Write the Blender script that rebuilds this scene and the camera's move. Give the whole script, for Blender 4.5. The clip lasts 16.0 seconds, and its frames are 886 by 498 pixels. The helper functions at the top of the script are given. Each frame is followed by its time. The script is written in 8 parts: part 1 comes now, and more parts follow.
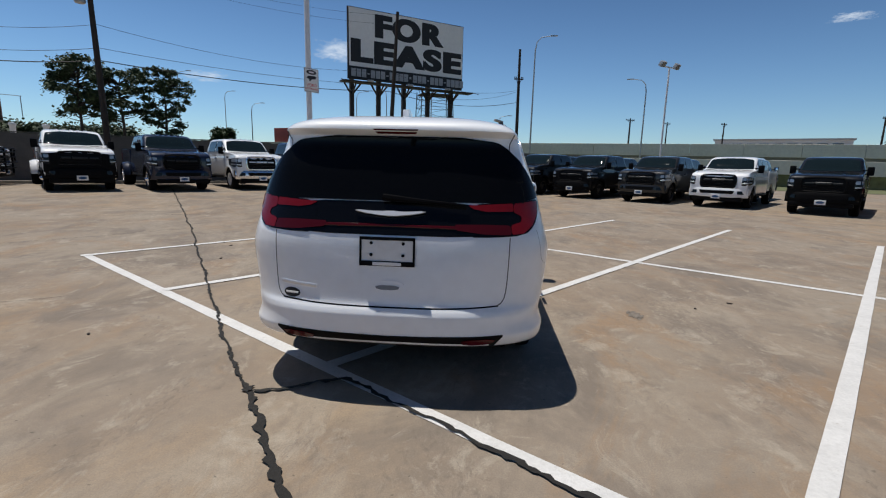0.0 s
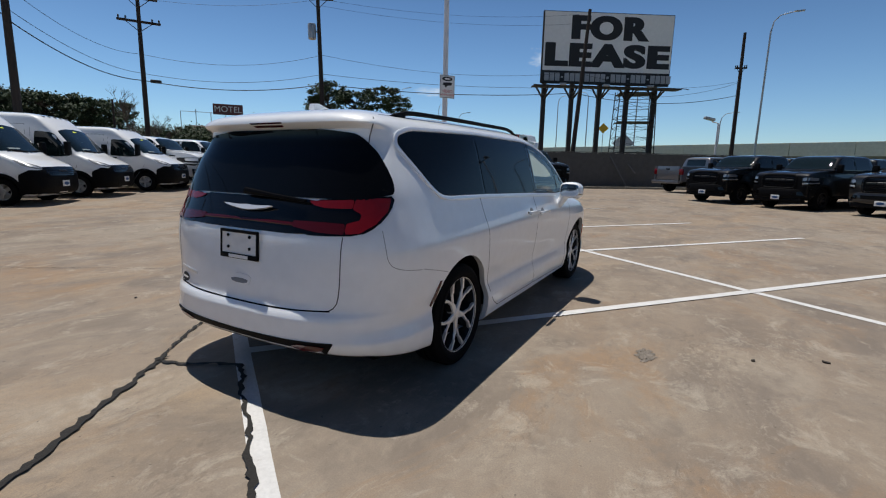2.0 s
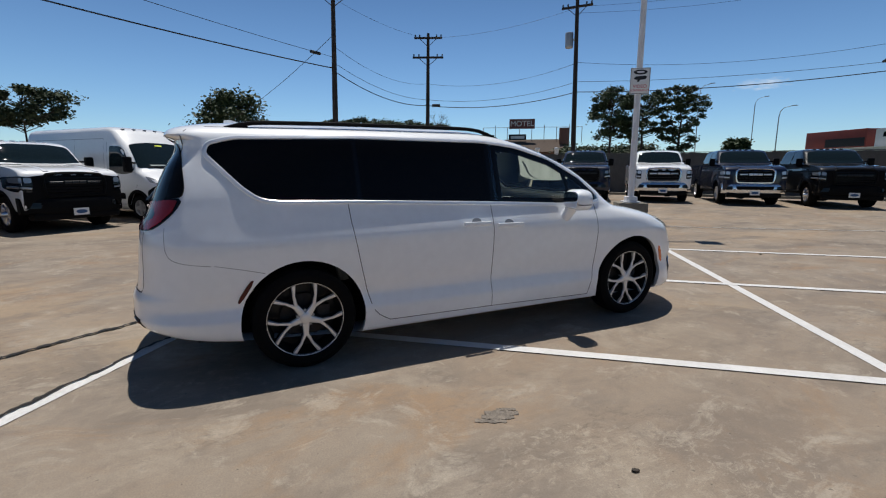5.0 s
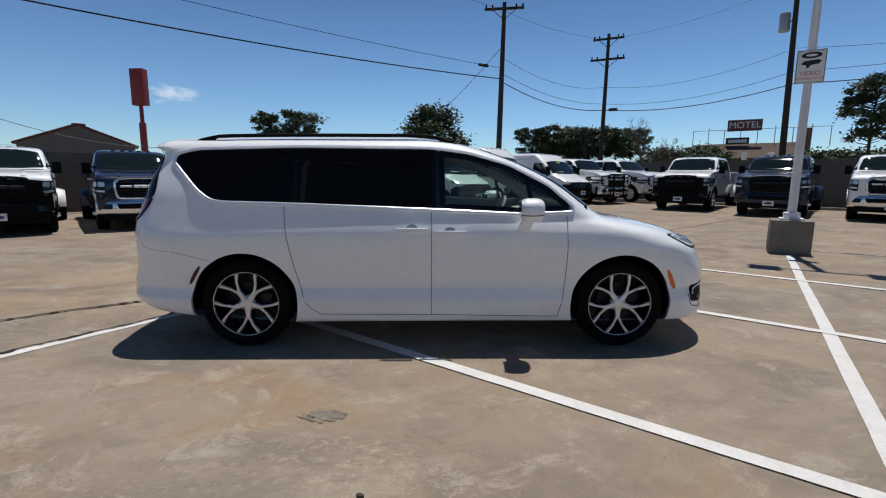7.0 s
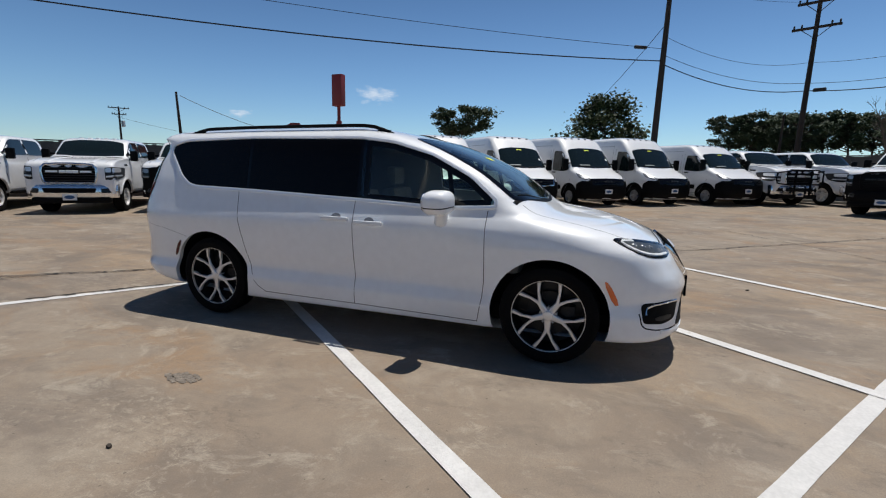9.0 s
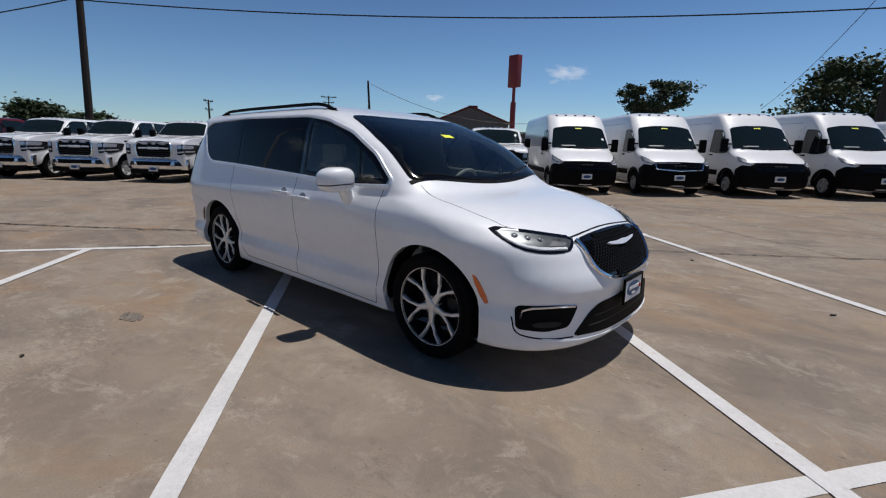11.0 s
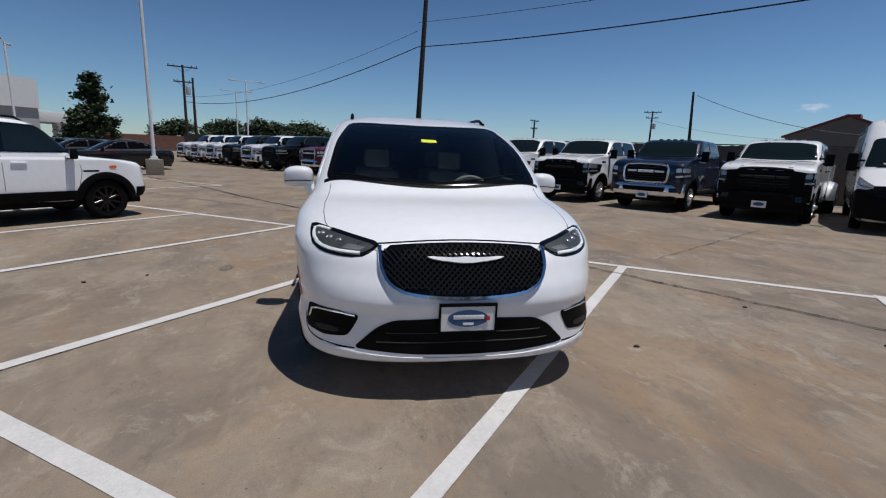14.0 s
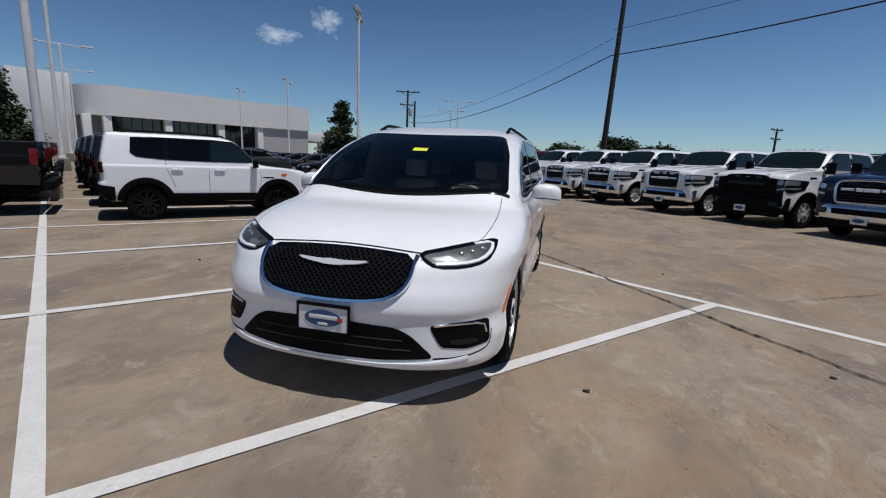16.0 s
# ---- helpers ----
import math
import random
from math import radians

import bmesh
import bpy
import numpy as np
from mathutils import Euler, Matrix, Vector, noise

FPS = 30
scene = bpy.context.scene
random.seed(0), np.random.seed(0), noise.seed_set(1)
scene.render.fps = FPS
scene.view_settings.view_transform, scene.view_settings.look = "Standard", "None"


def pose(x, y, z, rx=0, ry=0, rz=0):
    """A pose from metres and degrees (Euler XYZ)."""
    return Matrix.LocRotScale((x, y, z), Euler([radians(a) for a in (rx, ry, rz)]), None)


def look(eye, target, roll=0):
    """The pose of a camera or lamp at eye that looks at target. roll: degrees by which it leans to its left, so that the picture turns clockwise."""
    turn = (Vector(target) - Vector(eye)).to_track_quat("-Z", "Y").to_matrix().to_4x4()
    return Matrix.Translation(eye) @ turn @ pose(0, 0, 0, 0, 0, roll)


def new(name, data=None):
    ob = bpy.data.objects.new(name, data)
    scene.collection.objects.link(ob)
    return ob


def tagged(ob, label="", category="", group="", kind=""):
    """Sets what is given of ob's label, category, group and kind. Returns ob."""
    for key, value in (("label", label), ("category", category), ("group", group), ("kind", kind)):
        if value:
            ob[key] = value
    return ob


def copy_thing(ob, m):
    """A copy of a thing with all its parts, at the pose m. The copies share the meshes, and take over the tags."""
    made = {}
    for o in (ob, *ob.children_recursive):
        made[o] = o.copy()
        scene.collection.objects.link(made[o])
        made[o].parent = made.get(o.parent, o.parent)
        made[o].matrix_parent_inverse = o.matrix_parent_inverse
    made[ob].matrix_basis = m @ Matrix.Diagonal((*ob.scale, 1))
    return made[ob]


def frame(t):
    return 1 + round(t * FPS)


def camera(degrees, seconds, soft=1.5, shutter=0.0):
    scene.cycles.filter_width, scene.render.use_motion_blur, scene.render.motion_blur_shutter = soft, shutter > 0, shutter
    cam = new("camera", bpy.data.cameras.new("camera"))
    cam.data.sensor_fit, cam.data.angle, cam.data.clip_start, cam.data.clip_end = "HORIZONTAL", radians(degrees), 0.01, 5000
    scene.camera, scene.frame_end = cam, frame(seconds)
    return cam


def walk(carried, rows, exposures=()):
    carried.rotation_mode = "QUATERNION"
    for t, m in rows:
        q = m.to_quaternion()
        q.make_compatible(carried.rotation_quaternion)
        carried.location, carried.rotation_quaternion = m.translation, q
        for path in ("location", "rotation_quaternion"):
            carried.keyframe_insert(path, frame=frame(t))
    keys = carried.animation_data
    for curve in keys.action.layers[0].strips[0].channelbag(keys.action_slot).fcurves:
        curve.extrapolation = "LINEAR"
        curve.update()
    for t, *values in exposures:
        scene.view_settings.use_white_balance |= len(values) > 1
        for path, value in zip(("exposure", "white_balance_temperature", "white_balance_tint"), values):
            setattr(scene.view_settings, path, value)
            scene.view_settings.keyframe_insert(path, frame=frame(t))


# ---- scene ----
cam = camera(87.2, 16.0, 1.15)
PATH = [
    (0, (0.533, -5.242, 1.432), (0.379, -3.281, 1.072), 1.4),
    (0.5, (1.009, -5.138, 1.423), (0.65, -3.204, 1.057), 1.4),
    (1, (1.477, -4.888, 1.408), (0.905, -3.006, 1.042), 1.5),
    (1.5, (1.942, -4.694, 1.418), (1.175, -2.884, 1.053), 1.3),
    (2, (2.381, -4.366, 1.401), (1.418, -2.65, 1.046), 1.1),
    (2.5, (2.76, -4.084, 1.386), (1.621, -2.476, 1.04), 0.8),
    (3, (3.14, -3.715, 1.37), (1.825, -2.246, 1.032), 0.9),
    (3.5, (3.414, -3.34, 1.397), (1.964, -2.006, 1.057), 0.8),
    (4, (3.778, -2.929, 1.4), (2.187, -1.762, 1.072), 0.7),
    (4.2, (3.846, -2.76, 1.408), (2.219, -1.647, 1.069), 0.7),
    (6.3, (4.684, -0.801, 1.361), (2.733, -0.448, 1.095), 0.4),
    (6.5, (4.676, -0.602, 1.355), (2.715, -0.322, 1.083), 0.7),
    (7, (4.688, -0.071, 1.4), (2.712, -0.001, 1.096), 0.5),
    (7.5, (4.702, 0.383, 1.435), (2.729, 0.285, 1.122), 1.1),
    (8, (4.578, 0.929, 1.411), (2.627, 0.627, 1.094), 0.8),
    (8.5, (4.51, 1.396, 1.426), (2.594, 0.933, 1.087), 1.2),
    (9, (4.265, 1.88, 1.403), (2.403, 1.235, 1.061), 1.2),
    (9.2, (4.181, 2.069, 1.411), (2.345, 1.356, 1.06), 1.5),
    (11.3, (2.914, 3.722, 1.413), (1.505, 2.365, 0.996), 1.7),
    (11.5, (2.76, 3.833, 1.378), (1.397, 2.426, 0.975), 2.0),
    (12, (2.35, 4.188, 1.399), (1.161, 2.634, 0.987), 1.8),
    (12.5, (1.958, 4.401, 1.405), (0.942, 2.728, 0.99), 2.0),
    (13, (1.523, 4.666, 1.417), (0.726, 2.88, 0.998), 2.3),
    (13.5, (1.081, 4.762, 1.393), (0.485, 2.897, 0.983), 2.3),
    (14, (0.603, 4.917, 1.401), (0.242, 2.992, 0.996), 2.2),
    (14.5, (0.164, 4.961, 1.394), (0.017, 3.008, 0.992), 2.3),
    (15, (-0.34, 4.953, 1.42), (-0.251, 2.994, 1.023), 2.2),
    (15.5, (-0.784, 4.95, 1.428), (-0.499, 3.01, 1.035), 2.2),
    (16, (-1.281, 4.793, 1.419), (-0.78, 2.894, 1.039), 2.3),
]
EXPOSURES = [(0, 0.02, 6450, 10), (4.2, 0.04, 6450, 10), (9.2, 0.03, 6450, 10), (11.3, -0.22, 6300, 13), (16, -0.26, 6280, 12)]
walk(cam, [(t, look(eye, target, roll)) for t, eye, target, roll in PATH], EXPOSURES)

# ---------------------------------------------------------------- light
SUN_TO = Vector((-0.285, 0.135, 1.13)).normalized()
world = bpy.data.worlds.new("sky")
scene.world = world
world.use_nodes = True
wn, wl = world.node_tree.nodes, world.node_tree.links
wn.clear()
sky = wn.new("ShaderNodeTexSky")
sky.sky_type = "NISHITA"
sky.sun_disc = False
sky.sun_elevation = math.asin(SUN_TO.z)
sky.sun_rotation = math.atan2(SUN_TO.x, SUN_TO.y)
sky.altitude, sky.air_density, sky.dust_density, sky.ozone_density = 150, 1.0, 0.0, 3.0
sky_bg = wn.new("ShaderNodeBackground")
sky_bg.inputs["Strength"].default_value = 0.060
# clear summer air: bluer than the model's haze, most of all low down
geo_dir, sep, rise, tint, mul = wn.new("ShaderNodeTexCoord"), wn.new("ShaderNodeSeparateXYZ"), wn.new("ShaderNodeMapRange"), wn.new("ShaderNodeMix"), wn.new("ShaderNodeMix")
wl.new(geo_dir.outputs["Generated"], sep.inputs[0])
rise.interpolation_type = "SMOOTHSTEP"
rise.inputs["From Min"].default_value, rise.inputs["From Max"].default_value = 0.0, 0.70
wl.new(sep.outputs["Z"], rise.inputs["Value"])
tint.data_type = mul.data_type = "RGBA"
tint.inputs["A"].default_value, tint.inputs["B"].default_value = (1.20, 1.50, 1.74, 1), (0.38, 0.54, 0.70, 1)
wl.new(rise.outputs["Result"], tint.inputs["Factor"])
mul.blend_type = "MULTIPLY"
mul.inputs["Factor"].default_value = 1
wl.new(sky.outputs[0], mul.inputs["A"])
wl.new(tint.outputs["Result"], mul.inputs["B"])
# scattering makes the sun's side of the sky a little lighter than the far side
lean, lift_, glow = wn.new("ShaderNodeVectorMath"), wn.new("ShaderNodeMapRange"), wn.new("ShaderNodeVectorMath")
lean.operation, glow.operation = "DOT_PRODUCT", "SCALE"
lean.inputs[1].default_value = Vector((SUN_TO.x, SUN_TO.y, 0)).normalized()
wl.new(geo_dir.outputs["Generated"], lean.inputs[0])
lift_.inputs["From Min"].default_value, lift_.inputs["From Max"].default_value = -1, 1
lift_.inputs["To Min"].default_value, lift_.inputs["To Max"].default_value = 0.82, 1.06
wl.new(lean.outputs["Value"], lift_.inputs["Value"])
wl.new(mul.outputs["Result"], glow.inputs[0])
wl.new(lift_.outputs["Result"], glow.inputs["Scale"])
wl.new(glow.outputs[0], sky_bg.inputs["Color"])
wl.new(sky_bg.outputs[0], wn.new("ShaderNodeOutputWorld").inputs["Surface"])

sun_data = bpy.data.lights.new("sun", "SUN")
sun_data.energy, sun_data.angle, sun_data.color = 3.95, radians(0.55), (1.0, 0.955, 0.88)
sun = new("sun", sun_data)
sun.matrix_world = look(SUN_TO * 60, (0, 0, 0))

# ---------------------------------------------------------------- materials
def shader(name, color, rough=0.5, metal=0.0, coat=0.0, vary=0.0, scale=6.0, bump=0.0, bump_scale=40.0, spec=0.5, objvary=0.0, detail=6.0):
    """A plain surface with two scales of tone variation and fine relief."""
    m = bpy.data.materials.new(name)
    m.use_nodes = True
    n, l = m.node_tree.nodes, m.node_tree.links
    b = n["Principled BSDF"]
    b.inputs["Base Color"].default_value = (*color, 1)
    b.inputs["Roughness"].default_value = rough
    b.inputs["Metallic"].default_value = metal
    b.inputs["Coat Weight"].default_value = coat
    b.inputs["Coat Roughness"].default_value = 0.03
    b.inputs["Specular IOR Level"].default_value = spec
    co = n.new("ShaderNodeTexCoord")
    if vary:
        big, fine = n.new("ShaderNodeTexNoise"), n.new("ShaderNodeTexNoise")
        big.inputs["Scale"].default_value, big.inputs["Detail"].default_value = scale, detail
        fine.inputs["Scale"].default_value, fine.inputs["Detail"].default_value = scale * 9, 4
        mix, ramp = n.new("ShaderNodeMath"), n.new("ShaderNodeMapRange")
        mix.operation = "ADD"
        for t in (big, fine):
            l.new(co.outputs["Object"], t.inputs["Vector"])
        l.new(big.outputs["Fac"], mix.inputs[0])
        l.new(fine.outputs["Fac"], mix.inputs[1])
        ramp.inputs["From Min"].default_value, ramp.inputs["From Max"].default_value = 0.7, 1.3
        ramp.inputs["To Min"].default_value, ramp.inputs["To Max"].default_value = 1 - vary, 1 + vary
        l.new(mix.outputs[0], ramp.inputs["Value"])
        tone = ramp.outputs["Result"]
        if objvary:
            info, rmap, mul = n.new("ShaderNodeObjectInfo"), n.new("ShaderNodeMapRange"), n.new("ShaderNodeMath")
            rmap.inputs["To Min"].default_value, rmap.inputs["To Max"].default_value = 1 - objvary, 1 + objvary
            mul.operation = "MULTIPLY"
            l.new(info.outputs["Random"], rmap.inputs["Value"])
            l.new(tone, mul.inputs[0])
            l.new(rmap.outputs["Result"], mul.inputs[1])
            tone = mul.outputs[0]
        hsv = n.new("ShaderNodeHueSaturation")
        hsv.inputs["Color"].default_value = (*color, 1)
        l.new(tone, hsv.inputs["Value"])
        l.new(hsv.outputs["Color"], b.inputs["Base Color"])
        rr = n.new("ShaderNodeMapRange")
        rr.inputs["To Min"].default_value, rr.inputs["To Max"].default_value = max(0.02, rough - 0.12 * vary / 0.2), min(1, rough + 0.12 * vary / 0.2)
        l.new(big.outputs["Fac"], rr.inputs["Value"])
        l.new(rr.outputs["Result"], b.inputs["Roughness"])
    if bump:
        t, bm = n.new("ShaderNodeTexNoise"), n.new("ShaderNodeBump")
        t.inputs["Scale"].default_value, t.inputs["Detail"].default_value = bump_scale, 5
        bm.inputs["Strength"].default_value, bm.inputs["Distance"].default_value = min(1, bump), 0.02
        l.new(co.outputs["Object"], t.inputs["Vector"])
        l.new(t.outputs["Fac"], bm.inputs["Height"])
        l.new(bm.outputs["Normal"], b.inputs["Normal"])
    return m


def paint(name, color, flake=0.0):
    """Car paint: coloured base under a clear coat with a faint orange-peel relief."""
    dark = max(color) < 0.2
    return shader(name, color, 0.42, flake, 1.0, 0.03, 1.5, 0.012, 160, spec=0.15 if dark else 0.5)


def glass(name, tint, rough=0.01):
    """A tinted pane: part see-through, part mirror by Fresnel."""
    m = bpy.data.materials.new(name)
    m.use_nodes = True
    n, l = m.node_tree.nodes, m.node_tree.links
    n.clear()
    out, mix = n.new("ShaderNodeOutputMaterial"), n.new("ShaderNodeMixShader")
    tr, gl, fr = n.new("ShaderNodeBsdfTransparent"), n.new("ShaderNodeBsdfGlossy"), n.new("ShaderNodeFresnel")
    tr.inputs["Color"].default_value = (*tint, 1)
    gl.inputs["Roughness"].default_value = rough
    fr.inputs["IOR"].default_value = 1.75
    l.new(fr.outputs[0], mix.inputs[0])
    l.new(tr.outputs[0], mix.inputs[1])
    l.new(gl.outputs[0], mix.inputs[2])
    l.new(mix.outputs[0], out.inputs["Surface"])
    return m


def concrete_material():
    """Weathered lot concrete: tan and grey blotches, tyre scuffs, pale scaling, pores."""
    m = bpy.data.materials.new("lot_concrete")
    m.use_nodes = True
    n, l = m.node_tree.nodes, m.node_tree.links
    b = n["Principled BSDF"]
    geo = n.new("ShaderNodeNewGeometry")

    def noise_at(scale, detail=6, rough=0.55, stretch=None, dist=0.0):
        t = n.new("ShaderNodeTexNoise")
        t.inputs["Scale"].default_value, t.inputs["Detail"].default_value = scale, detail
        t.inputs["Roughness"].default_value, t.inputs["Distortion"].default_value = rough, dist
        src = geo.outputs["Position"]
        if stretch:
            mp = n.new("ShaderNodeMapping")
            mp.inputs["Rotation"].default_value = (0, 0, radians(stretch[0]))
            mp.inputs["Scale"].default_value = (stretch[1], 1, 1)
            l.new(src, mp.inputs["Vector"])
            src = mp.outputs[0]
        l.new(src, t.inputs["Vector"])
        return t.outputs["Fac"]

    def span(v, a, c, lo=0.0, hi=1.0):
        r = n.new("ShaderNodeMapRange")
        r.inputs["From Min"].default_value, r.inputs["From Max"].default_value = a, c
        r.inputs["To Min"].default_value, r.inputs["To Max"].default_value = lo, hi
        l.new(v, r.inputs["Value"])
        return r.outputs["Result"]

    def blend(fac, a, c, mode="MIX"):
        x = n.new("ShaderNodeMix")
        x.data_type, x.blend_type = "RGBA", mode
        for sock, v in ((x.inputs["Factor"], fac), (x.inputs["A"], a), (x.inputs["B"], c)):
            if isinstance(v, tuple):
                sock.default_value = (*v, 1)
            elif isinstance(v, float):
                sock.default_value = v
            else:
                l.new(v, sock)
        return x.outputs["Result"]

    def times(u, w):
        x = n.new("ShaderNodeMath")
        x.operation = "MULTIPLY"
        l.new(u, x.inputs[0])
        l.new(w, x.inputs[1])
        return x.outputs[0]

    c = blend(span(noise_at(0.33, 5, 0.6, None, 0.6), 0.38, 0.62), (0.292, 0.222, 0.160), (0.338, 0.284, 0.222))
    c = blend(span(noise_at(0.17, 6, 0.62, (35, 1.6), 1.0), 0.50, 0.62, 0, 0.75), c, (0.400, 0.290, 0.182))
    # trowel streaks and old wet marks, drawn out across the bays
    c = blend(span(noise_at(0.62, 7, 0.62, (52, 1.5), 0.8), 0.46, 0.63, 0, 0.90), c, (0.190, 0.156, 0.126))
    c = blend(span(noise_at(1.2, 8, 0.66, (-36, 1.5), 0.6), 0.52, 0.66, 0, 0.70), c, (0.400, 0.338, 0.262))
    c = blend(span(noise_at(0.55, 8, 0.7, (20, 1.5), 0.9), 0.53, 0.66, 0, 0.75), c, (0.335, 0.214, 0.120))
    c = blend(span(noise_at(2.4, 8, 0.66, (20, 1.4), 0.5), 0.53, 0.68, 0, 0.50), c, (0.160, 0.134, 0.112))
    c = blend(span(noise_at(2.2, 9, 0.74, (40, 1.3), 0.7), 0.55, 0.64, 0, 0.65), c, (0.470, 0.412, 0.330))
    # patches where the skin has scaled off into sandy flecks
    c = blend(times(span(noise_at(0.55, 5, 0.65, None, 0.5), 0.53, 0.62), span(noise_at(13, 8, 0.78, (50, 1.5), 0.8), 0.50, 0.62, 0, 0.70)), c, (0.470, 0.405, 0.318))
    c = blend(times(span(noise_at(0.8, 5, 0.65, (70, 1.7), 0.8), 0.51, 0.62), span(noise_at(9, 8, 0.78, (52, 2.0), 0.8), 0.50, 0.64, 0, 0.65)), c, (0.125, 0.104, 0.086))
    c = blend(span(noise_at(14, 6, 0.72), 0.38, 0.62, 0, 0.32), c, (0.225, 0.186, 0.148))
    c = blend(span(noise_at(110, 4, 0.75), 0.34, 0.66, 0, 0.42), c, (0.155, 0.128, 0.104))
    c = blend(span(noise_at(23, 2, 0.5), 0.72, 0.75, 0, 0.6), c, (0.090, 0.078, 0.066))
    l.new(c, b.inputs["Base Color"])
    l.new(span(noise_at(1.2), 0.35, 0.65, 0.72, 0.92), b.inputs["Roughness"])
    b.inputs["Specular IOR Level"].default_value = 0.3
    bm = n.new("ShaderNodeBump")
    bm.inputs["Strength"].default_value, bm.inputs["Distance"].default_value = 0.35, 0.006
    l.new(noise_at(60, 6, 0.7), bm.inputs["Height"])
    l.new(bm.outputs["Normal"], b.inputs["Normal"])
    return m


def worn_paint_material():
    """White line paint with scuffs where the concrete shows through."""
    m = shader("line_paint", (0.64, 0.63, 0.615), 0.75, 0, 0, 0.10, 5, 0.3, 90)
    n, l = m.node_tree.nodes, m.node_tree.links
    b = n["Principled BSDF"]
    geo, t, r, x = n.new("ShaderNodeNewGeometry"), n.new("ShaderNodeTexNoise"), n.new("ShaderNodeMapRange"), n.new("ShaderNodeMix")
    t.inputs["Scale"].default_value, t.inputs["Detail"].default_value, t.inputs["Roughness"].default_value = 7, 10, 0.75
    l.new(geo.outputs["Position"], t.inputs["Vector"])
    r.inputs["From Min"].default_value, r.inputs["From Max"].default_value = 0.60, 0.70
    r.inputs["To Max"].default_value = 0.7
    l.new(t.outputs["Fac"], r.inputs["Value"])
    x.data_type = "RGBA"
    l.new(r.outputs["Result"], x.inputs["Factor"])
    l.new(b.inputs["Base Color"].links[0].from_socket, x.inputs["A"])
    x.inputs["B"].default_value = (0.36, 0.31, 0.25, 1)
    l.new(x.outputs["Result"], b.inputs["Base Color"])
    return m


M_CONCRETE = concrete_material()
M_LINE = worn_paint_material()
M_CRACK = shader("crack_tar", (0.016, 0.014, 0.012), 0.95, vary=0.3, scale=12, bump=0.5)
M_WHITE = paint("white_car_paint", (0.90, 0.92, 0.945))
M_WHITE_TRUCK = paint("white_truck_paint", (0.82, 0.83, 0.845))
M_BLACK_PAINT = paint("black_car_paint", (0.004, 0.004, 0.0045))
M_BLUE_PAINT = paint("dark_blue_car_paint", (0.004, 0.009, 0.030))
M_GREY_PAINT = paint("dark_grey_car_paint", (0.020, 0.0195, 0.019), 0.2)
M_SILVER_PAINT = paint("silver_car_paint", (0.17, 0.17, 0.178), 0.6)
M_RED_PAINT = paint("dark_red_car_paint", (0.11, 0.008, 0.010), 0.2)
M_BLACK_PLASTIC = shader("black_plastic", (0.0045, 0.0045, 0.005), 0.55, vary=0.15, scale=8, bump=0.1, bump_scale=200, spec=0.08)
M_GLOSS_BLACK = shader("gloss_black", (0.004, 0.004, 0.0045), 0.08, spec=0.3)
M_RUBBER = shader("tyre_rubber", (0.0065, 0.0065, 0.0068), 0.85, spec=0.08, vary=0.2, scale=9, bump=0.2, bump_scale=120)
M_CHROME = shader("chrome", (0.82, 0.83, 0.85), 0.08, 1.0)
M_ALLOY = shader("machined_alloy", (0.76, 0.76, 0.77), 0.34, 0.6, vary=0.04, scale=20)
M_DARK_ALLOY = shader("dark_alloy", (0.012, 0.012, 0.013), 0.4, 0.3)
M_RED_LENS = shader("red_lens", (0.17, 0.005, 0.008), 0.08, spec=0.45, coat=0.0, vary=0.15, scale=25)
M_RED_DARK = shader("dark_red_lens", (0.060, 0.003, 0.005), 0.08, spec=0.45, coat=0.0)
M_AMBER = shader("amber_lens", (0.75, 0.14, 0.015), 0.15, coat=1.0)
M_CLEAR_LENS = glass("lamp_lens", (0.92, 0.94, 0.96))
M_REFLECTOR = shader("lamp_reflector", (0.72, 0.73, 0.74), 0.32, 0.8)
M_GLASS = glass("green_glass", (0.70, 0.84, 0.78))
M_TRUCK_GLASS_DARK = shader("dark_windscreen_glass", (0.008, 0.014, 0.014), 0.03, spec=0.5)
M_SEAT = shader("dark_upholstery", (0.27, 0.27, 0.265), 0.8, vary=0.2, scale=15)
M_SEAT_LIGHT = shader("grey_upholstery", (0.37, 0.36, 0.345), 0.8, vary=0.2, scale=15)
M_STICKER = shader("yellow_sticker", (0.80, 0.85, 0.05), 0.6)
M_PAPER = shader("white_sign_paint", (0.80, 0.80, 0.79), 0.6, vary=0.05, scale=3)
M_INK = shader("black_ink", (0.012, 0.012, 0.014), 0.6)
M_SIGN_BLUE = shader("sign_blue", (0.03, 0.09, 0.22), 0.5)
M_SIGN_RED = shader("sign_red", (0.55, 0.03, 0.03), 0.5)
M_STEEL = shader("galvanised_steel", (0.42, 0.43, 0.44), 0.5, 0.5, vary=0.12, scale=5)
M_POLE_WHITE = shader("white_pole_paint", (0.74, 0.73, 0.74), 0.5, vary=0.08, scale=3, bump=0.05)
M_WOOD_POLE = shader("creosote_pole_wood", (0.030, 0.021, 0.016), 0.85, vary=0.3, scale=4, bump=0.5, bump_scale=30)
M_DARK_STEEL = shader("rusty_dark_steel", (0.035, 0.030, 0.028), 0.7, 0.3, vary=0.3, scale=4)
M_FENCE = shader("weathered_fence_wood", (0.085, 0.075, 0.066), 0.85, vary=0.25, scale=5, bump=0.4, bump_scale=25, objvary=0.25)
M_FENCE_GREY = shader("grey_fence_boards", (0.105, 0.098, 0.090), 0.85, vary=0.2, scale=3, bump=0.3, bump_scale=20, objvary=0.12)
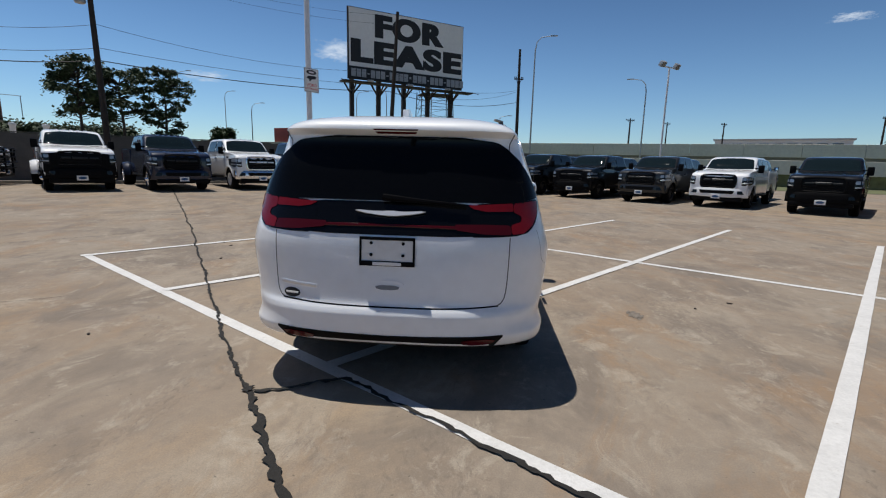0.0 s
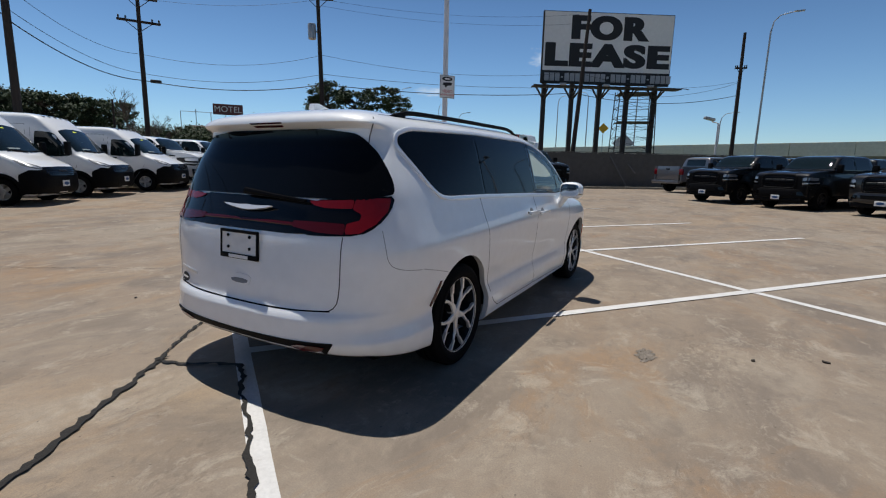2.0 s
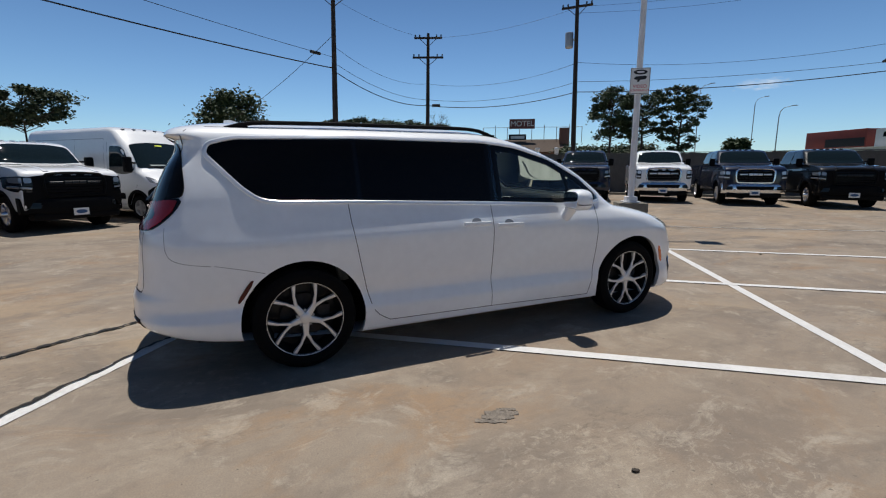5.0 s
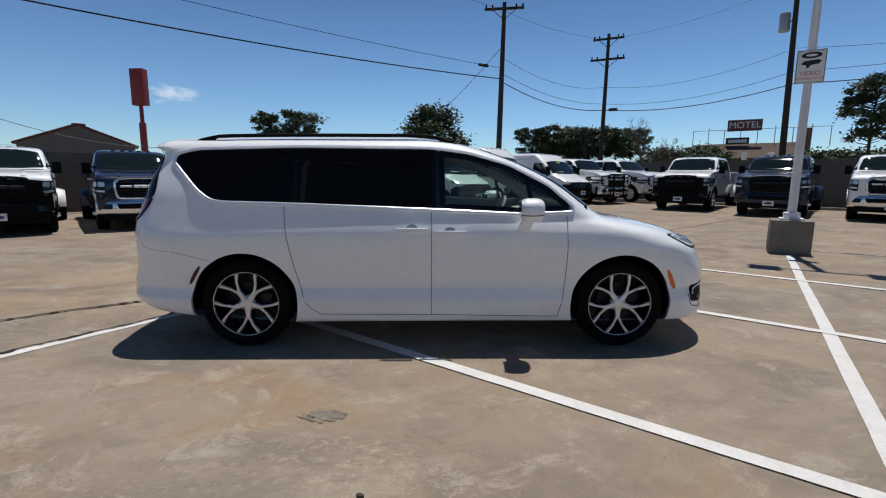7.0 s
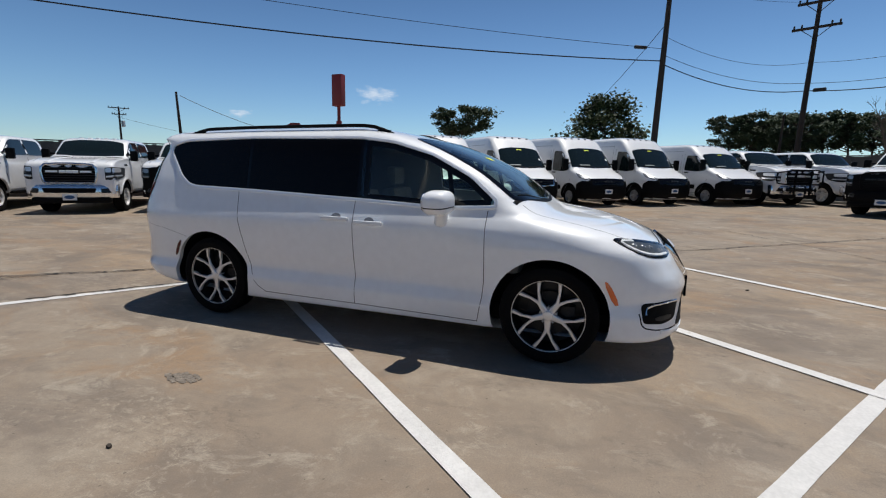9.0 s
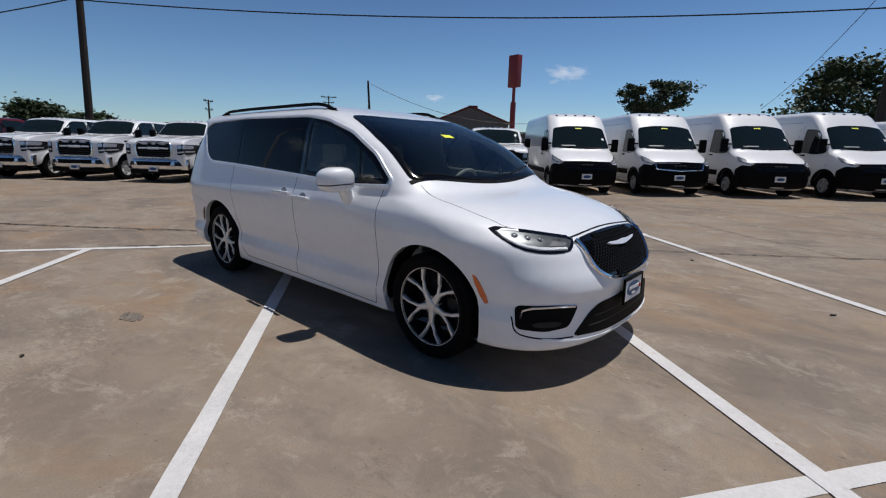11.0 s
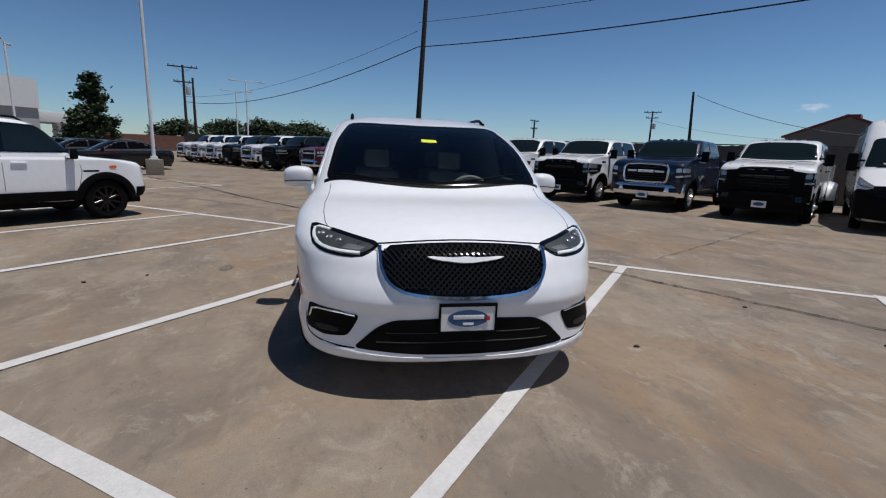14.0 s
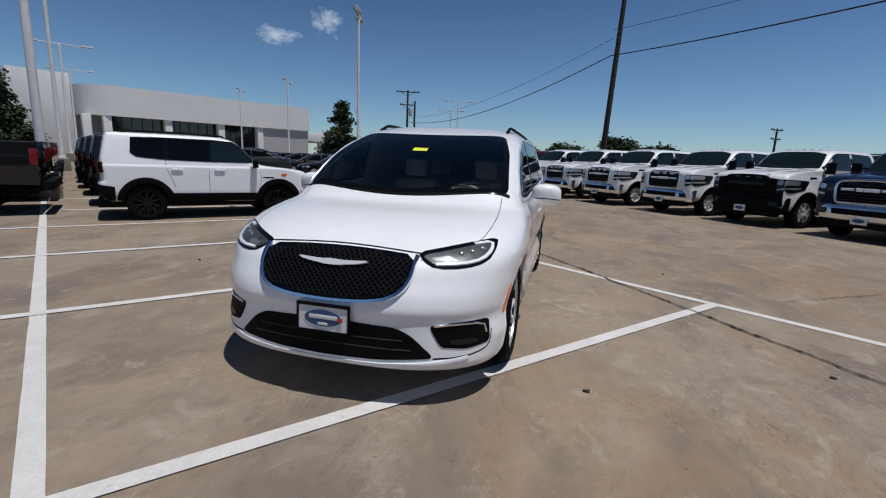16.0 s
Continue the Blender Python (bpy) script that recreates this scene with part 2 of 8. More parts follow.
M_BLOCK = shader("raw_concrete_block", (0.21, 0.19, 0.15), 0.9, vary=0.25, scale=3, bump=0.5, bump_scale=45)
M_BARRIER = shader("highway_concrete", (0.68, 0.64, 0.56), 0.85, vary=0.1, scale=0.4, bump=0.1)
M_STUCCO = shader("white_stucco", (0.72, 0.72, 0.72), 0.8, vary=0.05, scale=0.5, bump=0.1)
M_STUCCO_GREY = shader("grey_stucco", (0.42, 0.42, 0.43), 0.8, vary=0.06, scale=0.6)
M_SHOP_GLASS = shader("dark_shop_glass", (0.010, 0.011, 0.012), 0.05, coat=0.3)
M_BRICK_FAR = shader("far_brick", (0.20, 0.10, 0.07), 0.9, vary=0.2, scale=2)
M_ROOF_BROWN = shader("brown_shingles", (0.085, 0.060, 0.045), 0.95, vary=0.25, scale=3, bump=0.4, bump_scale=8)
M_SIDING_GREY = shader("grey_siding", (0.12, 0.115, 0.11), 0.8, vary=0.1, scale=1)
M_BARN_RED = shader("red_trim", (0.17, 0.018, 0.02), 0.5, vary=0.1)
M_BARK = shader("tree_bark", (0.045, 0.035, 0.027), 0.95, vary=0.3, scale=6, bump=0.6, bump_scale=20)
M_LEAF = shader("live_oak_leaves", (0.030, 0.052, 0.018), 0.7, vary=0.35, scale=0.8, objvary=0.15)
M_PINE = shader("pine_needles", (0.034, 0.058, 0.026), 0.75, vary=0.35, scale=0.8, objvary=0.15)
M_GRASS = shader("dry_grass", (0.12, 0.13, 0.055), 0.95, vary=0.3, scale=0.3, bump=0.6, bump_scale=6)
M_WIRE = shader("black_cable", (0.012, 0.012, 0.013), 0.6)
M_MOTEL_SIGN = shader("faded_sign_red", (0.16, 0.055, 0.05), 0.7, vary=0.2, scale=1)
M_RED_SIGN = shader("red_pylon_sign", (0.21, 0.016, 0.017), 0.45, vary=0.06, scale=0.6)

# ---------------------------------------------------------------- mesh helpers
def finish(bm, name, material, smooth=True, angle=32):
    me = bpy.data.meshes.new(name)
    bm.normal_update()
    if smooth:
        lim = radians(angle)
        for f in bm.faces:
            f.smooth = True
        for e in bm.edges:
            if len(e.link_faces) == 2 and e.calc_face_angle(0) > lim:
                e.smooth = False
    bm.to_mesh(me)
    bm.free()
    for m in (material if isinstance(material, (list, tuple)) else [material]):
        me.materials.append(m)
    return me


def part(name, bm, material, parent, label="", smooth=True):
    """Links a bmesh as one mesh object under a thing or under a part."""
    ob = new(name, finish(bm, name, material, smooth))
    ob.parent = parent
    if label:
        tagged(ob, label)
    return ob


def thing(name, label, category, m=None, group="", kind=""):
    ob = new(name)
    ob.empty_display_size = 0.2
    if m is not None:
        ob.matrix_basis = m
    return tagged(ob, label, category, group, kind)


def solid(name, bm, material, label="", category="", group="", kind="", m=None, smooth=True):
    ob = new(name, finish(bm, name, material, smooth))
    if m is not None:
        ob.matrix_basis = m
    return tagged(ob, label, category, group, kind)


def box(bm, x0, x1, y0, y1, z0, z1, bevel=0.0, m=None):
    r = bmesh.ops.create_cube(bm, size=1)
    vs = r["verts"]
    for v in vs:
        v.co = Vector((x0 + (v.co.x + 0.5) * (x1 - x0), y0 + (v.co.y + 0.5) * (y1 - y0), z0 + (v.co.z + 0.5) * (z1 - z0)))
    if bevel:
        es = list({e for v in vs for e in v.link_edges})
        g = bmesh.ops.bevel(bm, geom=es, offset=bevel, segments=2, affect="EDGES", profile=0.6)
        vs = list({v for f in g["faces"] for v in f.verts} | {v for v in vs if v.is_valid})
    if m is not None:
        for v in vs:
            v.co = m @ v.co
    return vs


def tube(bm, points, radius, sides=8, cap=True):
    """A round bar through points; radius is one number or one for each point."""
    pts = [Vector(p) for p in points]
    rad = radius if isinstance(radius, (list, tuple)) else [radius] * len(pts)
    rings, ref = [], None
    for i, p in enumerate(pts):
        d = (pts[min(i + 1, len(pts) - 1)] - pts[max(i - 1, 0)]).normalized()
        if ref is None:
            ref = d.orthogonal().normalized()
        ref = (ref - d * ref.dot(d)).normalized()
        side = d.cross(ref)
        rings.append([bm.verts.new(p + (ref * math.cos(a) + side * math.sin(a)) * rad[i]) for a in (2 * math.pi * k / sides for k in range(sides))])
    for a, b in zip(rings, rings[1:]):
        for k in range(sides):
            bm.faces.new((a[k], a[(k + 1) % sides], b[(k + 1) % sides], b[k]))
    if cap:
        bm.faces.new(rings[0][::-1])
        bm.faces.new(rings[-1])
    return rings


def lathe(bm, profile, segments=40, axis="x", centre=(0, 0, 0)):
    """Turns (radius, along) pairs about an axis."""
    c = Vector(centre)
    rings = []
    for r, a in profile:
        ring = []
        for k in range(segments):
            t = 2 * math.pi * k / segments
            u, v = r * math.cos(t), r * math.sin(t)
            co = (a, u, v) if axis == "x" else (u, a, v) if axis == "y" else (u, v, a)
            ring.append(bm.verts.new(c + Vector(co)))
        rings.append(ring)
    for p, q in zip(rings, rings[1:]):
        for k in range(segments):
            bm.faces.new((p[k], q[k], q[(k + 1) % segments], p[(k + 1) % segments]))
    return rings


def prism(bm, outline, z0, z1, m=None):
    """A flat outline of (x, y) pairs made thick from z0 to z1."""
    lo = [bm.verts.new((x, y, z0)) for x, y in outline]
    hi = [bm.verts.new((x, y, z1)) for x, y in outline]
    k = len(lo)
    fs = [bm.faces.new(lo[::-1]), bm.faces.new(hi)]
    for i in range(k):
        fs.append(bm.faces.new((lo[i], lo[(i + 1) % k], hi[(i + 1) % k], hi[i])))
    if m is not None:
        for v in lo + hi:
            v.co = m @ v.co
    bmesh.ops.recalc_face_normals(bm, faces=fs)
    return lo + hi


def curve_of(knots):
    """A smooth, never overshooting curve through (s, value) knots."""
    s, v = np.array([k[0] for k in knots], float), np.array([k[1] for k in knots], float)
    h, d = np.diff(s), np.diff(v) / np.diff(s)
    t = np.zeros(len(s))
    t[0], t[-1] = d[0], d[-1]
    for i in range(1, len(s) - 1):
        if d[i - 1] * d[i] > 0:
            w1, w2 = 2 * h[i] + h[i - 1], h[i] + 2 * h[i - 1]
            t[i] = (w1 + w2) / (w1 / d[i - 1] + w2 / d[i])

    def at(x):
        i = int(min(max(np.searchsorted(s, x) - 1, 0), len(h) - 1))
        u = min(max((x - s[i]) / h[i], 0), 1)
        return float((1 + 2 * u) * (1 - u) ** 2 * v[i] + u * (1 - u) ** 2 * h[i] * t[i] + u * u * (3 - 2 * u) * v[i + 1] + u * u * (u - 1) * h[i] * t[i + 1])
    return at


def loft_body(front, rear, width, nose, tail, nose_n=2.6, tail_n=3.2, loops=70, arc=14, mid=34, shape=None):
    """A car body as stacked loops from sill to roof. front and rear hold (s, y, z) along the centre line, width (s, half width),
    nose and tail (s, length over which the plan rounds). shape(v) may push the points about."""
    fy, fz = curve_of([(a, b) for a, b, c in front]), curve_of([(a, c) for a, b, c in front])
    ry, rz = curve_of([(a, b) for a, b, c in rear]), curve_of([(a, c) for a, b, c in rear])
    wd, ns, tl = curve_of(width), curve_of(nose), curve_of(tail)
    power = lambda v: curve_of(v) if isinstance(v, list) else (lambda s: v)
    nose_at, tail_at = power(nose_n), power(tail_n)
    bm = bmesh.new()
    grid = []
    for i in range(loops + 1):
        s = i / loops
        nose_n, tail_n = nose_at(s), tail_at(s)
        y0, y1, z0, z1, w, a, b = fy(s), ry(s), fz(s), rz(s), max(wd(s), 0.002), ns(s), tl(s)
        pts = []
        for k in range(arc + 1):
            th = math.pi / 2 * k / arc
            pts.append((w * max(0.0, math.sin(th)) ** (2 / nose_n), y0 - a * (1 - max(0.0, math.cos(th)) ** (2 / nose_n))))
        for k in range(1, mid):
            u = k / mid
            pts.append((w, (y0 - a) * (1 - u) + (y1 + b) * u))
        for k in range(arc, -1, -1):
            th = math.pi / 2 * k / arc
            pts.append((w * max(0.0, math.sin(th)) ** (2 / tail_n), y1 + b * (1 - max(0.0, math.cos(th)) ** (2 / tail_n))))
        row = []
        full = pts + [(-x, y) for x, y in pts[-2:0:-1]]
        for x, y in full:
            u = (y0 - y) / max(y0 - y1, 1e-4)
            v = Vector((x, y, z0 + (z1 - z0) * u))
            row.append(bm.verts.new(shape(v) if shape else v))
        grid.append(row)
    k = len(grid[0])
    for p, q in zip(grid, grid[1:]):
        for j in range(k):
            bm.faces.new((p[j], q[j], q[(j + 1) % k], p[(j + 1) % k]))
    bm.faces.new(grid[0])
    bmesh.ops.remove_doubles(bm, verts=bm.verts, dist=0.0005)
    bmesh.ops.recalc_face_normals(bm, faces=bm.faces)
    return bm

# ---------------------------------------------------------------- pieces that follow a body's surface
from mathutils.bvhtree import BVHTree
from mathutils.geometry import delaunay_2d_cdt


def soften(poly, times=2):
    """Rounds the corners of a closed outline."""
    for _ in range(times):
        out = []
        for i, p in enumerate(poly):
            q = poly[(i + 1) % len(poly)]
            out += [p.lerp(q, 0.25), p.lerp(q, 0.75)]
        poly = out
    return poly


def fillet(poly, r, n=3):
    """Rounds every corner of a closed outline with about the same radius."""
    out = []
    for i, p in enumerate(poly):
        a, b = poly[i - 1], poly[(i + 1) % len(poly)]
        k = min(r, 0.45 * (a - p).length, 0.45 * (b - p).length)
        if k < 1e-5:
            continue
        q0, q1 = p + (a - p).normalized() * k, p + (b - p).normalized() * k
        for j in range(n + 1):
            u = j / n
            out.append(q0 * (1 - u) ** 2 + p * 2 * u * (1 - u) + q1 * u * u)
    return out


def basis(d):
    d = Vector(d).normalized()
    up = Vector((0, 0, 1)) if abs(d.z) < 0.8 else Vector((0, 1, 0))
    u = up.cross(-d).normalized()
    return u, (-d).cross(u).normalized(), d


class Skin:
    """The surface of a body, onto which panes, lamps, seams and trim are laid. side=-1 mirrors every piece in x."""

    def __init__(self, bm):
        self.tree = BVHTree.FromBMesh(bm)

    def drop(self, p, d):
        hit = self.tree.ray_cast(p - d * 6, d)
        if hit[0] is None:
            near = self.tree.find_nearest(p)
            return near[0], near[1]
        return hit[0], hit[1]

    def panel(self, points, d, lift=0.003, rim=0.008, res=0.05, side=1, rounds=2, bm=None, inset=0.0, cut=None, rad=0.0):
        """A pane with the outline of points (x, y, z), laid on the skin along the direction d."""
        u, v, d = basis(d)
        poly = [Vector((Vector(p).dot(u), Vector(p).dot(v))) for p in points]
        if cut:
            for a, b in cut:
                poly = clip(poly, Vector((Vector(a).dot(u), Vector(a).dot(v))), Vector((Vector(b).dot(u), Vector(b).dot(v))))
        if inset:
            poly = shrink(poly, inset)
        poly = fillet(poly, rad) if rad else soften(poly, rounds)
        edge = []
        for i, p in enumerate(poly):
            q = poly[(i + 1) % len(poly)]
            n = max(1, int((q - p).length / res))
            edge += [p.lerp(q, k / n) for k in range(n)]
        xs, ys = [p.x for p in edge], [p.y for p in edge]
        inner = []
        nx, ny = int((max(xs) - min(xs)) / res), int((max(ys) - min(ys)) / res)
        for i in range(1, nx + 1):
            for j in range(1, ny + 1):
                p = Vector((min(xs) + i * res, min(ys) + j * res))
                if inside(p, edge) and min((p - e).length for e in edge) > res * 0.35:
                    inner.append(p)
        pts = edge + inner
        vs, _, fs, *_ = delaunay_2d_cdt(pts, [], [list(range(len(edge)))], 1, 1e-5)
        own = bm if bm is not None else bmesh.new()
        made = []
        for p in vs:
            loc, nor = self.drop(u * p.x + v * p.y, d)
            if nor.dot(d) > 0:
                nor = -nor
            co = loc + nor * lift
            made.append((own.verts.new((co.x * side, co.y, co.z)), nor))
        faces = []
        for f in fs:
            try:
                faces.append(own.faces.new([made[i][0] for i in f]))
            except ValueError:
                pass
        if rim and faces:
            back = {}
            for vert, nor in made:
                back[vert] = Vector((nor.x * side, nor.y, nor.z))
            border = [e for e in {e for f in faces for e in f.edges} if len(e.link_faces) == 1]
            low = {}
            for e in border:
                for w in e.verts:
                    if w not in low:
                        low[w] = own.verts.new(w.co - back[w] * rim)
            for e in border:
                a, b = e.verts
                faces.append(own.faces.new((a, b, low[b], low[a])))
        bmesh.ops.recalc_face_normals(own, faces=faces)
        mean = sum((f.normal * f.calc_area() for f in faces), Vector())
        dd = Vector((d.x * side, d.y, d.z))
        if mean.dot(dd) > 0:
            bmesh.ops.reverse_faces(own, faces=faces)
        return own

    def strip(self, points, d, width=0.008, lift=0.002, depth=0.004, side=1, closed=False, bm=None, res=0.03, smooth=0):
        """A raised strip along a line of points (x, y, z) laid on the skin along d."""
        u, v, d = basis(d)
        flat = [Vector((Vector(p).dot(u), Vector(p).dot(v))) for p in points]
        for _ in range(smooth):
            out = [] if closed else [flat[0]]
            for i in range(len(flat) if closed else len(flat) - 1):
                p, q = flat[i], flat[(i + 1) % len(flat)]
                out += [p.lerp(q, 0.25), p.lerp(q, 0.75)]
            flat = out + ([] if closed else [flat[-1]])
        line = []
        for i in range(len(flat) if closed else len(flat) - 1):
            p, q = flat[i], flat[(i + 1) % len(flat)]
            n = max(1, int((q - p).length / res))
            line += [p.lerp(q, k / n) for k in range(n)]
        if not closed:
            line.append(flat[-1])
        own = bm if bm is not None else bmesh.new()
        laid = [self.drop(u * p.x + v * p.y, d) for p in line]
        rows = []
        k = len(laid)
        for i, (loc, nor) in enumerate(laid):
            nor = -nor if nor.dot(d) > 0 else nor
            a = laid[(i + 1) % k if closed else min(i + 1, k - 1)][0]
            b = laid[(i - 1) % k if closed else max(i - 1, 0)][0]
            t = (a - b).normalized()
            s = t.cross(nor).normalized() * width / 2
            ring = [loc - s - nor * depth, loc - s + nor * lift * 0.6, loc - s * 0.6 + nor * lift, loc + s * 0.6 + nor * lift, loc + s + nor * lift * 0.6, loc + s - nor * depth]
            rows.append([own.verts.new((c.x * side, c.y, c.z)) for c in ring])
        fs = []
        for i in range(k if closed else k - 1):
            p, q = rows[i], rows[(i + 1) % k]
            for j in range(5):
                fs.append(own.faces.new((p[j], p[j + 1], q[j + 1], q[j])))
        if not closed:
            fs += [own.faces.new(rows[0][::-1]), own.faces.new(rows[-1])]
        bmesh.ops.recalc_face_normals(own, faces=fs)
        return own


def inside(p, poly):
    c = False
    j = len(poly) - 1
    for i in range(len(poly)):
        a, b = poly[i], poly[j]
        if (a.y > p.y) != (b.y > p.y) and p.x < (b.x - a.x) * (p.y - a.y) / (b.y - a.y) + a.x:
            c = not c
        j = i
    return c


def clip(poly, a, b):
    """Keeps the part of the outline that lies to the left of the line from a to b."""
    n = Vector((-(b - a).y, (b - a).x))
    out = []
    for i, p in enumerate(poly):
        q = poly[(i + 1) % len(poly)]
        dp, dq = (p - a).dot(n), (q - a).dot(n)
        if dp >= 0:
            out.append(p)
        if dp * dq < 0:
            out.append(p.lerp(q, dp / (dp - dq)))
    return out


def shrink(poly, dist):
    area = sum(poly[i].x * poly[(i + 1) % len(poly)].y - poly[(i + 1) % len(poly)].x * poly[i].y for i in range(len(poly)))
    sg = 1 if area > 0 else -1
    out = []
    for i, p in enumerate(poly):
        a, b = (p - poly[i - 1]), (poly[(i + 1) % len(poly)] - p)
        if a.length < 1e-6 or b.length < 1e-6:
            continue
        a, b = a.normalized(), b.normalized()
        na, nb = Vector((-a.y, a.x)) * sg, Vector((-b.y, b.x)) * sg
        m = na + nb
        m = m / max(m.dot(na), 0.35)
        out.append(p + m * dist)
    return out


def punch(bm, test):
    """Opens a body: takes out the faces whose middle passes the test."""
    bmesh.ops.delete(bm, geom=[f for f in bm.faces if test(f.calc_center_median())], context="FACES")


def carve(bm, f, near):
    """Cuts a clean opening: splits the faces along f = 0 and takes out the side where f < 0. Gives back the open edges."""
    val = {}
    for v in bm.verts:
        if near(v.co):
            d = f(v.co)
            val[v] = d if abs(d) > 2e-4 else 2e-4
    fresh = set()
    for e in list(bm.edges):
        a, b = e.verts
        if a in val and b in val and val[a] * val[b] < 0:
            pa, pb, t = a.co.copy(), b.co.copy(), val[a] / (val[a] - val[b])
            lo, hi = 0.0, 1.0
            for _ in range(5):
                d = f(pa.lerp(pb, t))
                if d * val[a] > 0:
                    lo = t
                else:
                    hi = t
                t = min(max((lo + hi) / 2, 0.02), 0.98)
            w = bmesh.utils.edge_split(e, a, t)[1]
            fresh.add(w)
    for v in fresh:
        val[v] = 0.0
    for fc in list({fc for v in fresh for fc in v.link_faces}):
        on = [v for v in fc.verts if v in fresh]
        if len(on) == 2 and bm.edges.get(on) is None:
            bmesh.utils.face_split(fc, on[0], on[1])
    gone = [fc for fc in bm.faces if all(v in val and val[v] <= 0 for v in fc.verts)]
    bmesh.ops.delete(bm, geom=gone, context="FACES")
    return [e for e in bm.edges if len(e.link_faces) == 1 and e.verts[0] in fresh and e.verts[1] in fresh]


def arch(bm, y, z, r, xmin, turn=0.045):
    """Cuts a round wheel opening into both flanks and turns its edge inwards."""
    open_edges = carve(bm, lambda c: math.hypot(c.y - y, c.z - z) - r, lambda c: abs(c.x) > xmin and math.hypot(c.y - y, c.z - z) < r + 0.2)
    g = bmesh.ops.extrude_edge_only(bm, edges=open_edges)
    for v in g["geom"]:
        if isinstance(v, bmesh.types.BMVert):
            v.co.x -= math.copysign(turn, v.co.x)
            dy, dz = v.co.y - y, v.co.z - z
            v.co.y, v.co.z = v.co.y + dy * 0.02, v.co.z + dz * 0.02


def far_side(p, poly):
    """Signed distance from an outline, below zero inside."""
    best = 9.0
    for i, a in enumerate(poly):
        b = poly[(i + 1) % len(poly)]
        t = min(max((p - a).dot(b - a) / max((b - a).length_squared, 1e-9), 0), 1)
        best = min(best, (p - a.lerp(b, t)).length)
    return -best if inside(p, poly) else best


def wheel_well(y, z, r, x0, x1):
    """The dark tub behind a wheel opening."""
    bm = bmesh.new()
    rows = []
    for k in range(25):
        a = math.pi * (-0.03 + 1.06 * k / 24)
        rows.append([bm.verts.new((x, y + r * math.cos(a), z + r * math.sin(a))) for x in (x0, x1)])
    for p, q in zip(rows, rows[1:]):
        bm.faces.new((p[0], p[1], q[1], q[0]))
    bm.faces.new([p[0] for p in rows])
    return bm


def arch_lip(skin, y, z, r, d, side, width=0.02, lift=0.006, a0=-0.08, a1=1.08):
    pts = []
    for k in range(33):
        a = math.pi * (a0 + (a1 - a0) * k / 32)
        pts.append((0, y + r * math.cos(a), z + r * math.sin(a)))
    return skin.strip(pts, d, width, lift, 0.03, side, res=0.05)


def mat_basis_words(ob, words, size, material, m, depth=0.003, align="CENTER", bold=0.0, space=1.0):
    """Raised lettering as a mesh part under ob."""
    cu = bpy.data.curves.new("lettering", "FONT")
    cu.body, cu.size, cu.extrude, cu.align_x, cu.align_y = words, size, depth, align, "CENTER"
    cu.offset, cu.space_character = bold, space
    tmp = bpy.data.objects.new("lettering", cu)
    me = bpy.data.meshes.new_from_object(tmp)
    bpy.data.objects.remove(tmp)
    me.materials.clear()
    me.materials.append(material)
    o = new("lettering", me)
    o.parent = ob
    o.matrix_basis = m
    return o

# ---------------------------------------------------------------- ground
def sheet(x0, x1, y0, y1, z, steps=1):
    bm = bmesh.new()
    vs = [[bm.verts.new((x0 + (x1 - x0) * i / steps, y0 + (y1 - y0) * j / steps, z)) for j in range(steps + 1)] for i in range(steps + 1)]
    for i in range(steps):
        for j in range(steps):
            bm.faces.new((vs[i][j], vs[i + 1][j], vs[i + 1][j + 1], vs[i][j + 1]))
    return bm


def ease(a, b, v):
    u = min(max((v - a) / (b - a), 0), 1)
    return u * u * (3 - 2 * u)


def ground_z(x, y):
    """The lot falls towards a drain by the minivan: it rises gently to the north-west and levels out before the fences."""
    k = -0.85 * x + 0.53 * y - 5.5
    up = 0.02 * (k if k > 2 else (k + 2) ** 2 / 8 if k > -2 else 0)
    return up * (1 - ease(18, 25, -0.602 * x + 0.798 * y)) * (1 - ease(12, 17.5, -0.695 * x - 0.719 * y))


bm = bmesh.new()
steps = [-900, -500, -250, -120, -80] + [-60 + 1.0 * k for k in range(121)] + [80, 120, 250, 500, 900]
vs = [[bm.verts.new((x, y, ground_z(x, y))) for y in steps] for x in steps]
for i in range(len(steps) - 1):
    for j in range(len(steps) - 1):
        bm.faces.new((vs[i][j], vs[i + 1][j], vs[i + 1][j + 1], vs[i][j + 1]))
solid("ground", bm, M_CONCRETE, "tan weathered concrete parking lot reaching the horizon", "parking lot", kind="structure")


def painted_line(x0, y0, x1, y1, z, w=0.11):
    a, b = Vector((x0, y0, 0)), Vector((x1, y1, 0))
    d = (b - a).normalized()
    s = Vector((-d.y, d.x, 0)) * w / 2
    bm = bmesh.new()
    n = max(2, int((b - a).length / 0.25))
    rows = []
    for i in range(n + 1):
        p = a.lerp(b, i / n)
        j1, j2 = noise.noise(p * 3.1) * 0.004, noise.noise(p * 3.7 + Vector((7, 0, 0))) * 0.004
        rows.append([bm.verts.new(p + s + d.cross(Vector((0, 0, 1))) * j1 + Vector((0, 0, z + ground_z(p.x, p.y)))), bm.verts.new(p - s + d.cross(Vector((0, 0, 1))) * j2 + Vector((0, 0, z + ground_z(p.x, p.y))))])
    for p, q in zip(rows, rows[1:]):
        bm.faces.new((p[0], p[1], q[1], q[0]))
    bmesh.ops.recalc_face_normals(bm, faces=bm.faces)
    return solid("parking_line", bm, M_LINE, "white painted parking bay line on concrete", "parking line", "bay lines", "structure", smooth=False)


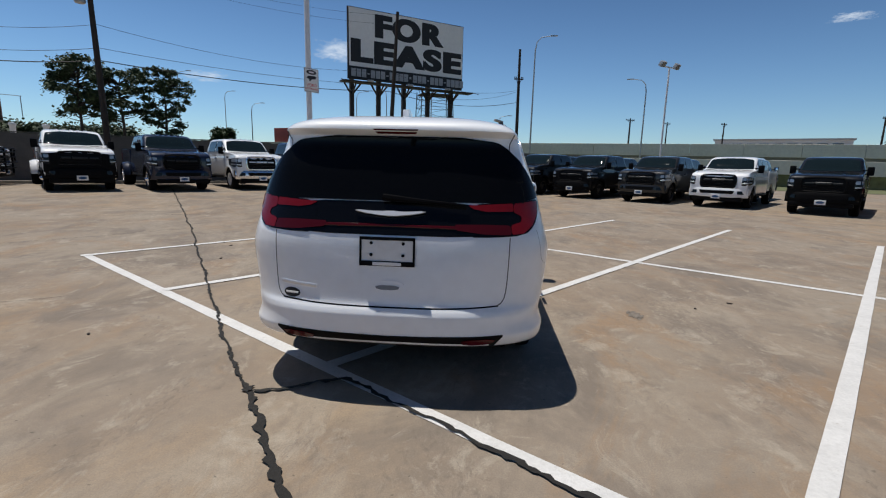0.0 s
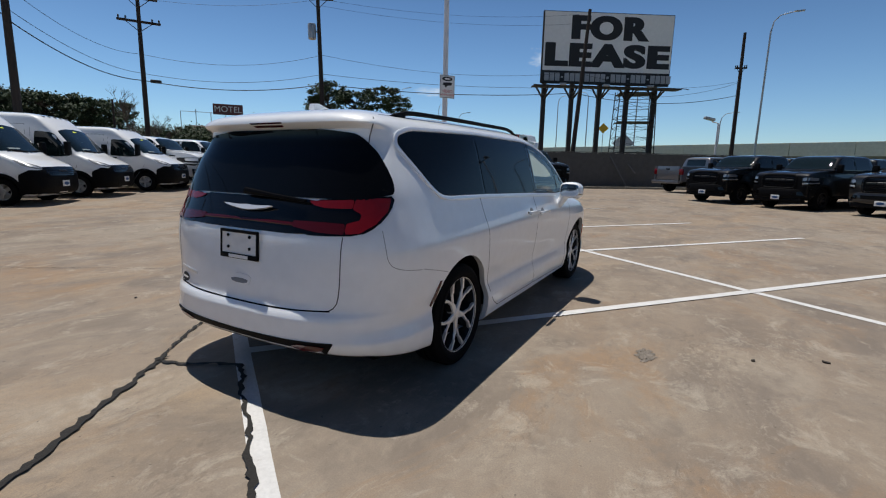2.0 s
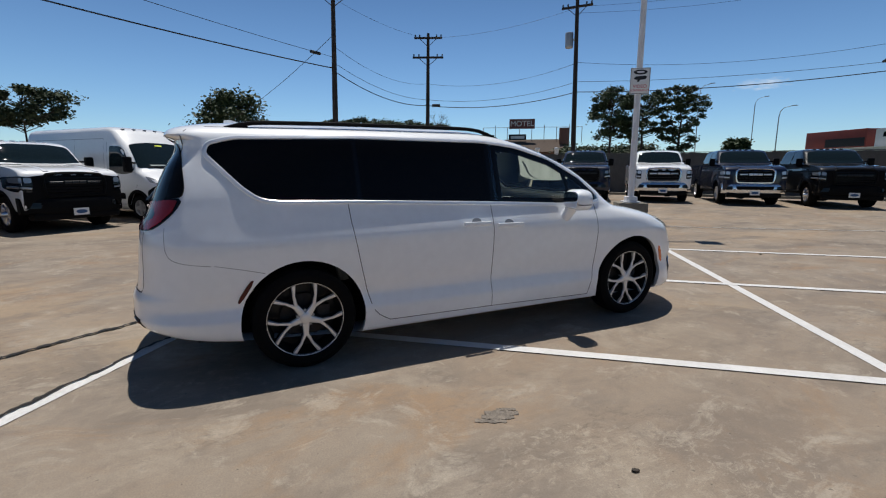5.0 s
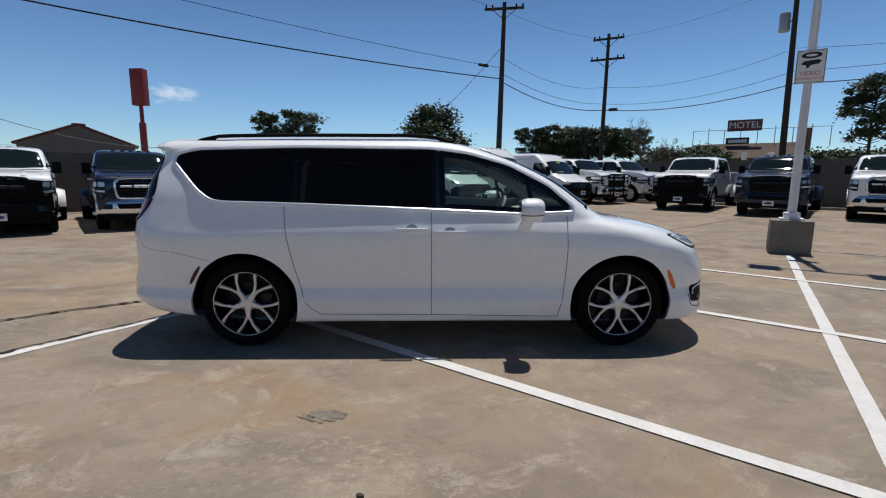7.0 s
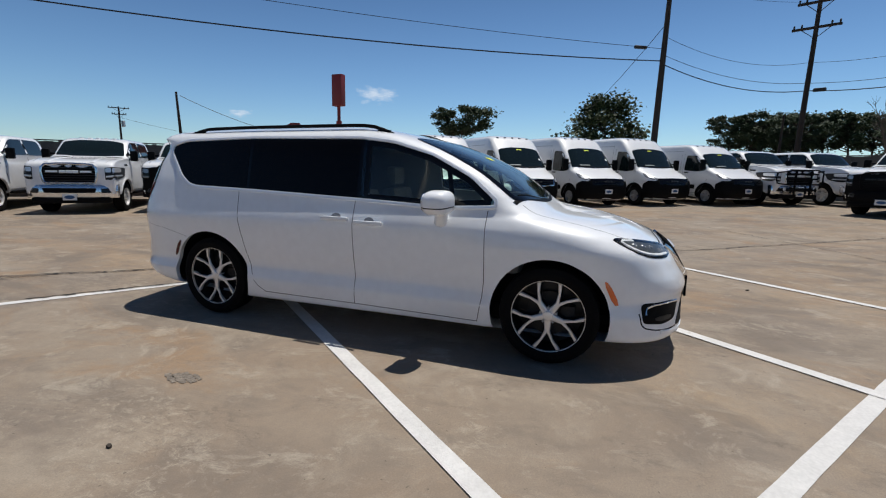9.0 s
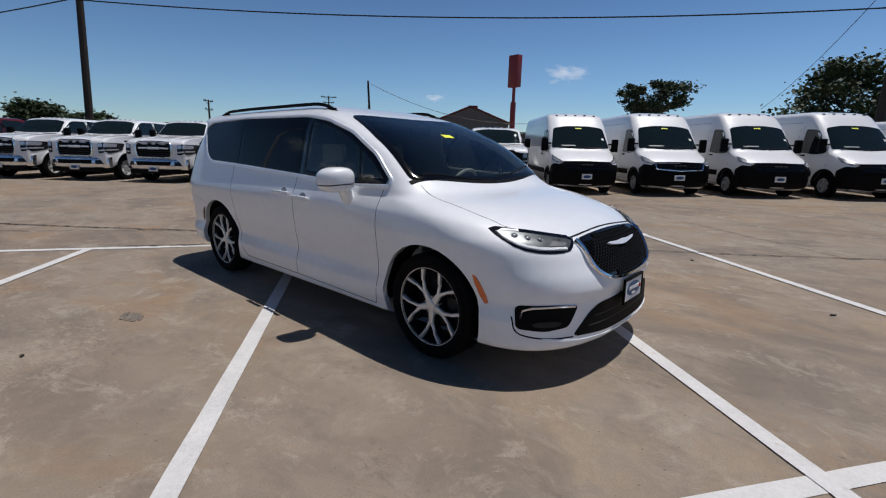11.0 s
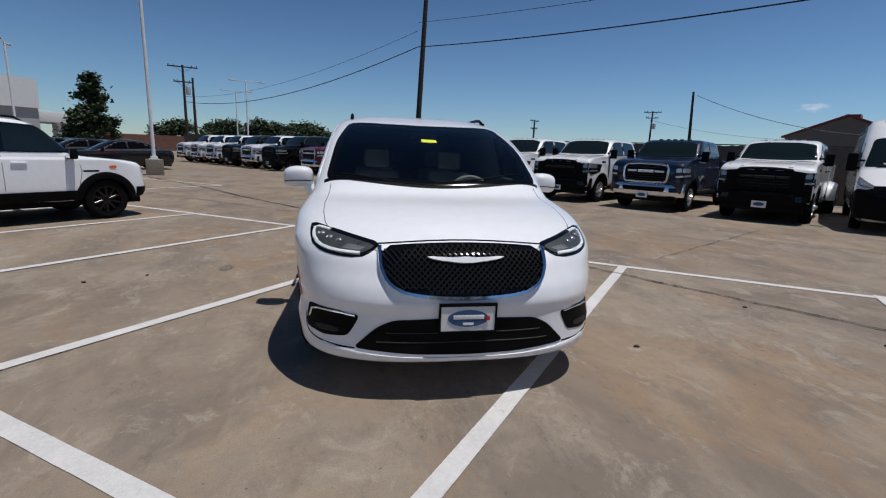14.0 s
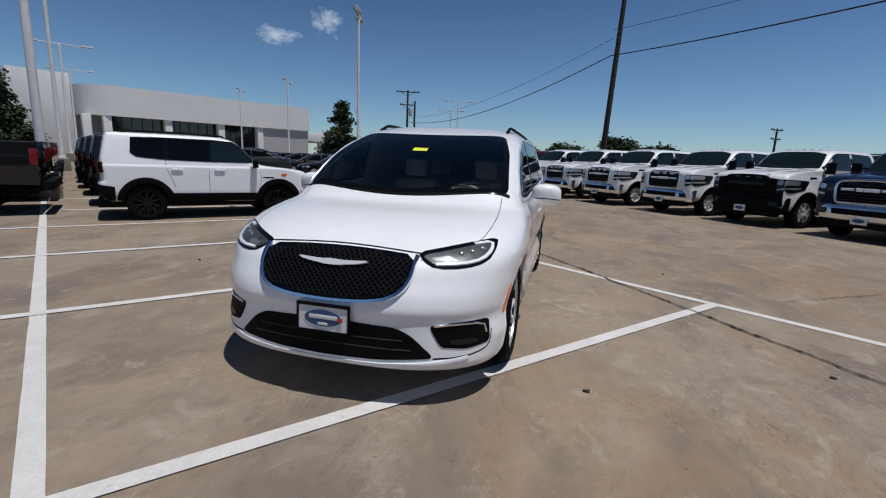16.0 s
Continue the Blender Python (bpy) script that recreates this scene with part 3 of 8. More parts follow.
LINES = [(-5.196, 0.972, 11.89, -10.727, 0.0045), (-3.613, 6.662, 14.017, -5.705, 0.0045), (-5.16, 0.86, 2.1, 9.65, 0.0085), (-2.886, -0.592, 4.264, 8.008, 0.0085),
         (-0.522, -2.239, 6.643, 6.601, 0.0085), (1.717, -3.734, 8.637, 4.736, 0.0085), (3.88, -5.13, 10.9, 3.24, 0.0085), (6.08, -6.59, 13.1, 1.8, 0.0085),
         (8.28, -8.04, 15.3, 0.3, 0.0085)]
for row in LINES:
    painted_line(*row)
painted_line(5.19, -12.41, 9.6, -15.4, 0.0085)
painted_line(5.25, -12.37, 8.2, -8.75, 0.0105)
painted_line(-4.1, 7.4, -0.6, 12.4, 0.0085, 0.055)


def crack(points, w, seed):
    """A ragged, tar-dark joint along points."""
    rnd = random.Random(seed)
    bm = bmesh.new()
    pts = [Vector((*p, 0.0125)) for p in points]
    rows = []
    for a, b in zip(pts, pts[1:]):
        n = max(2, int((b - a).length / 0.035))
        d = (b - a).normalized()
        s = Vector((-d.y, d.x, 0))
        for i in range(n + (b is pts[-1])):
            p = a.lerp(b, i / n)
            p.z += ground_z(p.x, p.y)
            wob = noise.noise(p * 2.3 + Vector((seed, 0, 0))) * 0.035 + noise.noise(p * 11) * 0.012 + rnd.uniform(-0.010, 0.010)
            ww = w * (0.45 + 0.8 * abs(noise.noise(p * 4 + Vector((0, seed, 0)))) + 0.9 * rnd.random() ** 3)
            rows.append([bm.verts.new(p + s * (wob + ww / 2)), bm.verts.new(p + s * (wob - ww / 2 * rnd.uniform(0.7, 1.2)))])
    for p, q in zip(rows, rows[1:]):
        bm.faces.new((p[0], p[1], q[1], q[0]))
    bmesh.ops.recalc_face_normals(bm, faces=bm.faces)
    return solid("pavement_crack", bm, M_CRACK, "dark ragged crack filled with dirt in the concrete", "crack", kind="structure", smooth=False)


crack([(-11.4, 12.0), (-5.25, 3.6), (-2.98, 0.32), (-1.5, -1.83), (-0.9, -2.6)], 0.026, 1)
crack([(-0.9, -2.6), (-0.52, -3.16), (-0.18, -3.64), (0.18, -4.12), (0.8, -4.85), (3.7, -8.7), (5.2, -11.0), (9, -16)], 0.046, 2)
crack([(-0.87, -2.65), (-0.70, -2.60), (-0.34, -2.42), (0.085, -2.69), (0.53, -2.985), (0.76, -3.14), (0.96, -3.30), (1.35, -3.60)], 0.036, 3)
crack([(-9.5, 3.9), (-5.1, 6.3), (0.5, 9.6)], 0.014, 4)
crack([(-5.2, 3.7), (-8.7, -1.0), (-12, -5)], 0.012, 5)
crack([(0.6, -4.5), (4.6, -7.9), (9.0, -11.6)], 0.018, 6)
crack([(-3.66, -1.0), (-5.13, -1.92), (-8, -3.7)], 0.010, 7)
crack([(5.9, -6.5), (4.9, -7.9), (4.05, -9.3)], 0.010, 9)
crack([(-4.1, 7.4), (-2.8, 9.25), (-1.06, 11.8), (0.92, 14.5), (3.6, 18.2)], 0.022, 8)

# ---------------------------------------------------------------- the white minivan
def tyre_mesh(R, r, w, sides=56):
    """Turned tyre about x, outer face towards +x, with shoulder grooves."""
    bm = bmesh.new()
    h = w / 2
    lathe(bm, [(r - 0.01, -h * 0.8), (r + 0.01, -h * 0.92), ((R + r) / 2, -h), (R - 0.03, -h * 0.93), (R - 0.008, -h * 0.8), (R, -h * 0.6), (R, -h * 0.42), (R - 0.008, -h * 0.40), (R - 0.008, -h * 0.34), (R, -h * 0.32),
               (R, -0.012), (R - 0.008, -0.008), (R - 0.008, 0.008), (R, 0.012), (R, h * 0.32), (R - 0.008, h * 0.34), (R - 0.008, h * 0.40), (R, h * 0.42), (R, h * 0.6), (R - 0.008, h * 0.8), (R - 0.03, h * 0.93), (R - 0.05, h * 0.955), (R - 0.055, h * 0.945), ((R + r) / 2, h), (r + 0.02, h * 0.95), (r + 0.01, h * 0.92), (r - 0.01, h * 0.8)], sides)
    return bm


def bar_between(bm, p, q, w0, w1, x0, x1, out=0.006):
    """A spoke from p to q in the wheel's face (y, z), chamfered, between depths x0 and x1."""
    p, q = Vector(p), Vector(q)
    t = (q - p).normalized()
    s = Vector((-t.y, t.x))
    rows = []
    for c, w in ((p, w0), (q, w1)):
        ring = []
        for side, x in ((1.25, x0), (1.0, x1 - out), (0.72, x1), (-0.72, x1), (-1.0, x1 - out), (-1.25, x0)):
            k = c + s * side * w / 2
            ring.append(bm.verts.new((x, k.x, k.y)))
        rows.append(ring)
    a, b = rows
    fs = [bm.faces.new((a[j], a[(j + 1) % 6], b[(j + 1) % 6], b[j])) for j in range(6)]
    fs += [bm.faces.new(a[::-1]), bm.faces.new(b)]
    bmesh.ops.recalc_face_normals(bm, faces=fs)


def split_spoke_wheel(name, parent, m, R=0.362, r=0.268, w=0.235):
    """A tyre on a two-tone alloy with five spokes that part in two."""
    ob = new(name)
    ob.parent = parent
    ob.matrix_basis = m
    part("tyre", tyre_mesh(R, r, w), M_RUBBER, ob, "black low-profile tyre")
    bm = bmesh.new()
    lathe(bm, [(0.02, -0.04), (r - 0.03, -0.05), (r - 0.02, 0.02), (r - 0.012, 0.07), (r - 0.004, 0.095)], 56)
    for k in range(5):
        a = radians(270 + 72 * k)
        bar_between(bm, (0.03 * math.cos(a), 0.03 * math.sin(a)), (0.12 * math.cos(a), 0.12 * math.sin(a)), 0.066, 0.044, 0.02, 0.066)
        for sg in (-1, 1):
            e = a + sg * radians(19)
            bar_between(bm, (0.12 * math.cos(a), 0.12 * math.sin(a)), (0.25 * math.cos(e), 0.25 * math.sin(e)), 0.028, 0.026, 0.02, 0.070)
    part("rim", bm, M_DARK_ALLOY, ob, "dark painted alloy rim")
    bm = bmesh.new()
    lathe(bm, [(r - 0.008, 0.084), (r - 0.006, 0.098), (r - 0.001, 0.100), (r + 0.004, 0.094), (r + 0.003, 0.080)], 64)
    for k in range(5):
        a = radians(270 + 72 * k)
        bar_between(bm, (0.03 * math.cos(a), 0.03 * math.sin(a)), (0.128 * math.cos(a), 0.128 * math.sin(a)), 0.046, 0.032, 0.06, 0.0765, 0.003)
        for sg in (-1, 1):
            e0, e1, e2 = a + sg * radians(3.5), a + sg * radians(12.0), a + sg * radians(19.5)
            p0, p1, p2 = [(q * math.cos(e), q * math.sin(e)) for q, e in ((0.116, e0), (0.185, e1), (0.263, e2))]
            bar_between(bm, p0, p1, 0.023, 0.017, 0.066, 0.079, 0.003)
            bar_between(bm, p1, p2, 0.017, 0.026, 0.066, 0.087, 0.003)
    lathe(bm, [(0.044, 0.06), (0.042, 0.076), (0.034, 0.079)], 30)
    part("spokes", bm, M_ALLOY, ob, "machined silver split spokes and rim lip")
    bm = bmesh.new()
    lathe(bm, [(0.036, 0.070), (0.034, 0.081), (0.02, 0.084), (0.0005, 0.084)], 24)
    part("hub_cap", bm, M_ALLOY, ob, "silver hub cap")
    for k in range(5):
        a = radians(306 + 72 * k)
        bm = bmesh.new()
        tube(bm, [(0.03, 0.058 * math.cos(a), 0.058 * math.sin(a)), (0.066, 0.058 * math.cos(a), 0.058 * math.sin(a))], 0.010, 6)
        part("lug_nut", bm, M_STEEL, ob)
    bm = bmesh.new()
    lathe(bm, [(0.01, -0.01), (0.165, -0.01), (0.165, -0.03), (0.01, -0.03)], 40)
    part("brake_disc", bm, M_DARK_STEEL, ob, "dark steel brake disc")
    bm = bmesh.new()
    box(bm, -0.05, 0.012, 0.085, 0.185, -0.07, 0.07, 0.012)
    part("brake_caliper", bm, M_DARK_STEEL, ob)
    return ob


def seat(parent, x, y, material, z=0.42, w=0.50):
    """A car seat with cushion, backrest and headrest."""
    bm = bmesh.new()
    box(bm, x - w / 2, x + w / 2, y - 0.25, y + 0.27, z, z + 0.16, 0.05)
    box(bm, x - w / 2 + 0.01, x + w / 2 - 0.01, -0.08, 0.08, 0, 0.66, 0.05, m=pose(0, y - 0.30, z + 0.12, 12))
    tube(bm, [(x - 0.06, y - 0.42, z + 0.72), (x - 0.06, y - 0.44, z + 0.86)], 0.008, 6)
    tube(bm, [(x + 0.06, y - 0.42, z + 0.72), (x + 0.06, y - 0.44, z + 0.86)], 0.008, 6)
    box(bm, x - 0.13, x + 0.13, y - 0.50, y - 0.39, z + 0.80, z + 0.99, 0.04)
    return part("seat", bm, material, parent)


def rounded_block(bm, centre, size, power=4.0):
    """A soft-edged block."""
    r = bmesh.ops.create_uvsphere(bm, u_segments=28, v_segments=18, radius=0.5)
    for v in r["verts"]:
        q = v.co
        k = (abs(2 * q.x) ** power + abs(2 * q.y) ** power + abs(2 * q.z) ** power) ** (1 / power)
        v.co = Vector((centre[0] + q.x / k * size[0], centre[1] + q.y / k * size[1], centre[2] + q.z / k * size[2]))
    return r["verts"]


def door_mirror(parent, skin_point, side, cap):
    """A wing mirror on a foot that grows out of the door; the cap is split from the lower shell by a dark slot."""
    x, y, z = skin_point
    ob = new("door_mirror")
    ob.parent = parent
    ob.matrix_basis = pose(x * side, y, z)
    bm = bmesh.new()
    tube(bm, [(-0.04 * side, -0.03, -0.175), (0.02 * side, -0.02, -0.155), (0.055 * side, -0.005, -0.10), (0.075 * side, 0.0, -0.04)], [0.040, 0.045, 0.046, 0.05], 12)
    for v in bm.verts:
        v.co.y *= 1.15
    part("stalk", bm, cap, ob)
    for nm_, za, zb in (("cap", -0.026, 0.09), ("shell", -0.085, -0.034)):
        bm = bmesh.new()
        for v in rounded_block(bm, (0.145 * side, 0.01, 0), (0.245, 0.20, 0.175), 3.2):
            v.co.z = min(max(v.co.z, za), zb)
            v.co.y = max(v.co.y, -0.075)
            v.co.y -= 0.16 * max(0, v.co.x * side - 0.12)
            v.co.z -= 0.10 * max(0, v.co.x * side - 0.16)
        part(nm_, bm, cap, ob)
    bm = bmesh.new()
    for v in rounded_block(bm, (0.145 * side, 0.01, -0.03), (0.235, 0.19, 0.10), 3.2):
        v.co.z = min(max(v.co.z, -0.05), -0.01)
        v.co.y = max(v.co.y, -0.07)
        v.co.y -= 0.16 * max(0, v.co.x * side - 0.12)
    part("slot", bm, M_GLOSS_BLACK, ob, "thin black slot")
    bm = bmesh.new()
    for v in rounded_block(bm, (0.145 * side, -0.075, 0.0), (0.20, 0.012, 0.135), 4):
        v.co.y -= 0.16 * max(0, v.co.x * side - 0.12)
    part("mirror_glass", bm, M_CHROME, ob, "mirror glass")
    return ob


def dealer_plate(parent, m, material_back, front=True):
    """A plate in a black frame; the unread dealer lettering is plain shapes."""
    ob = new("licence_plate")
    ob.parent = parent
    ob.matrix_basis = m
    bm = bmesh.new()
    for a, b, c, d in ((-0.165, 0.165, 0.068, 0.086), (-0.165, 0.165, -0.086, -0.056 if not front else -0.072), (-0.165, -0.153, -0.086, 0.086), (0.153, 0.165, -0.086, 0.086)):
        box(bm, a, b, -0.004, 0.012, c, d, 0.003)
    part("plate_frame", bm, M_BLACK_PLASTIC, ob, "black plate frame")
    bm = bmesh.new()
    box(bm, -0.155, 0.155, -0.004, 0.006, -0.08, 0.075)
    part("plate", bm, material_back, ob, "white plate")
    if front:
        bm = bmesh.new()
        prism(bm, [(0.115 * math.cos(a), 0.048 * math.sin(a)) for a in (2 * math.pi * k / 36 for k in range(36))], 0.006, 0.009, pose(0, 0, 0, 90, 0, 180))
        part("emblem", bm, M_SIGN_BLUE, ob, "blue oval emblem")
        bm = bmesh.new()
        box(bm, -0.090, 0.085, 0.009, 0.012, -0.004, 0.020, 0.002)
        box(bm, -0.03, 0.03, 0.009, 0.012, -0.038, -0.024)
        part("lettering_bar", bm, M_PAPER, ob, "white lettering bar")
        bm = bmesh.new()
        box(bm, -0.122, -0.096, 0.010, 0.014, -0.012, 0.012, 0.004)
        part("red_mark", bm, M_SIGN_RED, ob, "small red mark")
    else:
        bm = bmesh.new()
        box(bm, -0.085, 0.085, 0.012, 0.014, -0.082, -0.062, 0.001)
        part("lettering_bar", bm, M_PAPER, ob, "white lettering bar")
        for x in (-0.095, 0.095):
            for z in (0.05, -0.02):
                bm = bmesh.new()
                lathe(bm, [(0.0005, 0.012), (0.009, 0.012), (0.010, 0.004)], 10, "y", (x, 0, z))
                part("screw", bm, M_BLACK_PLASTIC, ob)
    return ob


def wing_badge(parent, skin, y_sign, z, half, droop):
    """A chrome winged badge, drawn as a plain shape."""
    d = (0, -y_sign, 0)
    pts = [(-half, 0, z + 0.012), (-half * 0.3, 0, z + 0.004), (0, 0, z + 0.010), (half * 0.3, 0, z + 0.004), (half, 0, z + 0.012), (half * 0.75, 0, z - 0.004), (half * 0.25, 0, z - 0.014 - droop), (0, 0, z - 0.016 - droop), (-half * 0.25, 0, z - 0.014 - droop), (-half * 0.75, 0, z - 0.004)]
    part("wing_badge", skin.panel(pts, d, 0.030, 0.014, 0.03, rounds=1), M_BRIGHT, parent, "chrome winged badge")


def sills(v):
    """Brings the minivan's lower edge down to its sills and draws its glazing in towards the tail; rounds out the front wings."""
    base = .185 + .12 * min(max((2.40 - v.y) / 4.84, 0), 1)
    goal = .205 if v.y > -1.2 else .205 + .055 * min((-1.2 - v.y) / .75, 1) if v.y > -1.95 else .26 + .07 * min((-1.95 - v.y) / .5, 1)
    k = min(max((.46 - v.z) / (.46 - base), 0), 1)
    v.z -= k * (base - min(goal, base + .02))
    t = min(max((v.z - 1.2) / .35, 0), 1) * min(max((-1.1 - v.y) / 1.0, 0), 1)
    v.x *= 1 - .055 * t * t * (3 - 2 * t)
    # front wings swell round the wheels
    k = math.exp(-((v.y - 1.45) / .55) ** 2) * min(max((v.z - .30) / .2, 0), 1) * min(max((1.05 - v.z) / .2, 0), 1)
    if abs(v.x) > .6:
        v.x += math.copysign(.042 * k, v.x)
    return v


def build_minivan():
    top = thing("minivan", "white minivan with tinted rear glass parked across the bay lines", "minivan")
    front = [(0, 2.40, .185), (.04, 2.485, .212), (.08, 2.51, .262), (.115, 2.505, .325), (.155, 2.502, .42), (.20, 2.506, .51), (.235, 2.520, .575), (.262, 2.505, .638), (.30, 2.455, .73), (.335, 2.405, .812), (.365, 2.338, .868), (.385, 2.265, .905), (.42, 2.12, .968), (.48, 1.83, 1.04), (.535, 1.50, 1.09), (.55, 1.44, 1.115),
             (.60, 1.28, 1.235), (.68, 1.02, 1.405), (.76, .66, 1.563), (.83, .27, 1.682), (.9, -.14, 1.748), (1, -.95, 1.772)]
    rear = [(0, -2.46, .295), (.05, -2.57, .32), (.09, -2.62, .355), (.15, -2.65, .430), (.22, -2.65, .53), (.26, -2.638, .567), (.285, -2.616, .60), (.335, -2.597, .74), (.40, -2.580, .88), (.48, -2.560, 1.0), (.535, -2.512, 1.10),
            (.60, -2.455, 1.22), (.68, -2.37, 1.40), (.745, -2.29, 1.55), (.765, -2.29, 1.592), (.79, -2.36, 1.628), (.82, -2.345, 1.662), (.9, -2.14, 1.726), (1, -1.55, 1.772)]
    width = [(0, .885), (.03, .940), (.07, .964), (.11, .975), (.14, .978), (.165, .966), (.20, .951), (.24, .956), (.30, .975), (.36, .990), (.40, .994), (.425, .991), (.445, .984), (.470, .973), (.50, .958), (.53, .943), (.60, .905), (.68, .862), (.76, .815), (.80, .78), (.83, .735), (.9, .52), (1, 0)]
    nose = [(0, .60), (.09, .74), (.2, .78), (.36, .74), (.5, .60), (.55, .40), (.68, .42), (.8, .42), (1, .3)]
    tail = [(0, .50), (.1, .64), (.2, .68), (.3, .66), (.45, .60), (.55, .50), (.66, .40), (.72, .35), (.79, .33), (.83, .37), (1, .4)]
    bm = loft_body(front, rear, width, nose, tail, [(0, 2.8), (.48, 2.8), (.56, 3.5), (.70, 4.2), (.82, 4.0), (1, 3)], [(0, 3.1), (.3, 3.2), (.45, 3.5), (.55, 3.6), (.68, 4.4), (.79, 5.0), (1, 3.8)], 120, 26, 64, sills)
    skin = Skin(bm)
    S, B, F, T = (-1, 0, 0), (0, 1, 0), (0, -1, 0), (0, 0, -1)
    glass_line = [(0, -2.115, 1.505), (0, -2.095, 1.570), (0, -1.95, 1.612), (0, -1.1, 1.638), (0, -.05, 1.636), (0, .26, 1.60), (0, .60, 1.505), (0, .92, 1.345), (0, 1.125, 1.175), (0, 1.12, 1.128), (0, .7, 1.108), (0, 0, 1.138), (0, -1.1, 1.175), (0, -1.70, 1.188), (0, -1.80, 1.205), (0, -1.90, 1.275)]
    for y in (-1.545, 1.545):
        arch(bm, y, 0.365, 0.424, 0.55)
    flat = [Vector((p[1], p[2])) for p in glass_line]
    door_hole = shrink(clip(flat, Vector((0.035, 1.0)), Vector((-0.005, 2.0))) if inside(Vector((0.5, 1.3)), clip(flat, Vector((0.035, 1.0)), Vector((-0.005, 2.0)))) else clip(flat, Vector((-0.005, 2.0)), Vector((0.035, 1.0))), 0.042)
    carve(bm, lambda c: far_side(Vector((c.y, c.z)), door_hole), lambda c: abs(c.x) > 0.55 and -0.1 < c.y < 1.25 and 1.05 < c.z < 1.68)
    screen = [(-.835, 1.245, 1.160), (-.765, .70, 1.40), (-.665, .32, 1.597), (-.36, .40, 1.612), (0, .43, 1.616), (.36, .40, 1.612), (.665, .32, 1.597), (.765, .70, 1.40), (.835, 1.245, 1.160), (.45, 1.345, 1.162), (0, 1.385, 1.163), (-.45, 1.345, 1.162)]
    sd = Vector((0, -0.75, -0.66))
    u, v, _ = basis(sd)
    sflat = [Vector((Vector(p).dot(u), Vector(p).dot(v))) for p in screen]
    shole = shrink(sflat, 0.03)
    shole = fillet(shole, 0.06)
    carve(bm, lambda c: far_side(Vector((c.dot(u), c.dot(v))), shole), lambda c: 0.1 < c.y < 1.6 and c.z > 1.08)
    lining = bm.copy()
    lining.normal_update()
    for w, co in [(w, w.co - w.normal * 0.025) for w in lining.verts]:
        w.co = co
    punch(lining, lambda c: c.z < 0.5)
    bmesh.ops.reverse_faces(lining, faces=lining.faces)
    part("body", bm, M_WHITE, top, "gleaming white painted body")
    part("cabin_lining", lining, M_LINING, top, "grey cabin lining")
    # glazing
    ws = part("windscreen", skin.panel(screen, sd, 0.003, 0.0, 0.06, rad=0.06), M_GLASS, top, "clear green-tinted windscreen")
    ws.visible_shadow = False
    part("windscreen_edge", skin.strip([u * p.x + v * p.y for p in fillet(shrink(sflat, 0.017), 0.06)], sd, 0.052, 0.0045, 0.01, closed=True), M_GLOSS_BLACK, top, "black windscreen edge")
    for side in (1, -1):
        def cutl(y0, y1):
            return ((0, y0, 1.0), (0, y1, 2.0))
        def cutr(y0, y1):
            return ((0, y1, 2.0), (0, y0, 1.0))
        uu = basis(S)[0]
        left, right = (cutl, cutr) if uu.y > 0 else (cutr, cutl)
        part("window_surround", skin.panel(glass_line, S, 0.0025, 0.006, 0.05, side, inset=0.004, cut=[left(0.05, 0.01)], rad=0.05), M_GLOSS_BLACK, top, "gloss black window surround")
        part("quarter_window", skin.panel(glass_line, S, 0.0055, 0.003, 0.05, side, inset=0.022, cut=[left(-1.115, -1.14)], rad=0.03), M_PRIVACY, top, "dark tinted quarter window")
        part("sliding_door_window", skin.panel(glass_line, S, 0.0055, 0.003, 0.05, side, inset=0.022, cut=[right(-1.125, -1.15), left(0.0, -0.035)], rad=0.02), M_PRIVACY, top, "dark tinted sliding door window")
        dw = part("front_door_window", skin.panel(glass_line, S, 0.0045, 0.0, 0.05, side, inset=0.014, cut=[right(0.0, -0.04)], rad=0.03), M_GLASS, top, "clear front door window")
        dw.visible_shadow = False
        part("door_window_edge", skin.strip([(0, p.x, p.y) for p in shrink(door_hole, -0.012)], S, 0.050, 0.0065, 0.01, side, closed=True), M_GLOSS_BLACK, top, "black window frame")
        part("quarter_post", skin.strip([(0, 0.80, 1.13), (0, 0.74, 1.40)], S, 0.035, 0.0068, 0.01, side), M_GLOSS_BLACK, top)
        part("window_trim", skin.strip([(0, p.x, p.y) for p in fillet(flat, 0.06)], S, 0.028, 0.011, 0.006, side, closed=True), M_TRIM, top, "bright chrome window trim")
        # shut lines
        for line, sm in (([(0, 1.07, 1.10), (0, 1.065, .98), (0, 1.07, .80), (0, 1.065, .5), (0, 1.02, .262)], 1), ([(0, -.035, 1.13), (0, -.03, .28)], 0), ([(0, 1.02, .262), (0, -.03, .28), (0, -.93, .285)], 0),
                         ([(0, -1.215, 1.17), (0, -1.20, 1.0), (0, -1.15, .74), (0, -1.085, .46), (0, -1.04, .35), (0, -.93, .285)], 1)):
            part("shut_line", skin.strip(line, S, 0.0055, 0.0008, 0.004, side, smooth=sm), M_SEAM, top)
        for y in (-.19, .115):
            hd = new("door_handle")
            hd.parent = top
            bmh = bmesh.new()
            loc, nor = skin.drop(Vector((0.9, y, .985 - (0.02 if y > 0 else 0))), Vector(S))
            bmh2 = bmesh.new()
            box(bmh, -0.125, 0.125, -0.014, 0.016, -0.016, 0.016, 0.009)
            for vv in bmh.verts:
                vv.co = Vector(((loc.x + 0.030 + vv.co.y - 0.25 * vv.co.x ** 2) * side, y + vv.co.x, loc.z + vv.co.z))
            bmesh.ops.recalc_face_normals(bmh, faces=bmh.faces)
            part("grip", bmh, M_WHITE, hd, "white grip")
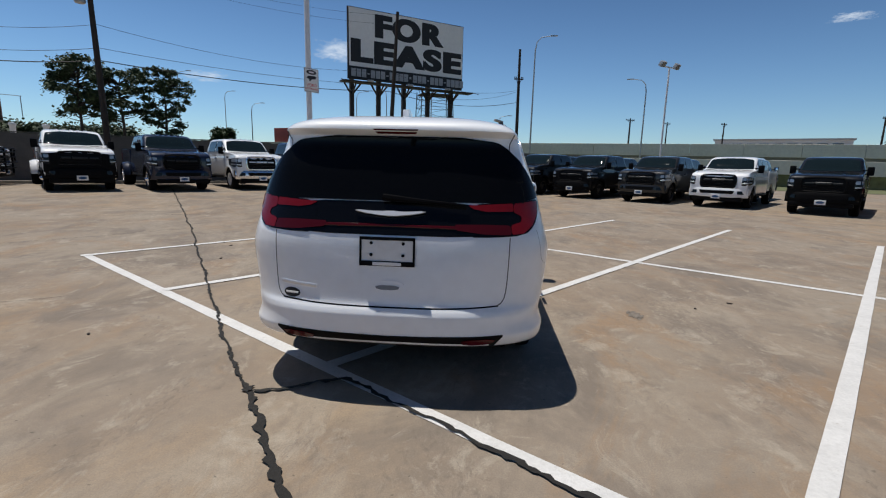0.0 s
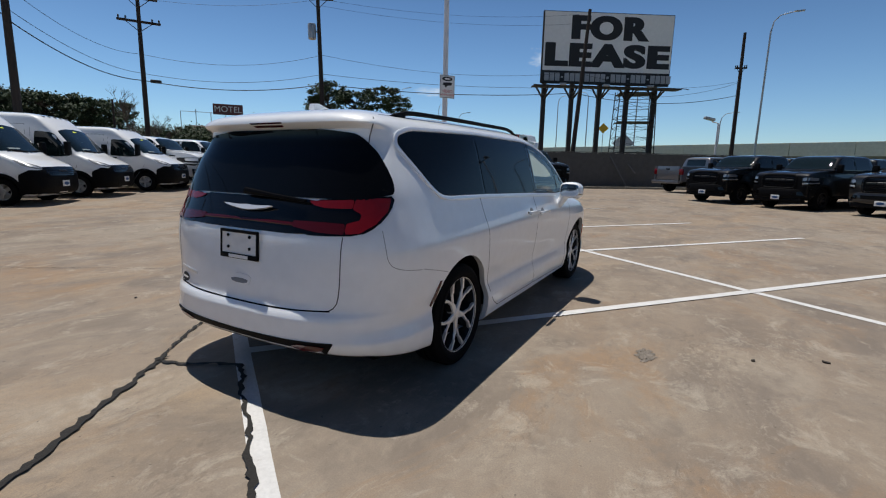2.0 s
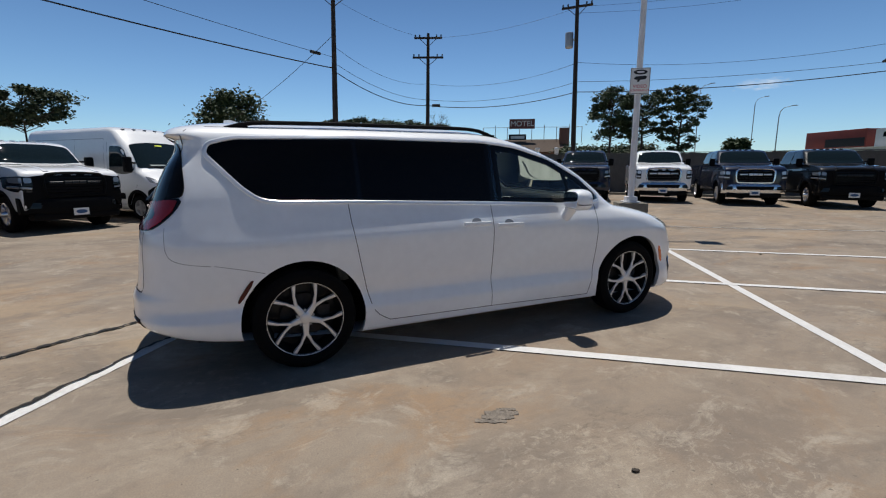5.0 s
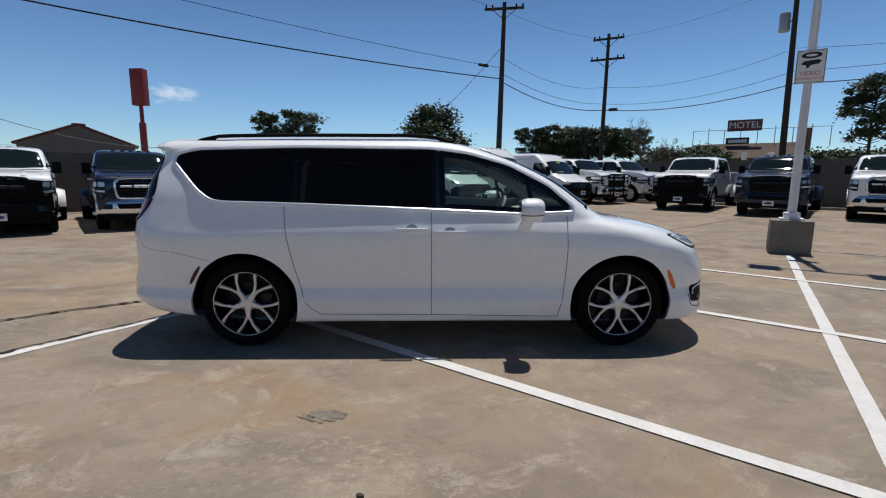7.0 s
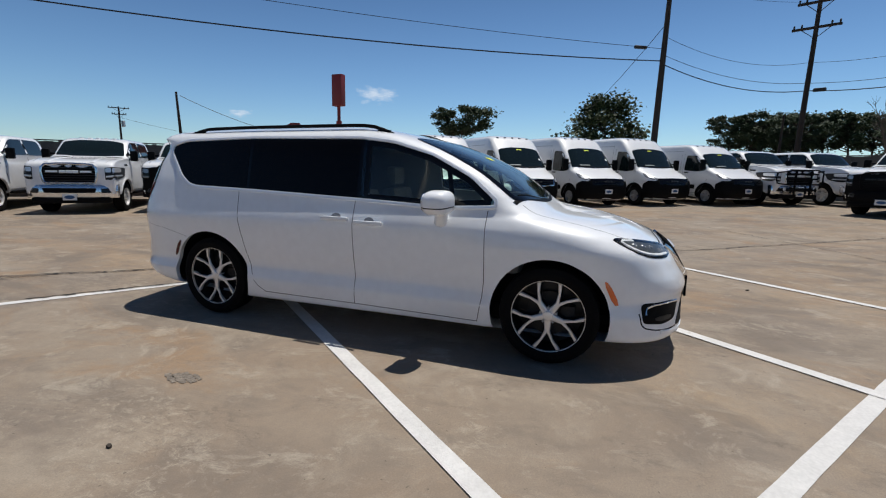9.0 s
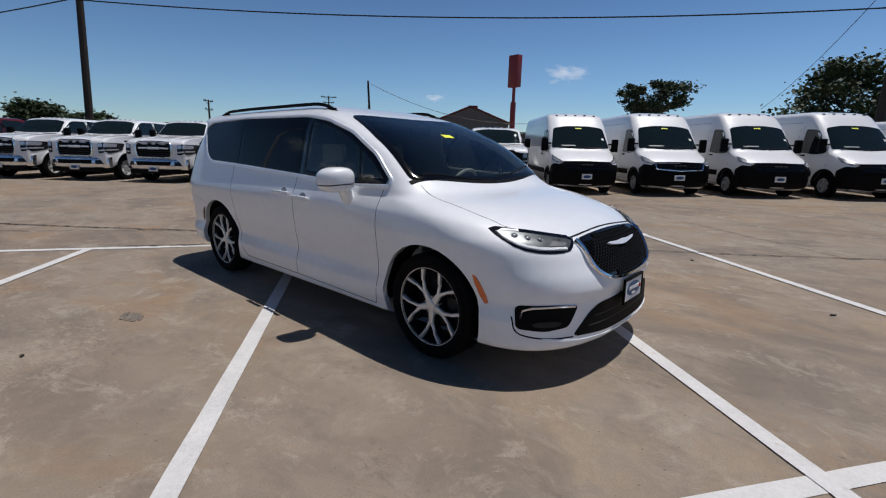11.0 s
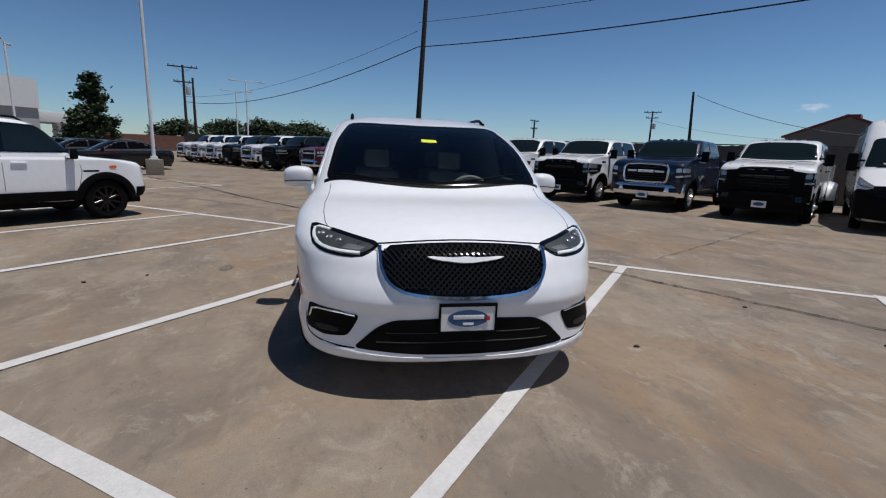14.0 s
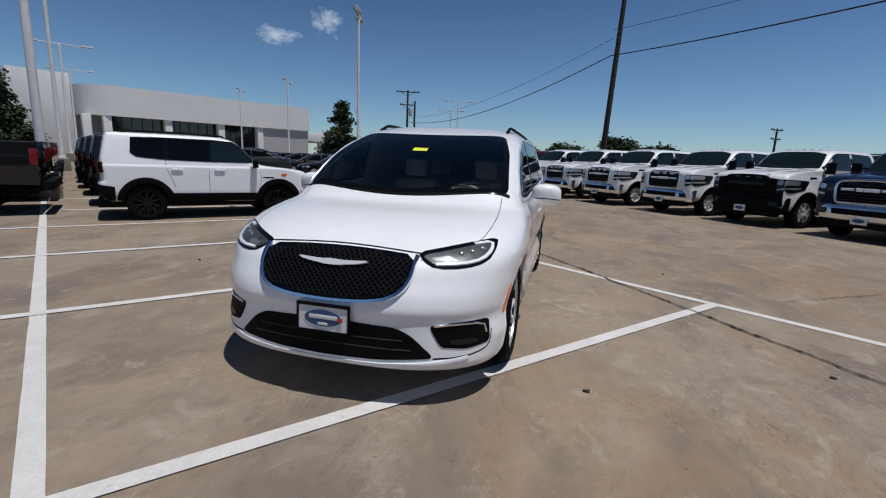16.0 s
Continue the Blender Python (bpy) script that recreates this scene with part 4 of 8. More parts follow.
            # flat grey oval on the white door: the recess's shade as colour
            cup = skin.panel([(0, y + 0.045 * math.cos(a), loc.z + 0.012 + 0.030 * math.sin(a)) for a in (2 * math.pi * k / 12 for k in range(12))], S, 0.002, 0.004, 0.02, side)
            part("recess", cup, M_SHADOW_GREY, hd, "hand recess with its shade painted in grey")
            box(bmh2, 0, 0.03, -0.012, 0.012, -0.012, 0.012, 0.004)
            for vv in bmh2.verts:
                vv.co = Vector(((loc.x - 0.004 + vv.co.x) * side, y - 0.09 + vv.co.y, loc.z + vv.co.z))
            bmesh.ops.recalc_face_normals(bmh2, faces=bmh2.faces)
            part("mount", bmh2, M_BLACK_PLASTIC, hd)
        for y in (-1.545, 1.545):
            part("wheel_arch_liner", wheel_well(y, 0.365, 0.436, 0.60 * side, 0.93 * side), M_BLACK_PLASTIC, top, "black wheel-arch liner")
        part("side_marker", skin.panel([(0, 1.905, .665), (0, 1.945, .655), (0, 2.025, .50), (0, 1.985, .49)], S, 0.005, 0.006, 0.03, side, rounds=1), M_AMBER, top, "amber side marker")
        part("rear_reflector", skin.panel([(0, -1.865, .685), (0, -1.90, .68), (0, -1.985, .545), (0, -1.965, .525)], S, 0.006, 0.006, 0.03, side, rounds=1), M_RED_DARK, top, "dark red reflector")
        part("rocker_trim", skin.strip([(0, 1.10, .232), (0, -1.10, .240)], S, 0.022, 0.004, 0.01, side), M_WHITE, top)
        door_mirror(top, (0.955, 0.74, 1.16), side, M_WHITE)
        # roof rail
        rail = bmesh.new()
        pts = []
        for k in range(25):
            y = -1.98 + 2.16 * k / 24
            loc, nor = skin.drop(Vector((0.655, y, 2)), Vector(T))
            lift = 0.036 * min(1, k / 2.2, (24 - k) / 2.2)
            pts.append((loc.x * side, y, loc.z + lift - 0.004))
        tube(rail, pts, [0.015 if 0 < k < 24 else 0.008 for k in range(25)], 8)
        for k in (1, 23):
            box(rail, pts[k][0] - 0.016, pts[k][0] + 0.016, pts[k][1] - 0.06, pts[k][1] + 0.06, pts[k][2] - 0.06, pts[k][2], 0.008)
        part("roof_rail", rail, M_BLACK_PLASTIC, top, "black roof rail")
        part("roof_groove", skin.strip([(0.69, .10, 0), (0.69, -1.2, 0), (0.66, -2.1, 0)], T, 0.008, 0.001, 0.004, side), M_BLACK_PLASTIC, top)
        # headlamp
        hl = new("headlamp")
        hl.parent = top
        hd3 = Vector((-0.45, -0.85, -0.12))
        hpts = [(.885, 1.93, .952), (.895, 2.03, .90), (.86, 2.15, .835), (.75, 2.26, .808), (.60, 2.35, .808), (.535, 2.36, .845), (.495, 2.33, .888), (.62, 2.27, .912), (.78, 2.12, .942)]
        part("lamp_frame", skin.panel(hpts, hd3, 0.003, 0.01, 0.035, side, rounds=1), M_GLOSS_BLACK, hl, "black lamp housing")
        part("lamp_bowl", skin.panel(hpts, hd3, 0.0065, 0.004, 0.035, side, inset=0.020, rounds=1), M_LAMP_DEPTH, hl, "smoky grey lamp bowl")
        part("light_guide", skin.strip([(.785, 2.125, .930), (.862, 2.00, .935), (.868, 2.06, .893), (.832, 2.165, .852), (.74, 2.262, .834), (.60, 2.338, .832)], hd3, 0.022, 0.010, 0.004, side, smooth=1), M_LAMP_WHITE, hl, "white daytime light guide")
        part("lower_wing", skin.panel([(.70, 2.262, .846), (.60, 2.33, .844), (.575, 2.335, .862), (.66, 2.27, .872)], hd3, 0.008, 0.003, 0.02, side, rad=0.008), M_LAMP_BOWL, hl, "pale grey lamp wing")
        for x, y, z, r in ((.815, 2.09, .902, .019), (.765, 2.15, .890, .018), (.715, 2.21, .882, .016)):
            loc, nor = skin.drop(Vector((x, y, z)) , hd3.normalized())
            pb = bmesh.new()
            lathe(pb, [(0.0005, 0.008), (r * 0.45, 0.007), (r * 0.8, 0.004), (r, 0.0), (r * 1.15, 0.002), (r * 1.2, -0.004)], 18, "z")
            mt = Vector((nor.x, nor.y, nor.z)).to_track_quat("Z", "Y").to_matrix().to_4x4()
            mt.translation = loc + nor * 0.006
            for vv in pb.verts:
                vv.co = mt @ vv.co
                vv.co.x *= side
            bmesh.ops.recalc_face_normals(pb, faces=pb.faces)
            part("projector", pb, M_LAMP_BOWL, hl, "round grey projector")
        lens = part("lens", skin.panel(hpts, hd3, 0.012, 0.006, 0.035, side, inset=0.004, rounds=1), M_CLEAR_LENS, hl, "clear lens")
        lens.visible_shadow = False
        # fog lamp pod
        fg = new("fog_lamp")
        fg.parent = top
        fd = Vector((-0.35, -0.93, 0))
        fpts = [(.895, 2.19, .510), (.72, 2.34, .514), (.592, 2.41, .500), (.605, 2.405, .46), (.65, 2.38, .375), (.78, 2.29, .355), (.895, 2.17, .372)]
        part("pod", skin.panel(fpts, fd, 0.004, 0.012, 0.04, side, rad=0.03), M_BLACK_PLASTIC, fg, "black lamp pod")
        br = bmesh.new()
        skin.strip([(.62, 2.425, .497), (.72, 2.36, .505), (.868, 2.225, .492), (.880, 2.205, .43)], fd, 0.014, 0.010, 0.004, side, bm=br, smooth=1)
        part("bracket", br, M_CHROME, fg, "chrome bracket trim")
        lm = bmesh.new()
        skin.panel([(.84, 2.25, .412), (.70, 2.36, .418), (.70, 2.36, .385), (.83, 2.26, .38)], fd, 0.008, 0.004, 0.03, side, bm=lm, rounds=1)
        part("lamp", lm, M_DARK_ALLOY, fg, "small fog lamp")
        part("rear_glass_corner", skin.panel([(0.686, -2.442, 1.211), (0.816, -2.297, 1.223), (0.864, -2.227, 1.231), (0.851, -2.222, 1.296), (0.811, -2.237, 1.386), (0.761, -2.252, 1.466), (0.711, -2.267, 1.516), (0.666, -2.277, 1.551), (0.56, -2.302, 1.561)], Vector((-0.55, 0.83, 0)), 0.009, 0.014, 0.03, side, rad=0.03), M_PRIVACY, top, "black tinted corner of the rear window")
        part("bumper_seam", skin.strip([(0.861, -2.342, 1.046), (0.891, -2.352, 0.95), (0.911, -2.352, 0.865), (0.951, -2.302, 0.825), (0.986, -2.122, 0.8)], Vector((-0.7, 0.71, 0)), 0.004, 0.0008, 0.004, side, smooth=2), M_SOFT_SEAM, top)
        part("bumper_seam", skin.strip([(0, -2.10, .80), (0, -1.95, .765), (0, -1.80, .725)], S, 0.004, 0.0008, 0.004, side), M_SOFT_SEAM, top)
        part("spoiler_seam", skin.strip([(0.716, -2.257, 1.511), (0.698, -2.227, 1.576), (0.671, -2.187, 1.636)], Vector((-0.72, 0.45, -0.53)), 0.006, 0.0008, 0.004, side, smooth=1), M_SEAM, top)
        # tail lamp
        tl = new("tail_lamp")
        tl.parent = top
        td = Vector((-0.55, 0.83, 0))
        part("lamp_body", skin.panel([(0.47, -2.482, 1.194), (0.716, -2.402, 1.211), (0.816, -2.297, 1.223), (0.868, -2.227, 1.226), (0.874, -2.272, 1.146), (0.854, -2.367, 1.066), (0.801, -2.452, 1.02), (0.6, -2.532, 1.01), (0.47, -2.552, 1.01)], td, 0.006, 0.012, 0.035, side, rounds=1), M_GLOSS_BLACK, tl, "gloss black lamp body")
        for nm_, q, lm in (("corner_lens", [(0.728, -2.392, 1.204), (0.811, -2.302, 1.214), (0.854, -2.247, 1.212), (0.86, -2.282, 1.146), (0.841, -2.367, 1.076), (0.794, -2.447, 1.03), (0.728, -2.487, 1.024), (0.728, -2.477, 1.078), (0.778, -2.422, 1.096), (0.778, -2.407, 1.128), (0.728, -2.417, 1.152)], M_RED_LENS),
                       ("upper_lens", [(0.47, -2.482, 1.188), (0.721, -2.392, 1.204), (0.721, -2.407, 1.156), (0.56, -2.452, 1.154), (0.5, -2.472, 1.166)], M_RED_LENS),
                       ("lower_lens", [(0.4, -2.547, 1.046), (0.56, -2.522, 1.026), (0.721, -2.487, 1.022), (0.721, -2.477, 1.076), (0.58, -2.507, 1.08), (0.4, -2.537, 1.078)], M_RED_DARK)):
            part(nm_, skin.panel(q, td, 0.010, 0.003, 0.03, side, rad=0.012), lm, tl, "red lens")
    # rear
    gate = new("tailgate")
    gate.parent = top
    part("rear_window", skin.panel([(-0.824, 0, 1.204), (-0.779, 0, 1.374), (-0.709, 0, 1.509), (-0.634, 0, 1.567), (-0.4, 0, 1.594), (0.4, 0, 1.594), (0.634, 0, 1.567), (0.709, 0, 1.509), (0.779, 0, 1.374), (0.824, 0, 1.204)], B, 0.010, 0.016, 0.03, rad=0.04), M_PRIVACY, gate, "black tinted rear window")
    part("lamp_panel", skin.panel([(-0.804, 0, 1.199), (0.804, 0, 1.199), (0.804, 0, 1.074), (0.724, 0, 1.009), (-0.724, 0, 1.009), (-0.804, 0, 1.074)], B, 0.0035, 0.008, 0.06, rounds=1), M_GLOSS_BLACK, gate, "gloss black lamp panel")
    part("light_bar", skin.strip([(-0.724, 0, 1.044), (-0.46, 0, 1.059), (0, 0, 1.064), (0.46, 0, 1.059), (0.724, 0, 1.044)], B, 0.020, 0.009, 0.004), M_RED_DARK, gate, "dark red light bar")
    wing_badge(gate, skin, -1, 1.130, 0.225, 0.004)
    wp = bmesh.new()
    pts = []
    for k in range(9):
        u2 = k / 8
        loc, nor = skin.drop(Vector((-0.05 + 0.50 * u2, -3, 1.215 - 0.035 * u2)), Vector(B))
        pts.append(loc + nor * 0.028)
    tube(wp, pts, [0.022, 0.021, 0.018, 0.015, 0.013, 0.012, 0.011, 0.010, 0.008], 8)
    part("rear_wiper", wp, M_WIPER, gate, "black rear wiper")
    gs = bmesh.new()
    skin.strip([(-.715, 0, 1.01), (-.712, 0, .85), (-.705, 0, .70), (-.69, 0, .63), (-.64, 0, .596), (0, 0, .585), (.64, 0, .596), (.69, 0, .63), (.705, 0, .70), (.712, 0, .85), (.715, 0, 1.01)], B, 0.006, 0.0012, 0.006, bm=gs, smooth=1)
    part("gate_gap", gs, M_SEAM, gate)
    part("gate_sill_gap", skin.strip([(-.66, 0, .604), (-.40, 0, .589), (0, 0, .584), (.40, 0, .589), (.66, 0, .604)], B, 0.009, 0.002, 0.006, smooth=1), M_BLACK_PLASTIC, gate)
    part("handle_recess", skin.panel([(-.10, 0, .745), (.10, 0, .745), (.092, 0, .69), (.07, 0, .678), (-.07, 0, .678), (-.092, 0, .69)], B, 0.003, 0.005, 0.03, rounds=2), M_WHITE, gate, "white handle plinth")
    # the slot isn't hollow; its shade is painted on in grey
    part("handle_slot", skin.panel([(-.075, 0, .715), (.075, 0, .715), (.065, 0, .688), (-.065, 0, .688)], B, 0.006, 0.004, 0.03, rounds=1), M_SHADOW_GREY, gate, "handle slot with its shade painted in grey")
    nb = bmesh.new()
    skin.strip([(-.67, 0, .705), (-.435, 0, .69)], B, 0.020, 0.004, 0.002, bm=nb)
    part("model_badge", nb, M_ALLOY, gate, "thin silver model badge")
    part("oval_sticker", skin.panel([(-.598 + 0.055 * math.cos(a), 0, .638 + 0.030 * math.sin(a)) for a in (2 * math.pi * k / 16 for k in range(16))], B, 0.003, 0.002, 0.03, rounds=0), M_INK, gate, "black oval sticker")
    part("sticker_bar", skin.strip([(-.64, 0, .638), (-.556, 0, .638)], B, 0.014, 0.0045, 0.0), M_PAPER, gate)
    part("brake_light", skin.panel([(-.14, 0, 1.632), (.14, 0, 1.632), (.12, 0, 1.612), (-.12, 0, 1.612)], B, 0.006, 0.008, 0.04, rounds=0), M_RED_DARK, gate, "red high brake light")
    loc, nor = skin.drop(Vector((0, -3, .90)), Vector(B))
    dealer_plate(gate, pose(-0.005, loc.y - 0.006, .915, 4, 0, 180), M_PAPER, False)
    part("rear_valance", skin.panel([(-.70, 0, .432), (0, 0, .418), (.70, 0, .432), (.64, 0, .36), (.60, 0, .30), (0, 0, .29), (-.60, 0, .30), (-.64, 0, .36)], B, 0.006, 0.02, 0.05, rad=0.015), M_BLACK_PLASTIC, top, "black lower bumper insert")
    for side in (1, -1):
        part("bumper_reflector", skin.panel([(.44, 0, .408), (.655, 0, .415), (.62, 0, .378), (.46, 0, .374)], B, 0.011, 0.006, 0.04, side, rounds=1), M_RED_DARK, top, "dark red bumper reflector")
    # front
    gpts = [(-.475, 0, .866), (-.25, 0, .882), (0, 0, .887), (.25, 0, .882), (.475, 0, .866), (.47, 0, .75), (.42, 0, .675), (.30, 0, .634), (0, 0, .620), (-.30, 0, .634), (-.42, 0, .675), (-.47, 0, .75)]
    gr = new("grille")
    gr.parent = top
    part("grille_back", skin.panel(gpts, F, 0.008, 0.014, 0.025, rounds=1), M_GLOSS_BLACK, gr, "black grille back")
    mesh = bmesh.new()
    gflat = [Vector((p[0], p[2])) for p in gpts]
    gin = shrink(gflat, 0.008)
    for fam in (1, -1):
        for k in range(-16, 33):
            x0 = -0.50 + 0.0335 * k
            line = [Vector((x0 + fam * 0.30 * q / 12, 0.615 + 0.28 * q / 12)) for q in range(13)]
            run = []
            for p in line + [Vector((9, 9))]:
                if inside(p, gin):
                    run.append((p.x, 0, p.y))
                else:
                    if len(run) > 1:
                        skin.strip(run, F, 0.009, 0.018, 0.0, bm=mesh, res=0.025)
                    run = []
    part("grille_mesh", mesh, M_GRILLE_MESH, gr, "black diamond mesh")
    part("grille_surround", skin.strip([(-.478, 0, .86), (-.472, 0, .75), (-.425, 0, .671), (-.30, 0, .627), (0, 0, .612), (.30, 0, .627), (.425, 0, .671), (.472, 0, .75), (.478, 0, .86)], F, 0.028, 0.026, 0.004, smooth=2), M_CHROME, gr, "chrome grille surround")
    wing_badge(gr, skin, 1, 0.805, 0.235, 0.002)
    part("lower_intake", skin.panel([(-.63, 0, .312), (-.50, 0, .440), (-.41, 0, .485), (0, 0, .505), (.41, 0, .485), (.50, 0, .440), (.63, 0, .312), (.3, 0, .290), (0, 0, .283), (-.3, 0, .290)], F, 0.004, 0.012, 0.05, rad=0.04), M_BLACK_PLASTIC, top, "black lower intake")
    for z, hw in ((.355, .50), (.410, .45)):
        part("intake_slat", skin.strip([(-hw, 0, z), (0, 0, z + 0.004), (hw, 0, z)], F, 0.008, 0.006, 0.0), M_INK, top)
    for side in (1, -1):
        part("lip_gap", skin.strip([(.905, 2.16, .44), (.90, 2.17, .345), (.84, 2.25, .318), (.74, 2.34, .308), (.62, 2.42, .308)], Vector((-0.35, -0.93, 0)), 0.009, 0.0015, 0.006, side, smooth=2), M_BLACK_PLASTIC, top)
    part("chin_strip", skin.strip([(-.80, 0, .300), (-.5, 0, .262), (0, 0, .252), (.5, 0, .262), (.80, 0, .300)], F, 0.030, 0.006, 0.004, smooth=1), M_WHITE, top, "white chin strip")
    loc, nor = skin.drop(Vector((0, 3, .575)), Vector(F))
    dealer_plate(top, pose(0, loc.y + 0.014, .508, 1), M_PAPER, True)
    for side in (1, -1):
        part("bonnet_gap", skin.strip([(.80, 1.30, 0), (.83, 1.75, 0), (.79, 2.06, 0), (.66, 2.23, 0), (.50, 2.325, 0)], T, 0.005, 0.0006, 0.005, side, smooth=1), M_SEAM, top)
    part("bonnet_lip", skin.strip([(-.53, 0, .876), (-.25, 0, .895), (0, 0, .901), (.25, 0, .895), (.53, 0, .876)], F, 0.013, 0.002, 0.005, smooth=1), M_BLACK_PLASTIC, top, "black gap below the bonnet edge")
    cowl = skin.strip([(-.85, 1.25, 0), (-.45, 1.365, 0), (0, 1.405, 0), (.45, 1.365, 0), (.85, 1.25, 0)], T, 0.036, 0.004, 0.004, smooth=2)
    part("cowl", cowl, M_BLACK_PLASTIC, top, "black cowl below the windscreen")
    for line in ([(-.70, 1.22, 0), (-.34, 1.325, 0), (.02, 1.36, 0)], [(.02, 1.385, 0), (.38, 1.355, 0), (.74, 1.25, 0)]):
        part("wiper", skin.strip(line, T, 0.009, 0.008, 0.0, smooth=2), M_BLACK_PLASTIC, top, "black wiper")
    part("sticker", skin.panel([(-0.065, .79, 1.482), (.065, .79, 1.482), (.065, .845, 1.452), (-0.065, .845, 1.452)], sd, 0.005, 0.0, 0.05, rounds=0), M_STICKER, top, "yellow windscreen sticker")
    fin = bmesh.new()
    prism(fin, [(-0.12, 0), (0.12, 0), (0.02, 0.042), (-0.06, 0.066), (-0.105, 0.062)], -0.022, 0.022, pose(0, -1.86, 1.730, 90, 0, 90))
    part("aerial_fin", fin, M_WHITE, top, "white aerial fin")
    # below and inside
    ub = bmesh.new()
    box(ub, -.74, .74, -2.25, 2.20, .22, .36, 0.03)
    part("underbody", ub, M_BLACK_PLASTIC, top, "black underbody")
    dash = bmesh.new()
    box(dash, -.78, .78, .88, 1.30, .60, 1.085, 0.06)
    part("dashboard", dash, M_SEAT_LIGHT, top, "dark dashboard")
    cs = bmesh.new()
    box(cs, -.16, .16, -.1, .95, .35, .75, 0.04)
    part("console", cs, M_SEAT, top)
    for x in (-.40, .40):
        seat(top, x, 0.15, M_SEAT)
        seat(top, x, -0.85, M_SEAT_LIGHT)
    seat(top, 0, -1.75, M_SEAT, w=1.2)
    sw = bmesh.new()
    ring = [Vector((0.185 * math.cos(a), 0.185 * math.sin(a), 0)) for a in (2 * math.pi * k / 28 for k in range(29))]
    wm = pose(-.40, .70, 1.03, 65, 0, 0)
    tube(sw, [wm @ p for p in ring], 0.016, 8)
    tube(sw, [wm @ Vector((-.17, 0, 0)), wm @ Vector((0, 0, -0.02)), wm @ Vector((.17, 0, 0))], 0.018, 6)
    tube(sw, [wm @ Vector((0, -.17, 0)), wm @ Vector((0, 0, -0.02)), wm @ Vector((0, 0, -0.3))], 0.025, 6)
    part("steering_wheel", sw, M_SEAT, top, "black steering wheel")
    rm = bmesh.new()
    box(rm, -.12, .12, .50, .53, 1.50, 1.57, 0.01)
    part("rear_view_mirror", rm, M_BLACK_PLASTIC, top)
    for side in (1, -1):
        for y in (-1.545, 1.545):
            split_spoke_wheel("wheel", top, pose((0.865 if y > 0 else 0.845) * side, y, 0.362, 0, 0, 0 if side > 0 else 180))
    return top


M_PRIVACY = shader("dark_privacy_glass", (0.0035, 0.0038, 0.0042), 0.03, spec=0.15)
# shade painted into handle recesses; also van shut lines and roof markers
M_SHADOW_GREY = shader("shade_and_marker_grey", (0.22, 0.23, 0.25), 0.5)
M_WIPER = shader("wiper_plastic", (0.005, 0.005, 0.006), 0.35, spec=0.02)
M_SEAM = shader("shut_line_shadow", (0.085, 0.088, 0.095), 0.8, spec=0.1)
M_SOFT_SEAM = shader("faint_panel_seam", (0.34, 0.35, 0.37), 0.8, spec=0.1)
M_LINING = shader("grey_headlining", (0.26, 0.265, 0.265), 0.9)
M_BRIGHT = shader("satin_bright_trim", (0.84, 0.85, 0.87), 0.24, 0.30)
M_TRIM = shader("chrome_window_trim", (0.84, 0.87, 0.92), 0.30, 0.45)
M_GRILLE_MESH = shader("dark_grille_mesh", (0.010, 0.010, 0.011), 0.65, spec=0.08)
M_LAMP_BOWL = shader("grey_lamp_bowl", (0.34, 0.35, 0.36), 0.25, 0.6)
M_LAMP_DEPTH = shader("smoky_lamp_bowl", (0.085, 0.095, 0.10), 0.32, 0.3, vary=0.25, scale=18)
M_LAMP_WHITE = shader("white_light_guide", (0.80, 0.82, 0.85), 0.3)
build_minivan()

# ---------------------------------------------------------------- the parked vehicles
M_TRUCK_CHROME = shader("truck_chrome", (0.80, 0.805, 0.815), 0.16, 0.95)
S_, F_, B_, T_ = (-1, 0, 0), (0, -1, 0), (0, 1, 0), (0, 0, -1)


def plain_wheel(parent, m, R, r, w, face, spokes=8, dish=0.05, hub=0.07, chrome_hub=False):
    """A tyre on a spoked rim."""
    ob = new("wheel")
    ob.parent = parent
    ob.matrix_basis = m
    part("tyre", tyre_mesh(R, r, w, 36), M_RUBBER, ob)
    bm = bmesh.new()
    h = w / 2
    lathe(bm, [(0.01, -0.03), (r - 0.03, -0.04), (r - 0.02, h * 0.5), (r - 0.012, h * 0.9), (r + 0.004, h * 0.95)], 36)
    for k in range(spokes):
        a = 2 * math.pi * (k + 0.5) / spokes
        bar_between(bm, (hub * 0.7 * math.cos(a), hub * 0.7 * math.sin(a)), ((r - 0.015) * math.cos(a), (r - 0.015) * math.sin(a)), 0.9 * r * 2.2 / spokes, 1.5 * r * 2.2 / spokes * 0.6, h - dish - 0.03, h - dish, 0.006)
    lathe(bm, [(hub, h - dish - 0.02), (hub * 0.95, h - dish + 0.012), (hub * 0.5, h - dish + (0.09 if chrome_hub else 0.02)), (0.001, h - dish + (0.09 if chrome_hub else 0.02))], 20)
    part("rim", bm, face, ob)
    return ob


def small_plate(parent, y, z, tilt=0):
    ob = new("licence_plate")
    ob.parent = parent
    ob.matrix_basis = pose(0, y, z, tilt)
    bm = bmesh.new()
    box(bm, -0.155, 0.155, -0.01, 0.008, -0.08, 0.08, 0.004)
    part("plate", bm, M_PAPER, ob, "white dealer plate")
    bm = bmesh.new()
    prism(bm, [(0.115 * math.cos(a), 0.045 * math.sin(a)) for a in (2 * math.pi * k / 20 for k in range(20))], 0.009, 0.012, pose(0, 0, 0, 90, 0, 180))
    part("emblem", bm, M_SIGN_BLUE, ob, "blue oval emblem")


